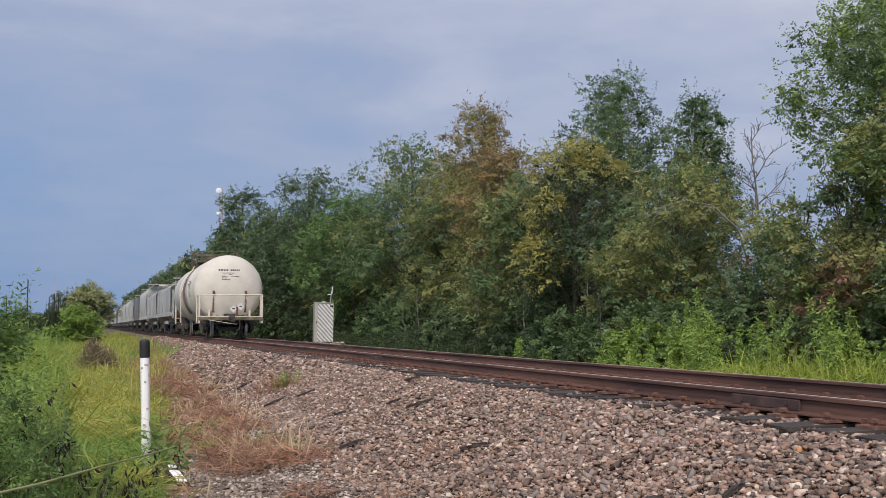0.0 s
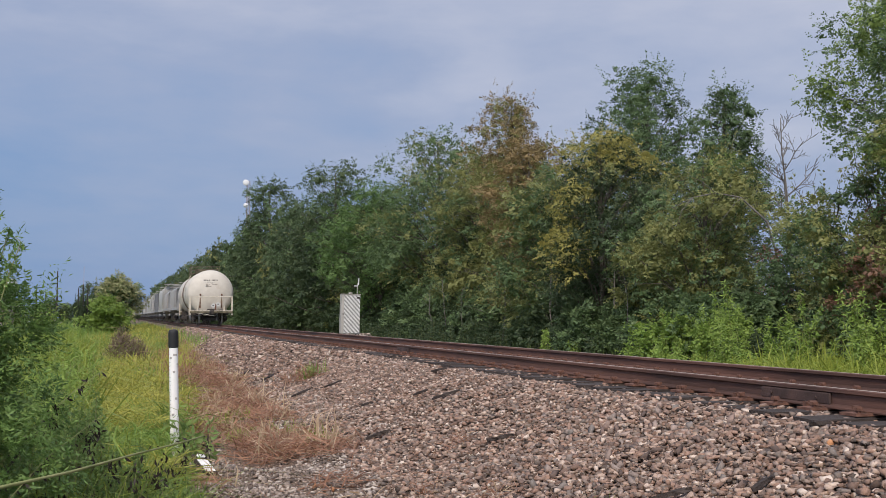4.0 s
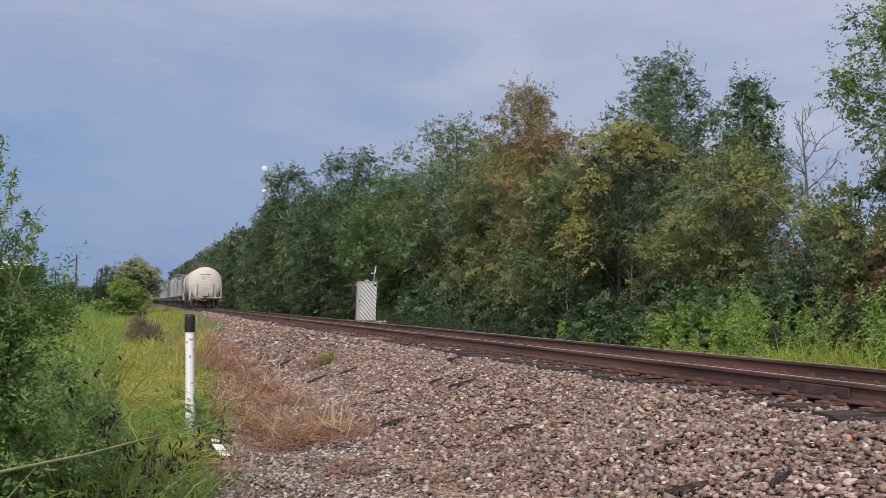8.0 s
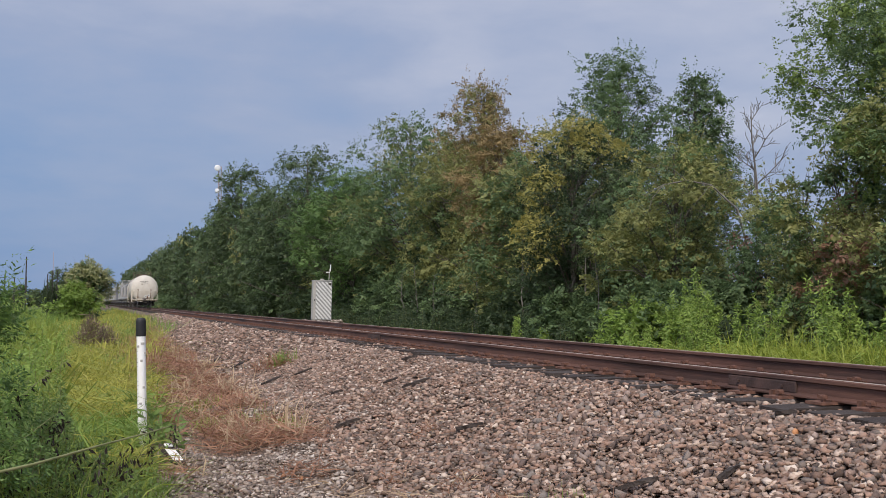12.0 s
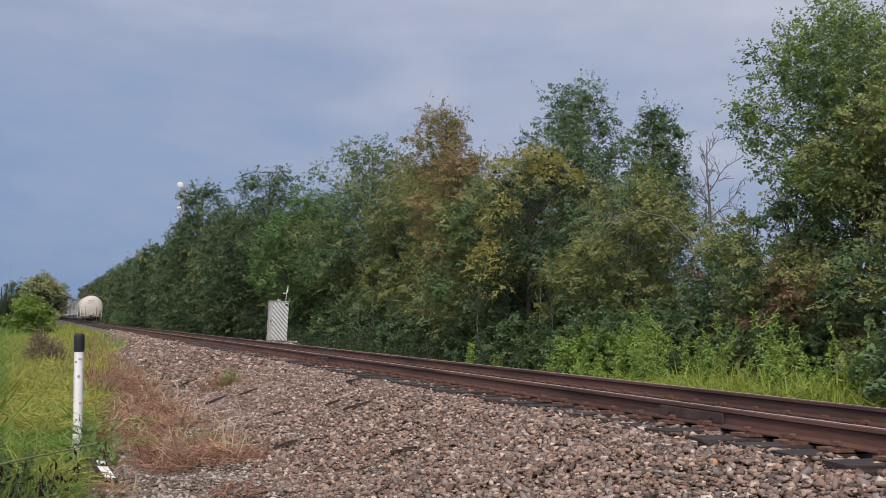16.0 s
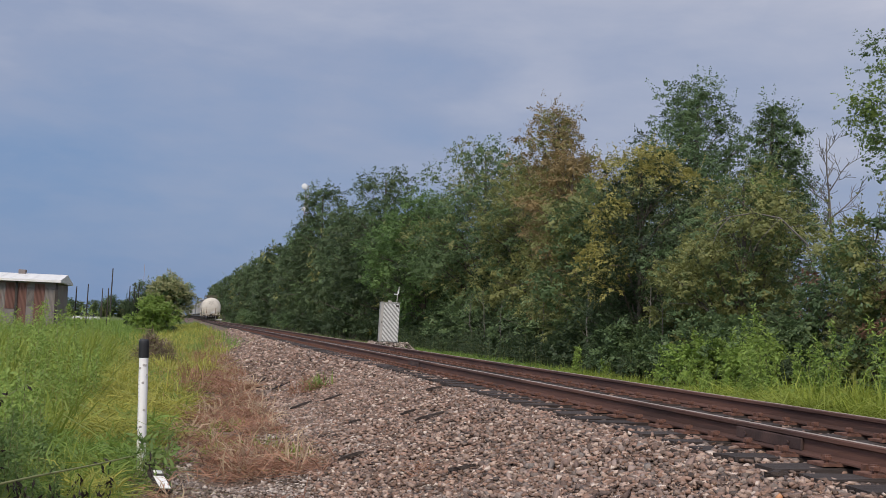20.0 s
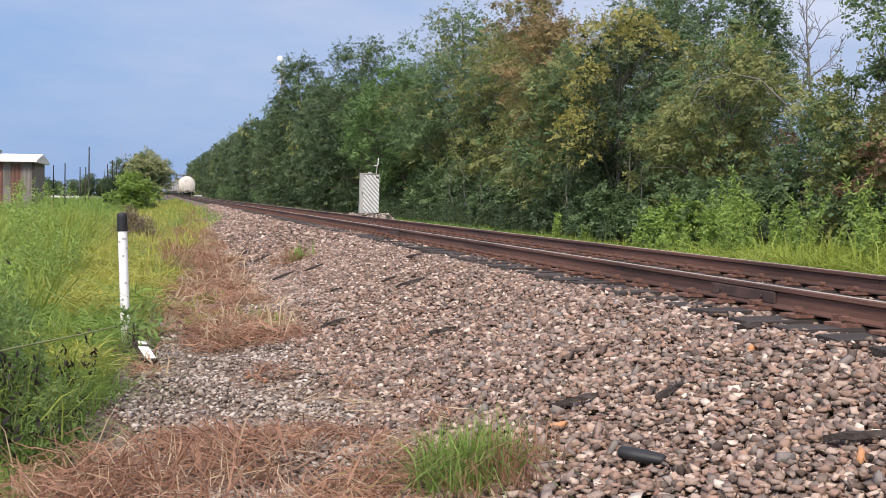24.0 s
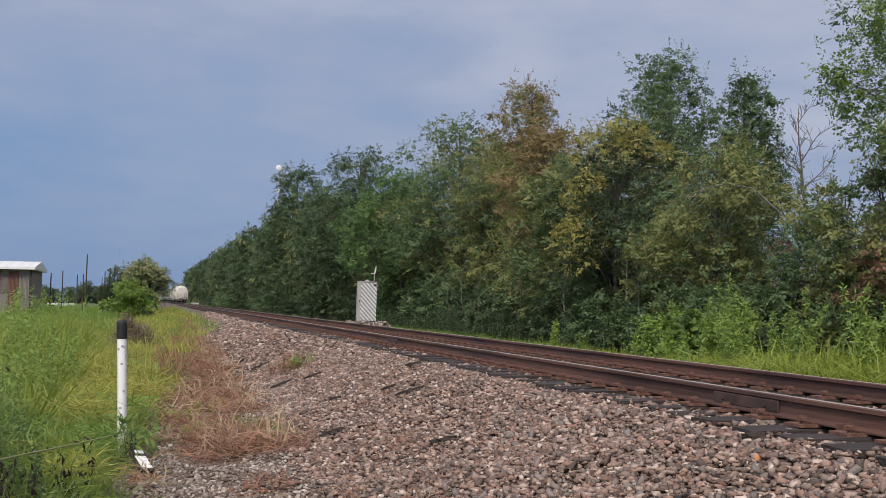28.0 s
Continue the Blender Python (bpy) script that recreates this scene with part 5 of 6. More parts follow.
for name, label, mat_g, sel in (("field_grass", "yellow-green field grass running along the track", GRASS_MAT, (tone > -0.2) & ~(edge & (tone < 0.05))),
                                ("green_field_grass", "patches of deeper green grass in the field", GRASS_GREEN, (tone <= -0.2) & ~edge), ("brown_field_grass", "browning grass along the field's edge", GRASS_DRY, edge & (tone < 0.05))):
    grass_patch(name, label, p[sel], tall[sel], 0.022, mat_g, 1.5)
p = scatter(rg, -42, -2.5, 45, 190, 36000, 1.2)
grass_patch("far_field_grass", "tall green grass of the far field", p, np.interp(p[:, 0], [-9, -5, -3], [0.9, 0.5, 0.7]) * (0.7 + 0.6 * rg.random(len(p))), np.interp(p[:, 0], [-9, -5], [0.05, 0.025]), GRASS_GREEN, 0.9)
p = patchy(scatter(rg, -13, -6.2, 12.5, 46, 30000, 1.1), 0.5, -0.3, 4.4)
p = p[p[:, 0] < -6.3 - 0.03 * (p[:, 1] - 14)]
grass_patch("tall_green_grass", "tall green grass and weeds in the field", p, np.array([0.6 + 0.85 * max(0.0, 0.5 + 1.2 * noise.noise(Vector((x * 0.6, y * 0.3, 1.7)))) for x, y in p]) * rg.uniform(0.6, 1.15, len(p)), 0.022, GRASS_VERGE, 1.2)
p = scatter(rg, -8.2, -5.0, 6.7, 12, 8500)
p = p[p[:, 0] < -5.35 + 0.1 * np.sin(p[:, 1] * 2.3)]
grass_patch("near_green_grass", "green grass between the weeds", p, (0.2 + 0.2 * rg.random(len(p))) * np.interp(p[:, 1], [5, 8], [0.6, 1.0]), 0.008, GRASS_GREEN, 1.4)

def strand_patch(name, label, pts, length, width, material, rise):
    rng = np.random.default_rng(len(pts))
    base = np.column_stack([pts, ground_z(pts[:, 0], pts[:, 1]) + rng.uniform(0.005, 0.05, len(pts))])
    ob = hang(name, mesh_np(name, *strands_np(rng, base, length, width, rise)), material)
    return tagged(ob, label, "grass", kind="stuff")


rng = np.random.default_rng(77)
h = mound(MAT_SPOTS)
tone = np.array([noise.noise(Vector((x * 0.55, y * 0.4, 5.7))) + 0.5 * noise.noise(Vector((x * 2.2, y * 1.4, 1.3))) for x, y in MAT_SPOTS])
tone -= np.interp(MAT_SPOTS[:, 1], [8, 11, 14], [0.7, 0.35, 0.0])
for name, label, mat_g, sel in (("matted_grass", "matted yellow-green grass beside the track", GRASS_MAT, tone > -0.24), ("green_mat", "green creeping growth between the yellow grass", GRASS_GREEN, tone <= -0.24)):
    q, hq = MAT_SPOTS[sel], h[sel]
    base = np.column_stack([q, ground_z(q[:, 0], q[:, 1]) + hq * 0.34 * rng.uniform(0.3, 1.0, len(q))])
    tagged(hang(name, mesh_np(name, *strands_np(rng, base, np.interp(q[:, 1], [8, 26], [0.34, 0.48]), np.interp(q[:, 1], [8, 26], [0.009, 0.017]), 0.42)), mat_g), label, "grass", kind="stuff")
p = patchy(scatter(rg, -5.5, -3.45, 9.0, 30, 13500), 0.9, 0.0, 3.1)
p = p[p[:, 0] < -3.65 + 0.25 * np.sin(p[:, 1] * 1.9)]
strand_patch("dry_grass", "flattened reddish-brown dry grass at the ballast's foot", p, np.interp(p[:, 1], [8, 30], [0.24, 0.4]), np.interp(p[:, 1], [8, 30], [0.011, 0.024]), GRASS_DRY, 0.34)
p = patchy(scatter(rg, -5.0, -3.3, 28, 62, 5000, 1.2), 0.5, -0.1, 8.7)
grass_patch("far_dry_grass", "strip of dry brown grass beside the ballast", p, 0.16 + 0.2 * rg.random(len(p)), 0.022, GRASS_DRY, 1.6)
p = scatter(rg, -5.8, -3.2, 4.4, 7.2, 9000, 1.1)
p = patchy(p[p[:, 0] < -3.3 - 0.3 * np.maximum(0, p[:, 1] - 5.4)], 1.5, 0.04, 5.5)
strand_patch("near_dry_grass", "matted brown dead grass", p, 0.22, 0.0085, GRASS_DRY, 0.34)
p = patchy(scatter(rg, -5.3, -3.4, 4.7, 20, 2600), 0.9, 0.1, 3.1)
strand_patch("straw", "pale broken straw lying at the ballast's foot", p, 0.26, 0.009, GRASS_STRAW, 0.25)


def dry_clump(x, y, r, n, length, material, label, width=0.008, rise=0.55):
    rng = np.random.default_rng(int(5000 + x * 77 + y * 31) % 99991)
    pts = np.column_stack([x + rng.normal(0, r * 0.5, n), y + rng.normal(0, r * 0.5, n)])
    base = np.column_stack([pts, ground_z(pts[:, 0], pts[:, 1]) + np.abs(rng.normal(0, 0.06, n))])
    ob = hang("dry_grass_clump", mesh_np("dry_grass_clump", *strands_np(rng, base, length, width, rise)), material)
    return tagged(ob, label, "grass", kind="stuff")


def tuft(x, y, r, n, h, material, label, lean=0.45, width=0.006):
    rng = np.random.default_rng(int(1000 + x * 91 + y * 13) % 99991)
    pts = np.column_stack([x + rng.normal(0, r * 0.45, n), y + rng.normal(0, r * 0.45, n)])
    base = np.column_stack([pts, ground_z(pts[:, 0], pts[:, 1]) - 0.02])
    ob = hang("grass_tuft", mesh_np("grass_tuft", *blades_np(rng, base, h, width, lean)), material)
    return tagged(ob, label, "grass")


tuft(-3.5, 5.3, 0.25, 700, 0.36, GRASS_GREEN, "fresh green grass tuft growing in the stones", 0.85, 0.008)
tuft(-3.38, 5.2, 0.32, 500, 0.3, GRASS_DRY, "dry stalks round a green grass tuft", 0.8)
dry_clump(-2.78, 19.5, 0.36, 150, 0.34, GRASS_DRY, "small dry tuft on the ballast", 0.014, 0.8)
tuft(-2.6, 19.6, 0.22, 110, 0.34, GRASS_GREEN, "small green tuft on the ballast", 0.7, 0.014)
rc = random.Random(44)
spots = [(-4.0, 11.35, 1.2), (-4.35, 12.6, 1.0), (-3.8, 12.9, 0.9), (-3.95, 14.8, 1.1), (-5.15, 10.2, 0.5), (-3.7, 11.75, 0.9), (-5.1, 9.4, 0.5)]
while len(spots) < 40:
    y = 11.0 + 34 * rc.random() ** 1.5
    x = rc.uniform(float(np.interp(y, [10, 18, 30, 45], [-5.1, -4.75, -4.4, -3.6])), float(np.interp(y, [10, 14, 30, 45], [-3.55, -3.75, -3.5, -3.2])))
    if all((x - a) ** 2 + (y - b) ** 2 > 0.12 for a, b, _ in spots):
        spots.append((x, y, rc.uniform(0.55, 1.1)))
for x, y, k in spots:
    wide = 0.011 + 0.0006 * (y - 10)
    dry_clump(x, y, 0.34 * k, int(130 * k), 0.3 * k, GRASS_DRY, "reddish-brown dry grass clump", wide, 0.42)
    dry_clump(x + 0.1, y + 0.05, 0.2 * k, int(30 * k), 0.45 * k, GRASS_STRAW, "straw-coloured dry grass clump", wide, 0.8)
for x, y in ((-4.5, 12.9), (-3.75, 12.4), (-4.65, 14.6), (-4.3, 15.9), (-4.0, 13.6)):
    tuft(x, y, 0.25, 70, 0.26, GRASS_VERGE, "green blades among dry grass", 1.0, 0.011)
for x, y, k in ((-4.0, 5.55, 0.8), (-4.6, 6.1, 0.9), (-4.25, 6.5, 0.6), (-5.1, 6.0, 0.8), (-3.75, 6.0, 0.5), (-4.85, 5.4, 0.8), (-5.3, 6.4, 0.9), (-5.5, 5.7, 0.9), (-4.3, 5.2, 0.7), (-3.65, 5.6, 0.6), (-3.35, 6.6, 0.35), (-3.3, 7.4, 0.3), (-3.55, 8.3, 0.3), (-2.9, 9.6, 0.3)):
    dry_clump(x, y, 0.4 * k, int(210 * k), 0.34 * k, GRASS_DRY, "matted clump of reddish dead grass", 0.009, 0.5)
    dry_clump(x + 0.05, y, 0.35 * k, int(60 * k), 0.36 * k, GRASS_STRAW, "few pale straws on dead grass", 0.007, 0.6)


def uneven(pts, scale, low, high):
    """Plant spots whose heights rise and fall in patches, with gaps between."""
    out = []
    for x, y in pts:
        v = 0.5 + noise.noise(Vector((x * scale, y * scale, 4.2)))
        if v > 0.3:
            out.append((x, y, low + (high - low) * min(1.0, v) * rg.uniform(0.75, 1.15)))
    return out


p = scatter(rg, -7.9, -5.45, 7.6, 11.0, 430)
p = p[p[:, 0] < -5.75 - 0.12 * (p[:, 1] - 7.6)]
weed_plants(7, uneven(scatter(rg, -7.2, -5.55, 6.7, 8.2, 150), 1.7, 0.2, 1.2), 0.36, 0.036, 110, WEED_LEFT, "low_weeds", "low green weeds with dark dead leaves between")
weed_plants(2, uneven(p[p[:, 0] < -5.5 - 0.06 * (p[:, 1] - 7.6)], 1.5, 0.25, 1.6), 0.54, 0.042, 130, WEED_LEFT, "leafy_weeds", "dense leafy green weeds by the track")
weed_plants(3, uneven(scatter(rg, -9.5, -6.3, 10, 20, 330), 0.9, 0.35, 1.5), 0.85, 0.06, 120, WEED, "tall_weeds", "tall leafy green weeds")
weed_plants(4, [(-5.15 + rg.normal(0, 0.07), 10.7 + rg.normal(0, 0.1), rg.uniform(0.6, 1.1)) for _ in range(7)], 0.55, 0.1, 26, WEED_LEFT, "broad_leaf_weed", "broad-leaved weed beside the white post")
weed_plants(8, [(x, y, rg.uniform(0.6, 1.2)) for x, y in scatter(rg, -17, -7.4, 19, 44, 330)], 1.55, 0.085, 110, WEED, "field_weeds", "tall bright green weeds in the field")
# right of the track: tall arching grass, clumps of bright weeds, weeds coloured dark to stand for the wood's shade
p = scatter(rg, 5.9, 9.2, 12, 26, 17000, 1.0)
p = p[p[:, 0] > 6.5 + 0.35 * np.sin(p[:, 1] * 1.3) + 0.06 * np.maximum(0, p[:, 1] - 20)]
p = patchy(p[p[:, 1] > 14.6 + 0.4 * (p[:, 0] - 6.5)], 0.9, -0.16, 2.2)
grass_patch("arching_grass", "tall bright green arching grass at the wood's foot", p, np.interp(p[:, 1], [13, 19, 24], [0.62, 0.55, 0.26]) + np.interp(p[:, 1], [13, 19, 24], [0.65, 0.6, 0.3]) * rg.random(len(p)), 0.024, GRASS_ARCH, 1.9)
p = scatter(rg, 4.4, 8.5, 9, 37, 15000, 0.95)
p = p[(p[:, 1] > 14.5) | (p[:, 0] < 6.2)]
grass_patch("verge_grass", "short yellow-green grass beyond the track", p, 0.26 + 0.2 * rg.random(len(p)), 0.014, GRASS_VERGE, 0.9)
p = scatter(rg, 4.6, 9.5, 33, 72, 9000, 1.1)
grass_patch("shade_grass", "dull green grass along the wood", p, 0.24 + 0.2 * rg.random(len(p)), 0.02, GRASS_GREEN, 1.6)
spots = []
rw = random.Random(27)
for k in range(44):
    cy = 15.3 + k * 0.48 + rw.uniform(-0.3, 0.3)
    if rw.random() < 0.25:
        continue
    if cy > 28.5 and rw.random() < 0.6:
        continue
    cx = rw.uniform(7.3, 8.7)
    cs = rw.choice((0.45, 0.6, 0.75, 0.95, 1.2)) * (1.0 if cy < 27 else 0.6)
    spots += [(cx + rg.normal(0, 0.1), cy + rg.normal(0, 0.11), cs * rg.uniform(0.6, 1.1)) for _ in range(6)]
weed_plants(5, spots, 2.15, 0.1, 200, WEED, "bright_weeds", "tall bright green weeds at the wood's foot", wide=0.15)
weed_plants(9, uneven(scatter(rg, 6.6, 8.3, 15, 25, 95), 0.8, 0.4, 1.5), 0.65, 0.09, 70, WEED, "verge_weeds", "bright leafy weeds among the grass", wide=0.3)
# dark leaf colour here stands in for the shade of the overhanging crowns
weed_plants(6, [(x, y, rg.uniform(0.5, 1.25)) for x, y in scatter(rg, 8.3, 10.4, 28, 70, 260)], 1.1, 0.12, 80, LEAF_DARK, "shade_weeds", "green weeds coloured dark for the wood's shade", wide=0.26)

plant(make_bush(51, 2.05, 1.2, 36000, 0.038, BUSH_DEEP, "tall leafy green bush near the camera", accents=(("tip_leaves", WEED_LEFT, 4000),), tuft=0.13, sprigs=0.24, fill=0.02, aspect=0.3), -6.87, 6.5, 0)
plant(make_bush(52, 1.2, 1.1, 18000, 0.036, BUSH_DEEP, "low leafy green bush", tuft=0.12, sprigs=0.25, fill=0.02, aspect=0.26), -6.98, 7.3, 50)
# the far side of the field
plant(make_tree(61, 5.9, 1.4, 5.9, 56, 30000, 0.17, LEAF_MID, "round tree with pale yellow blossom over green leaves", [("blossom", BLOSSOM, lambda i, l: l[2] > 1.6 and i % 6, 1.0)], tuft=0.32), -6.3, 119, 0)
plant(make_tree(62, 3.3, 0.05, 3.6, 50, 26000, 0.11, WEED, "light green rounded bush tree", tuft=0.22, sprigs=0.02), -7.0, 88, 0)
replant(B_2, -5.8, 96, 40, 0.5, 1.2, "dark green bush beside the track")
replant(F_A, -9.3, 130, 0, 0.62, 0.8, "dark green tree behind a round tree")
# bushes squeezed thin, added to stand in for a cluster of dark poles
for k in range(5):
    x = -10.0 + 0.33 * k
    replant(B_2, x, 110 + rb.uniform(-1, 1), rb.uniform(0, 360), 2.0, 0.16, "narrow squeezed bush standing in for a dark pole")
for k in range(44):
    x = -92 + k * 1.9 + rb.uniform(-0.8, 0.8)
    replant((F_A, F_B)[k % 2], x, 430 + rb.uniform(-30, 90), rb.uniform(0, 360), rb.uniform(0.62, 1.0), 1.3, "distant green tree across the field")
for x, y, r, n, h in ((-5.85, 35.0, 0.48, 1500, 1.15), (-5.4, 35.8, 0.42, 700, 0.85)):
    rng = np.random.default_rng(n)
    q = rng.normal(0, r * 0.5, (n, 2))
    tall = h * np.exp(-(q ** 2).sum(1) / (r * r)) * rng.uniform(0.1, 1.0, n)
    base = np.column_stack([x + q[:, 0], y + q[:, 1], ground_z(x + q[:, 0], y + q[:, 1]) + tall])
    heap = tagged(new("withered_weeds"), "heap of brown withered weed stalks", "weeds")
    hang("stalks", mesh_np("stalks", *strands_np(rng, base, 0.26, 0.018, 1.0)), WITHERED, heap)
    hang("pale_twigs", mesh_np("pale_twigs", *strands_np(rng, base[:12] + [0, 0, 0.1], 0.5, 0.024, 0.7)), GRASS_STRAW, heap)


def leafy_shoot(seed, x, y, tips):
    """Arching shoots with small leaves towards their ends."""
    rng = np.random.default_rng(seed)
    g = float(ground_z(x, y))
    stems, leaves = [], []
    for tx, ty, tz in tips:
        a, b = np.array([x, y, g]), np.array([tx, ty, tz])
        m1 = a * 0.45 + b * 0.55 + [0.12 * (a[0] - b[0]), 0, 0.12 * (tz - g)]
        pts = np.array([(1 - t) ** 2 * a + 2 * t * (1 - t) * m1 + t * t * b for t in np.linspace(0, 1, 9)])
        stems.append(tube_np(pts, np.linspace(0.011, 0.002, 9), 5))
        for f in np.linspace(0.5, 1.0, 22):
            c = pts[int(f * 8)] + (pts[min(8, int(f * 8) + 1)] - pts[int(f * 8)]) * (f * 8 % 1)
            tw = c + rng.normal(0, 1, 3) * [0.09, 0.09, 0.04] * (1.25 - f) + [0, 0, 0.03]
            stems.append(tube_np([c, (c + tw) / 2 + [0, 0, 0.01], tw], [0.003, 0.002, 0.001], 3))
            u = rng.uniform(0.1, 1.1, (16, 1))
            p2 = c + (tw - c) * u + rng.normal(0, 0.012, (16, 3))
            leaves.append(leaves_np(rng, p2, unit(rng.normal(0, 1, (16, 3)) + [0, 0, 0.5]), 0.038, 0.28, 0.3))
    s = tagged(new("leafy_shoot"), "tall arching green shoots with small narrow leaves", "plant")
    hang("branch_work", mesh_np("branch_work", *join_np(stems)), STALK, s)
    hang("foliage", mesh_np("foliage", *join_np(leaves)), BUSH_DEEP, s)


leafy_shoot(5, -6.85, 6.5, ((-6.67, 6.5, 1.41), (-6.6, 6.43, 1.23), (-6.75, 6.57, 1.3), (-6.46, 6.43, 0.95), (-6.54, 6.57, 1.02), (-6.85, 6.5, 1.48), (-6.64, 6.5, 0.87), (-6.72, 6.45, 1.12), (-6.9, 6.6, 1.3)))

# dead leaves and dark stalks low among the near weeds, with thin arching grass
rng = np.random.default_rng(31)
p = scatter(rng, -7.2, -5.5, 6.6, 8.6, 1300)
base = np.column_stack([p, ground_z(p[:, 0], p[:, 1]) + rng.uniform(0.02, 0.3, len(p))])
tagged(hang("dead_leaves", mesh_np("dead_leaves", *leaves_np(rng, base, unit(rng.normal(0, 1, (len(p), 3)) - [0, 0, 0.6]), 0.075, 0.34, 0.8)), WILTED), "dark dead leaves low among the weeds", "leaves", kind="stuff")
p = scatter(rng, -7.4, -5.5, 6.6, 10.5, 1500)
base = np.column_stack([p, ground_z(p[:, 0], p[:, 1]) + rng.uniform(0.1, 0.3, len(p))])
tagged(hang("arching_blades", mesh_np("arching_blades", *strands_np(rng, base, 0.42, 0.007, 0.75)), GRASS_VERGE), "thin arching grass blades over the weeds", "grass", kind="stuff")
p = scatter(rng, -8.5, -5.45, 3.6, 7.1, 9000)
p = p[p[:, 0] < -5.6 + 0.12 * np.sin(p[:, 1] * 2.7)]
grass_patch("short_grass", "short green grass at the weeds' edge", p, 0.1 + 0.12 * rng.random(len(p)), 0.008, GRASS_GREEN, 1.6)
p = scatter(rng, -6.5, -2.6, 66, 160, 8000, 1.2)
grass_patch("trackside_grass", "rough grass along the far track", p, 0.35 + 0.35 * rng.random(len(p)), 0.05, GRASS_MAT, 0.9)
for x, y, s in ((-4.6, 112, 0.28), (-4.5, 128, 0.3), (-4.8, 141, 0.32)):
    replant(B_2, x, y, 37 * y, s, 1.2, "low dark green bush beside the far track")


# ---- things beside the track ----
def marker_post():
    p = tagged(new("marker_post"), "white flexible marker post with a black cap", "marker post")
    bm = lathe([(0.0, 0.044), (0.02, 0.047), (1.17, 0.047), (1.19, 0.044)], 24, "z")
    part("tube", bm, WHITE_POST, p, smooth=False)
    bm = lathe([(1.155, 0.05), (1.165, 0.053), (1.31, 0.053), (1.33, 0.05), (1.345, 0.04), (1.35, 0.016)], 24, "z")
    part("cap", bm, BLACK_PLASTIC, p, "black domed plastic cap")
    for z, a, w in ((1.08, -1.3, 0.02), (1.05, -2.2, 0.015), (0.98, -0.8, 0.014), (0.9, -1.6, 0.012), (0.62, -1.2, 0.012), (0.45, -1.9, 0.014), (0.3, -1.1, 0.018)):
        part("scuff", boxed(0.0465 * math.cos(a) - w, 0.0465 * math.cos(a) + w, 0.0465 * math.sin(a) - 0.004, 0.0465 * math.sin(a) + 0.004, z - 0.012, z + 0.012, bevel=0.003), CAB_SIDE, p)
    for k in range(16):
        part("tick_mark", boxed(-0.048, -0.036, -0.033, -0.027, 0.4 + k * 0.04, 0.402 + k * 0.04), INK, p)
    p.matrix_basis = pose(-5.33, 11.85, -0.955, 0.5, -1.6, 0)
    return p


marker_post()


def broken_base():
    b = tagged(new("broken_marker"), "broken white-painted marker board lying in the weeds", "marker post")
    part("board", boxed(-0.07, 0.07, -0.17, 0.17, -0.02, 0.02, bevel=0.006), OLD_WOOD, b)
    part("paint", boxed(-0.055, 0.05, -0.15, 0.06, 0.021, 0.027, bevel=0.002), WHITE_POST, b, "flaking white paint")
    part("chip", boxed(-0.03, 0.05, 0.1, 0.15, 0.021, 0.035, bevel=0.004), WHITE_POST, b)
    b.matrix_basis = pose(-5.12, 10.55, float(ground_z(-5.12, 10.55)) + 0.12, 24, 6, 24)
    return b


broken_base()


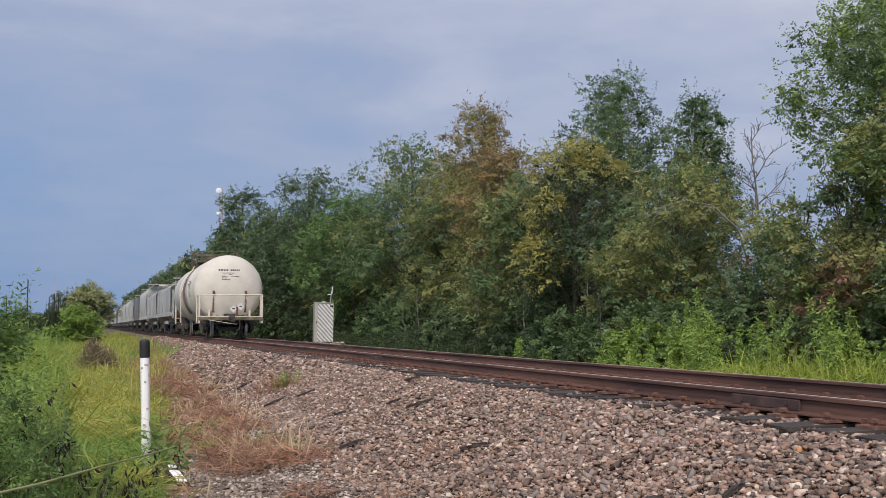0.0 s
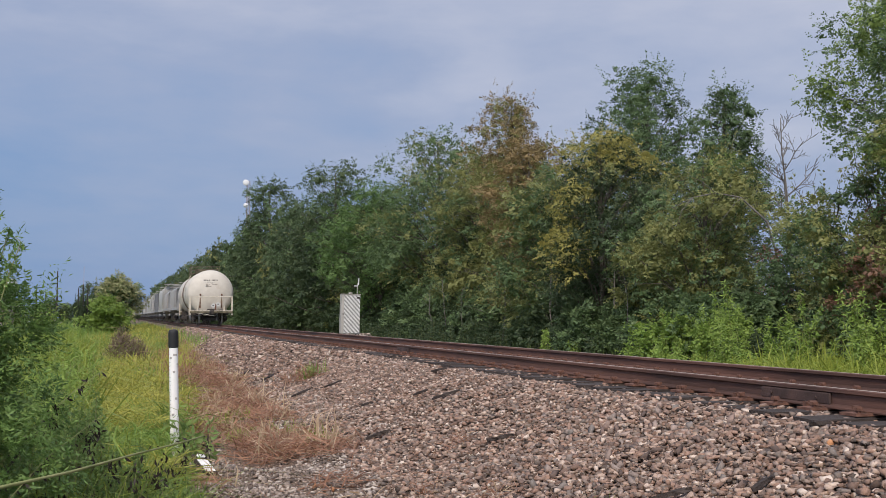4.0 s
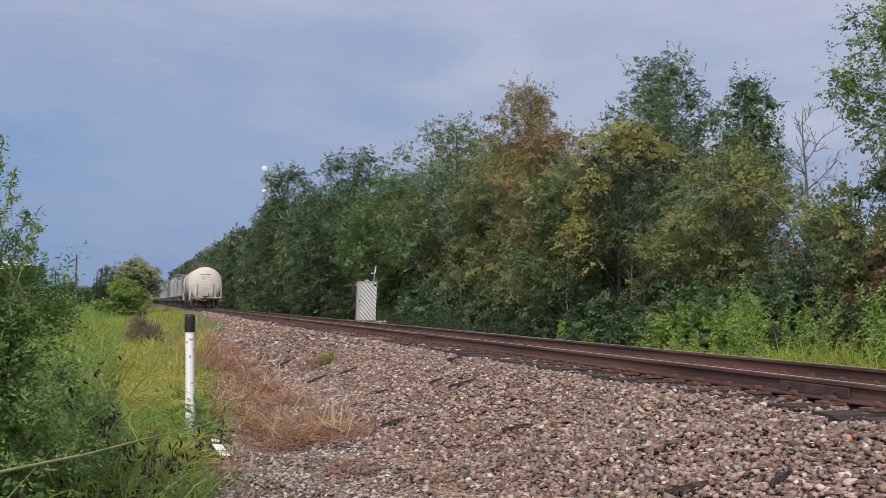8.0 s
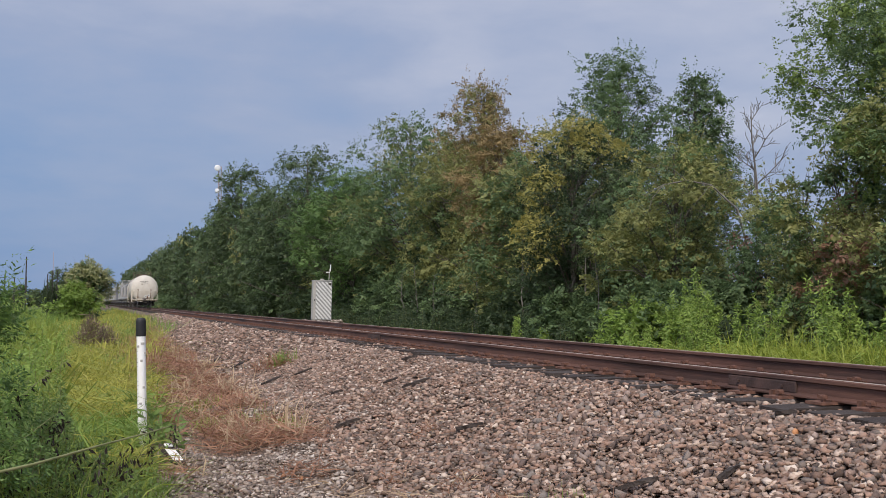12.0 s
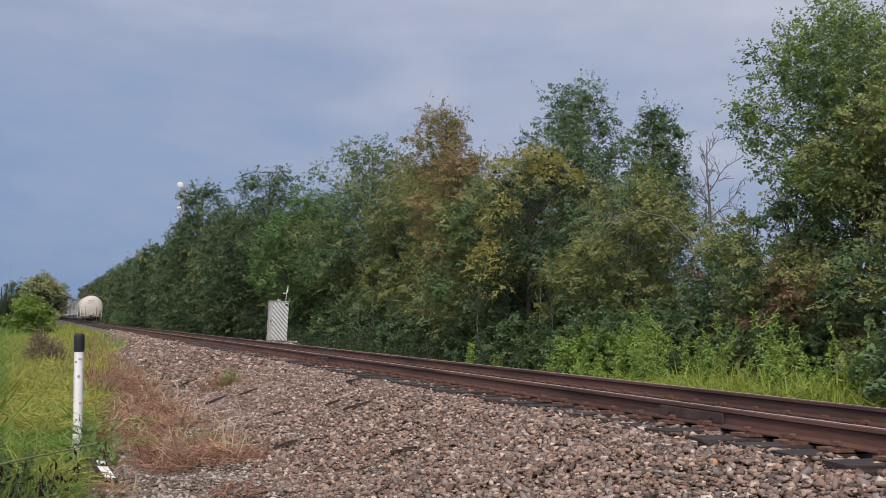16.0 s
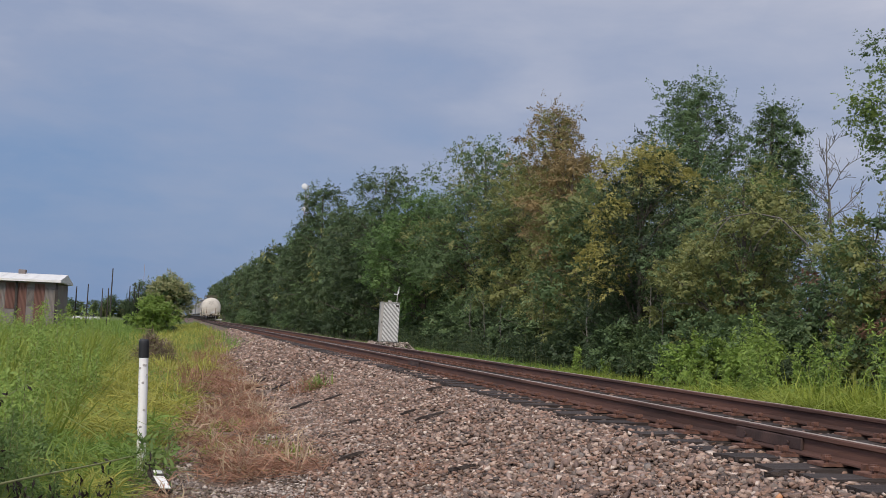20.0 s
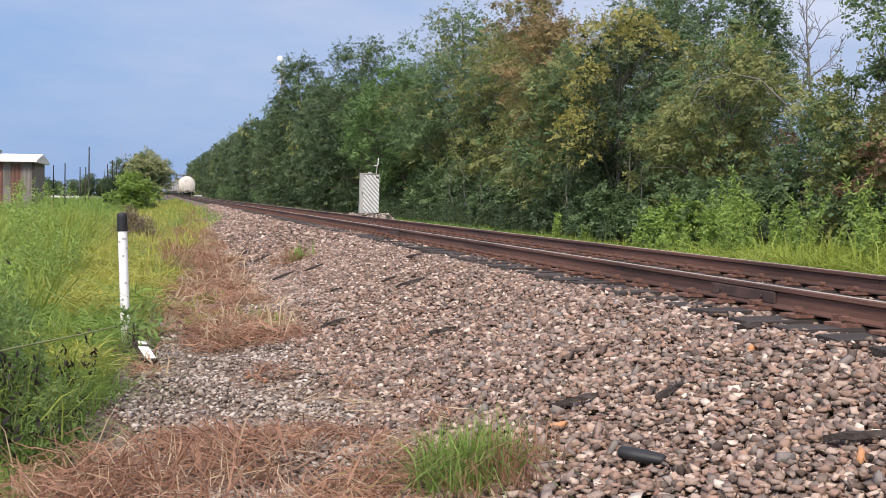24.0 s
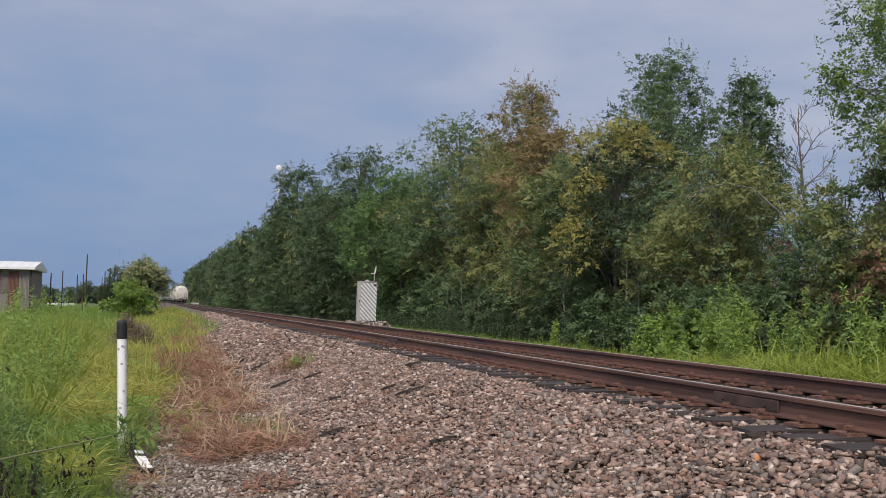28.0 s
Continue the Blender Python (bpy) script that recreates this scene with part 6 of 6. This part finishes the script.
def signal_cabinet():
    c = tagged(new("signal_cabinet"), "tall signal cabinet with diagonal grey and white stripes", "cabinet")
    W, D, H = 0.95, 0.75, 1.98
    part("body", boxed(-W / 2, W / 2, 0, D, 0, H, bevel=0.012), CAB_SIDE, c)
    bm = boxed(-W / 2 - 0.012, W / 2 + 0.012, -0.04, D + 0.03, H, H + 0.035, bevel=0.01)
    part("roof", bm, CAB_SIDE, c)
    door = part("door", boxed(-W / 2 + 0.13, W / 2 - 0.02, -0.03, -0.002, 0.04, H - 0.04), CAB_GREY, c, "door with diagonal stripes")
    x0, x1, z0, z1 = -W / 2 + 0.13, W / 2 - 0.02, 0.04, H - 0.04
    for k in range(16):
        # a sloping white band, cut to the door
        c0 = z0 - 0.86 + k * 0.215
        poly = []
        for x, z in ((x0, c0 + 0.86), (x1, c0), (x1, c0 + 0.108), (x0, c0 + 0.968)):
            poly.append((x, z))

        def clip(pts, keep, cut):
            out = []
            for a, b in zip(pts, pts[1:] + pts[:1]):
                if keep(a):
                    out.append(a)
                if keep(a) != keep(b):
                    f = (cut - a[1]) / (b[1] - a[1])
                    out.append((a[0] + f * (b[0] - a[0]), cut))
            return out

        poly = clip(poly, lambda q: q[1] >= z0, z0)
        poly = clip(poly, lambda q: q[1] <= z1, z1) if poly else poly
        if len(poly) < 3:
            continue
        bm = bmesh.new()
        f = bm.faces.new([bm.verts.new((x, -0.034, z)) for x, z in poly])
        r = bmesh.ops.extrude_face_region(bm, geom=[f])
        bmesh.ops.translate(bm, verts=[g for g in r["geom"] if isinstance(g, bmesh.types.BMVert)], vec=(0, 0.005, 0))
        bmesh.ops.recalc_face_normals(bm, faces=bm.faces)
        part("stripe", bm, CAB_WHITE, door)
    part("handle", boxed(-W / 2 + 0.06, -W / 2 + 0.1, -0.03, 0.0, 0.95, 1.05, bevel=0.005), IRON, c)
    part("frame_strip", boxed(-W / 2 - 0.01, -W / 2 + 0.12, -0.012, 0.0, 0.02, H - 0.02), CAB_SIDE, c)
    part("vent", boxed(0.28, 0.44, -0.045, -0.03, H - 0.2, H - 0.1), IRON, c)
    mast = part("antenna_mast", rodded((0.34, 0.3, H), (0.36, 0.3, H + 0.62), 0.02), CAB_SIDE, c)
    part("antenna", rodded((0.40, 0.28, H + 0.5), (0.41, 0.28, H + 0.85), 0.026), CAB_WHITE, mast)
    part("antenna_arm", boxed(0.18, 0.38, 0.28, 0.31, H + 0.43, H + 0.48), CAB_WHITE, mast)
    part("roof_vent", rodded((0, 0.3, H + 0.05), (0, 0.3, H + 0.12), 0.1), CAB_SIDE, c)
    part("plinth", boxed(-W / 2 + 0.02, W / 2 - 0.02, 0.02, D - 0.02, -0.6, 0.0, bevel=0.02), IRON, c)
    c.matrix_basis = pose(5.26, 54.7, -0.31, 0, 1.2, -4)
    return c


signal_cabinet()


def stones_np(rng, pts, size, lift=0.25, flat=0.72):
    """Angular crushed stones: blocks with pulled-in, uneven corners."""
    iv = np.array([(-1, -1, -1), (1, -1, -1), (1, 1, -1), (-1, 1, -1), (-1, -1, 1), (1, -1, 1), (1, 1, 1), (-1, 1, 1)], float) * 0.72
    fi = np.array([(0, 3, 2, 1), (4, 5, 6, 7), (0, 1, 5, 4), (1, 2, 6, 5), (2, 3, 7, 6), (3, 0, 4, 7)])
    n = len(pts)
    v = iv[None] * rng.uniform(0.4, 1.2, (n, 8, 3)) * (size * 0.5 * rng.uniform(0.5, 1.5, n))[:, None, None] * np.stack([rng.uniform(0.85, 1.6, n), rng.uniform(0.65, 1.15, n), rng.uniform(0.45, 0.95, n)], -1)[:, None]
    # most lie on their flat sides
    q = unit(np.column_stack([rng.normal(0, 1, n), rng.normal(0, 0.32, (n, 2)), rng.normal(0, 1, n)]))
    w, x, y, z = q.T
    R = np.stack([1 - 2 * (y * y + z * z), 2 * (x * y - z * w), 2 * (x * z + y * w), 2 * (x * y + z * w), 1 - 2 * (x * x + z * z), 2 * (y * z - x * w), 2 * (x * z - y * w), 2 * (y * z + x * w), 1 - 2 * (x * x + y * y)], -1).reshape(n, 3, 3)
    v = np.einsum("nij,nkj->nki", R, v)
    v[:, :, 2] *= flat
    base = np.column_stack([pts, ground_z(pts[:, 0], pts[:, 1]) + size * lift * rng.uniform(-0.9, 1.0, n)])
    v = v + base[:, None]
    f = fi[None] + (np.arange(n) * 8)[:, None, None]
    return v.reshape(-1, 3), f.reshape(-1, 4)


def stone_field(name, pts, size, material, lift=0.3):
    rng = np.random.default_rng(len(pts) + 3)
    ob = hang(name, mesh_np(name, *stones_np(rng, pts, size, lift)), material, bed)
    return tagged(ob, kind="stuff")


rs = np.random.default_rng(21)
p = scatter(rs, -3.7, -1.34, 2.6, 9.5, 30000)
stone_field("near_ballast", p, np.full(len(p), 0.053), STONE, 0.55)
p = scatter(rs, -3.7, -1.34, -12, 2.6, 9000)
stone_field("rear_ballast", p, np.full(len(p), 0.08), STONE, 0.6)
p = scatter(rs, -3.75, -1.34, 9.5, 20, 30000)
stone_field("middle_ballast", p, np.full(len(p), 0.054), STONE, 0.5)
p = scatter(rs, -3.8, -1.34, 20, 80, 17000, 1.4)
stone_field("far_ballast", p, np.interp(p[:, 1], [20, 80], [0.07, 0.17]), STONE, 0.3)
p = scatter(rs, -1.2, 3.6, -8, 45, 13000, 1.1)
stone_field("inner_ballast", p, np.full(len(p), 0.065), STONE, 0.1)
p = scatter(rs, -1.5, -0.88, 3.0, 30, 5200, 1.1)
p = p[np.abs((p[:, 1] - Y0) % TIE_STEP - 0.0) > 0.1]
stone_field("crib_ballast", p, np.full(len(p), 0.055), STONE, 0.45)
p = patchy(scatter(rs, -5.4, -3.4, 4.2, 15, 13000), 0.9, -0.38, 5.5)
p = p[p[:, 0] > -5.25 + 0.15 * np.sin(p[:, 1] * 2)]
stone_field("spread_stones", p, np.full(len(p), 0.042), STONE_PALE, 0.3)
p = scatter(rs, -5.5, -3.4, 4.2, 13, 11000)
stone_field("fine_gravel", p, np.full(len(p), 0.022), STONE, 0.2)
p = patchy(scatter(rs, -4.2, -2.9, 5, 22, 5200), 0.7, 0.0, 1.5)
stone_field("pale_stones", p, np.full(len(p), 0.056), STONE_PALE, 0.45)
p = scatter(rs, 4.2, 6.8, 53.4, 56.6, 900)
v, f = stones_np(rs, p, np.full(900, 0.12), 0.4)
v[:, 2] += 0.9 * np.clip(1.6 - np.hypot((v[:, 0] - 5.3) / 1.0, (v[:, 1] - 54.9) / 1.0), 0, 0.6)
tagged(hang("gravel_pad", mesh_np("gravel_pad", v, f), STONE_PALE, None), "heaped gravel pad under a signal cabinet", "gravel", kind="stuff")

# single stones that can be picked out, on the slope and by the weeds
SINGLE = [mesh_np("stone", *stones_np(np.random.default_rng(90 + k), np.array([[0.0, 300.0]]), np.array([0.066]), 0.0)) for k in range(8)]
for me in SINGLE:
    co3 = np.zeros(len(me.vertices) * 3, np.float32)
    me.vertices.foreach_get("co", co3)
    co3 = co3.reshape(-1, 3)
    co3 -= co3.mean(0)
    me.vertices.foreach_set("co", co3.ravel())
STONE_ONE = surface("single_stone", [(0.06, 0.045, 0.04), (0.16, 0.11, 0.09), (0.26, 0.18, 0.145), (0.17, 0.15, 0.135), (0.34, 0.25, 0.21)], 9, 0.85, 0.35, 60, own=0.8)
for k, (x, y) in enumerate(scatter(rs, -3.4, -1.5, 3.2, 8.5, 280)):
    hang("stone", SINGLE[k % 8], STONE_ONE, bed, at=pose(x, y, float(ground_z(x, y)) + 0.035, rs.uniform(0, 360), rs.uniform(0, 360), 0))
for k, (x, y) in enumerate(((-4.27, 9.31), (-4.5, 6.24), (-4.15, 9.1), (-2.87, 5.64), (-1.7, 5.64), (-2.23, 3.87))):
    ob = hang("stone", SINGLE[k % 8].copy(), None, bed, "orange-brown stone", at=pose(x, y, float(ground_z(x, y)) + 0.03, 30 * k, 50 * k, 0))
    ob.data.materials.clear()
    ob.data.materials.append(BRICK_ORANGE)


def timber_scrap(x, y, length, turn, w=0.05, tall=0.03, label="dark rotten tie splinter lying on the ballast"):
    rng = random.Random(int(x * 71 + y * 37))
    bm = boxed(-length / 2, length / 2, -w / 2, w / 2, 0, tall)
    bmesh.ops.subdivide_edges(bm, edges=[e for e in bm.edges if abs(e.verts[0].co.x - e.verts[1].co.x) > length * 0.5], cuts=5)
    for v in bm.verts:
        k = 1 - 0.7 * abs(v.co.x) / (length / 2) * rng.uniform(0.3, 1)
        v.co.y = v.co.y * k + rng.uniform(-0.2, 0.2) * w
        v.co.z = v.co.z * (0.5 + 0.5 * k) + rng.uniform(-0.1, 0.25) * tall
    a = radians(turn)
    z0, z1 = (float(ground_z(x + s * math.cos(a) * length / 2, y + s * math.sin(a) * length / 2)) for s in (-1, 1))
    tilt = math.degrees(math.atan2(z1 - z0, length))
    ob = part("timber_splinter", bm, OLD_WOOD, at=pose(x, y, (z0 + z1) / 2 + 0.045) @ pose(0, 0, 0, 0, 0, turn) @ pose(0, 0, 0, 0, -tilt, 0))
    return tagged(ob, label, "wood scrap", group="wood scraps on the ballast")


for x, y, l, t, w in ((-2.64, 9.09, 0.26, -40, 0.04), (-2.7, 5.85, 0.3, -33, 0.04), (-2.2, 12.3, 0.36, 5, 0.035), (-2.25, 13.26, 0.2, -5, 0.03), (-2.8, 13.9, 0.16, -20, 0.03), (-3.08, 17.56, 0.4, 24, 0.04), (-2.64, 17.16, 0.3, 0, 0.04), (-3.22, 11.42, 0.28, -14, 0.035), (-1.64, 14.55, 0.22, -20, 0.03),
                    (-2.33, 5.4, 0.2, 20, 0.03), (-2.14, 4.04, 0.26, -45, 0.03), (-1.5, 6.03, 0.14, -15, 0.05), (-3.0, 22, 0.7, 55, 0.05), (-3.25, 24.6, 0.8, 66, 0.05), (-3.7, 11.9, 0.2, 15, 0.05)):
    timber_scrap(x, y, l, t, w)
bm = lathe([(-0.11, 0.028), (-0.1, 0.036), (-0.03, 0.04), (0.05, 0.038), (0.1, 0.034), (0.112, 0.026)], 14, "x")
for v in bm.verts:
    v.co.z *= 0.8
tagged(part("rubber_piece", bm, BLACK_PLASTIC, at=pose(-2.82, 4.68, float(ground_z(-2.82, 4.68)) + 0.055, 0, 4, -42), smooth=True), "short black rubber hose piece on the ballast", "debris")


def fallen_stalk(pts, r, label):
    s = tagged(new("fallen_stalk"), label, "stalk")
    hang("stem", mesh_np("stem", *tube_np(pts, np.linspace(r, r * 0.35, len(pts)), 7)), STALK, s, smooth=True)
    rng = np.random.default_rng(int(r * 9000))
    pts = np.array(pts)
    f = rng.uniform(0, len(pts) - 1.01, 26)
    i = f.astype(int)
    c = pts[i] + (pts[i + 1] - pts[i]) * (f - i)[:, None]
    o = unit(rng.normal(0, 1, (26, 3)) * [1, 1, 0.3] - [0, 0, 0.8])
    hang("withered_leaves", mesh_np("withered_leaves", *leaves_np(rng, c, o, 0.05, 0.3, 0.9)), WILTED, s)
    return s


fallen_stalk([(-6.75, 4.75, -0.95), (-6.66, 4.95, -0.45), (-6.5, 5.3, -0.28), (-6.15, 6.0, -0.3), (-5.8, 6.8, -0.31), (-5.5, 7.6, -0.34), (-5.3, 8.2, -0.36)], 0.012, "long bent green weed stalk leaning over the weeds")
fallen_stalk([(-6.7, 6.6, -0.5), (-6.45, 7.2, -0.2), (-6.2, 7.8, 0.02), (-6.0, 8.3, 0.15)], 0.0045, "thin bare weed stalk")
fallen_stalk([(-6.6, 6.0, -0.6), (-6.3, 6.5, -0.28), (-6.0, 7.0, -0.08)], 0.004, "thin pale weed stalk")
for k, (x, y, z) in enumerate(((-6.05, 7.0, -0.2), (-6.09, 7.05, -0.27), (-5.8, 6.6, -0.42), (-5.6, 7.6, -0.5), (-5.68, 6.7, -0.45), (-5.2, 9.2, -0.55), (-6.3, 6.9, -0.1), (-5.95, 7.3, -0.48), (-5.45, 8.1, -0.52))):
    rng = np.random.default_rng(300 + k)
    c = np.array([x, y, z]) + rng.normal(0, 0.022, (26, 3)) * [1, 1, 2.4]
    w = tagged(new("withered_leaf_cluster"), "dark withered leaves hanging on a weed", "withered leaves")
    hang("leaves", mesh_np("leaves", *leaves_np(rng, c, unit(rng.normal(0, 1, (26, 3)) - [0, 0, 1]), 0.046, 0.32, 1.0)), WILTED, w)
    hang("stem", mesh_np("stem", *tube_np([(x - 0.16, y + 0.1, float(ground_z(x - 0.16, y + 0.1))), (x - 0.1, y + 0.06, z - 0.12), (x - 0.03, y, z + 0.05), (x, y, z)], [0.004, 0.0035, 0.003, 0.002], 4)), STALK, w)


def shed():
    s = tagged(new("farm_shed"), "old farm shed of rusted sheet metal with a white roof", "shed")
    X0, X1, Ya, Yb, H = -34.0, -14.9, 95.0, 104.0, 2.95
    gz = -1.2
    part("wall", boxed(X0, X1, Ya, Yb, gz, H, bevel=0.02), SHEET_GREY, s)
    rng = random.Random(4)
    x = X0
    while x < X1 - 0.4:
        w = min(rng.choice([0.55, 0.8, 0.8, 1.1]), X1 - x)
        z0 = gz if rng.random() < 0.6 else rng.uniform(0.2, 1.0)
        z1 = H - rng.choice([0.15, 0.15, 0.5])
        bm = bmesh.new()
        n = 8
        fold = []
        for k in range(2 * n + 1):
            depth = 0.05 if k % 2 else 0.012
            fold.append([bm.verts.new((x + w * k / (2 * n), Ya - depth, z)) for z in (z0, z1)] + [bm.verts.new((x + w * k / (2 * n), Ya - depth + 0.006, z)) for z in (z0, z1)])
        for a, b in zip(fold, fold[1:]):
            bm.faces.new((a[0], b[0], b[1], a[1]))
            bm.faces.new((a[2], a[3], b[3], b[2]))
            bm.faces.new((a[1], b[1], b[3], a[3]))
            bm.faces.new((a[0], a[2], b[2], b[0]))
        part("wall_sheet", bm, SHEET_RUST if rng.random() < 0.5 else SHEET_GREY, s)
        x += w + 0.02
    for x in (X0, -29, -26, -23.5, -20.5, -18, X1):
        part("post", boxed(x - 0.09, x + 0.09, Ya - 0.16, Ya - 0.06, gz, H), POLE_WOOD, s)
    bm = bmesh.new()
    sec = [(Ya - 0.7, H - 0.02), (Ya - 0.7, H + 0.16), ((Ya + Yb) / 2, H + 0.78), (Yb + 0.7, H + 0.16), (Yb + 0.7, H - 0.02)]
    a = [bm.verts.new((X0 - 0.6, y, z)) for y, z in sec]
    b = [bm.verts.new((X1 + 0.35, y, z)) for y, z in sec]
    for i in range(5):
        bm.faces.new((a[i], a[(i + 1) % 5], b[(i + 1) % 5], b[i]))
    bm.faces.new(a)
    bm.faces.new(b)
    bmesh.ops.recalc_face_normals(bm, faces=bm.faces)
    roof = part("roof", bm, ROOF_WHITE, s, "white painted sheet roof")
    for k in range(24):
        x = X0 - 0.4 + k * 0.84
        bm = bmesh.new()
        rod(bm, (x, Ya - 0.69, H + 0.17), (x, (Ya + Yb) / 2, H + 0.79), 0.015, n=4)
        part("roof_seam", bm, ROOF_WHITE, roof)
    part("ridge_vent", boxed(-18.5, -17.95, 99, 100, H + 0.6, H + 1.08, bevel=0.03), SHEET_GREY, s)
    return s


shed()


def utility_pole(x, y, z, r, arm=False, label="weathered wooden utility pole"):
    p = tagged(new("utility_pole"), label, "pole", group="poles across the field")
    g = float(ground_z(x, y)) - 0.1
    part("pole", rodded((0, 0, 0), (0, 0, z - g), r, r * 0.75, 10), POLE_WOOD, p)
    part("pole_cap", rodded((0, 0, z - g), (0, 0, z - g + 0.05), r * 0.85, r * 0.4, 10), POLE_WOOD, p)
    if arm:
        part("cross_arm", boxed(-0.9, 0.9, -0.06, 0.06, z - g - 0.5, z - g - 0.38), POLE_WOOD, p)
    p.matrix_basis = pose(x, y, g, 0, 0.6, 0)


utility_pole(-13.9, 150, 6.4, 0.1)
for x, y, z in ((-13.84, 100, 2.78), (-12.9, 100, 3.0), (-11.2, 100, 2.72), (-9.4, 110, 3.6), (-9.85, 110, 3.25), (-9.0, 110, 3.5)):
    utility_pole(x, y, z, 0.06, label="thin dark fence pole")
for x, y, z in ((-19, 210, 5.0), (-24, 215, 4.6)):
    utility_pole(x, y, z, 0.12, label="distant wooden power pole")


def radio_tower():
    t = tagged(new("radio_tower"), "lattice radio tower with two round white dishes", "radio tower")
    X, Y, TOP = 44.0, 460.0, 57.0
    for a in range(3):
        ang = a * 2 * math.pi / 3
        part("leg", rodded((1.0 * math.cos(ang), 1.0 * math.sin(ang), -1), (0.75 * math.cos(ang), 0.75 * math.sin(ang), TOP), 0.17, 0.14, 6), TOWER_STEEL, t)
    br = bmesh.new()
    for k in range(40):
        z = k * TOP / 40
        for a in range(3):
            u, w = a * 2 * math.pi / 3, (a + 1) * 2 * math.pi / 3
            r0, r1 = 1.0 - 0.45 * z / TOP, 1.0 - 0.45 * (z + 1.4) / TOP
            rod(br, (r0 * math.cos(u), r0 * math.sin(u), z), (r1 * math.cos(w), r1 * math.sin(w), z + 1.4), 0.06, n=4)
    part("bracing", br, TOWER_STEEL, t)
    for z, r in ((56.3, 1.25), (46.8, 0.95)):
        bm = lathe([(-1.7, 0.1), (-1.62, r * 0.7), (-1.4, r), (-0.9, r), (-0.7, r * 0.5), (-0.5, 0.2)], 28, "y")
        part("dish", bm, DISH, t, "round white microwave dish", at=pose(-1.0, 0, z))
        part("dish_mount", boxed(-1.1, 0.2, -0.7, -0.4, z - 0.2, z + 0.2), TOWER_STEEL, t)
    t.matrix_basis = pose(X, Y, 0)


radio_tower()
m2 = tagged(new("radio_mast"), "thin distant radio mast", "mast")
part("mast", rodded((0, 0, -1), (0, 0, 46), 0.22, 0.16, 6), TOWER_STEEL, m2)
m2.matrix_basis = pose(-34.0, 900, -6)


def crossing_sign():
    s = tagged(new("trackside_sign"), "small white trackside sign box on posts", "sign")
    part("panel", boxed(-0.9, 0.9, -0.1, 0.1, 0.75, 1.05, bevel=0.02), CAB_WHITE, s)
    for x in (-0.6, 0.6):
        part("leg", rodded((x, 0, -0.5), (x, 0, 0.8), 0.07), CAB_SIDE, s)
    s.matrix_basis = pose(3.7, 262, -0.9)


crossing_sign()


def parked_car(x, y, turn):
    c = tagged(new("parked_car"), "white car parked far across the field", "car")
    bm = boxed(-0.9, 0.9, -2.2, 2.2, 0.35, 0.9, bevel=0.12)
    part("body", bm, CAB_WHITE, c)
    bm = bmesh.new()
    lo = [(-0.85, -1.5), (0.85, -1.5), (0.85, 1.0), (-0.85, 1.0)]
    a = [bm.verts.new((px, py, 0.88)) for px, py in lo]
    b = [bm.verts.new((px * 0.8, py * 0.72, 1.45)) for px, py in lo]
    for i in range(4):
        bm.faces.new((a[i], a[(i + 1) % 4], b[(i + 1) % 4], b[i]))
    bm.faces.new(b)
    bm.faces.new(a)
    bmesh.ops.recalc_face_normals(bm, faces=bm.faces)
    part("cabin", bm, BLACK_PLASTIC, c, "dark glazed cabin")
    for wx in (-0.85, 0.85):
        for wy in (-1.35, 1.35):
            part("wheel", rodded((wx - 0.1, wy, 0.33), (wx + 0.1, wy, 0.33), 0.33, n=16), BLACK_PLASTIC, c)
    c.matrix_basis = pose(x, y, float(ground_z(x, y)) + 0.02, 0, 0, turn)


parked_car(-25.5, 190, 80)
parked_car(-20.5, 196, 100)


# ---- what moves: the train draws away along the track ----
def motions():
    times = [(0, 50.91), (1, 57.7), (2.5, 67.5), (4.5, 80.8), (6, 90.9), (8, 104.3), (10, 118.4), (12.5, 136.0), (14.5, 150.3), (17, 167.5), (20, 187.3), (23, 206.4), (25.5, 222.6), (28, 239.0)]
    ts, ys_ = [t for t, _ in times], [y - 1.85 for _, y in times]
    for car, off in TRAIN:
        walk(car, [(t, pose(0, y + off, 0)) for t, y in zip(ts, ys_)])
    steps = [k * 0.1 for k in range(281)]
    along = np.interp(steps, ts, ys_)
    for car, axle, a in AXLES:
        if car is tank:
            walk(axle, [(t, pose(0, a, 0.46, -math.degrees((y - along[0]) / 0.455))) for t, y in zip(steps, along)])


motions()
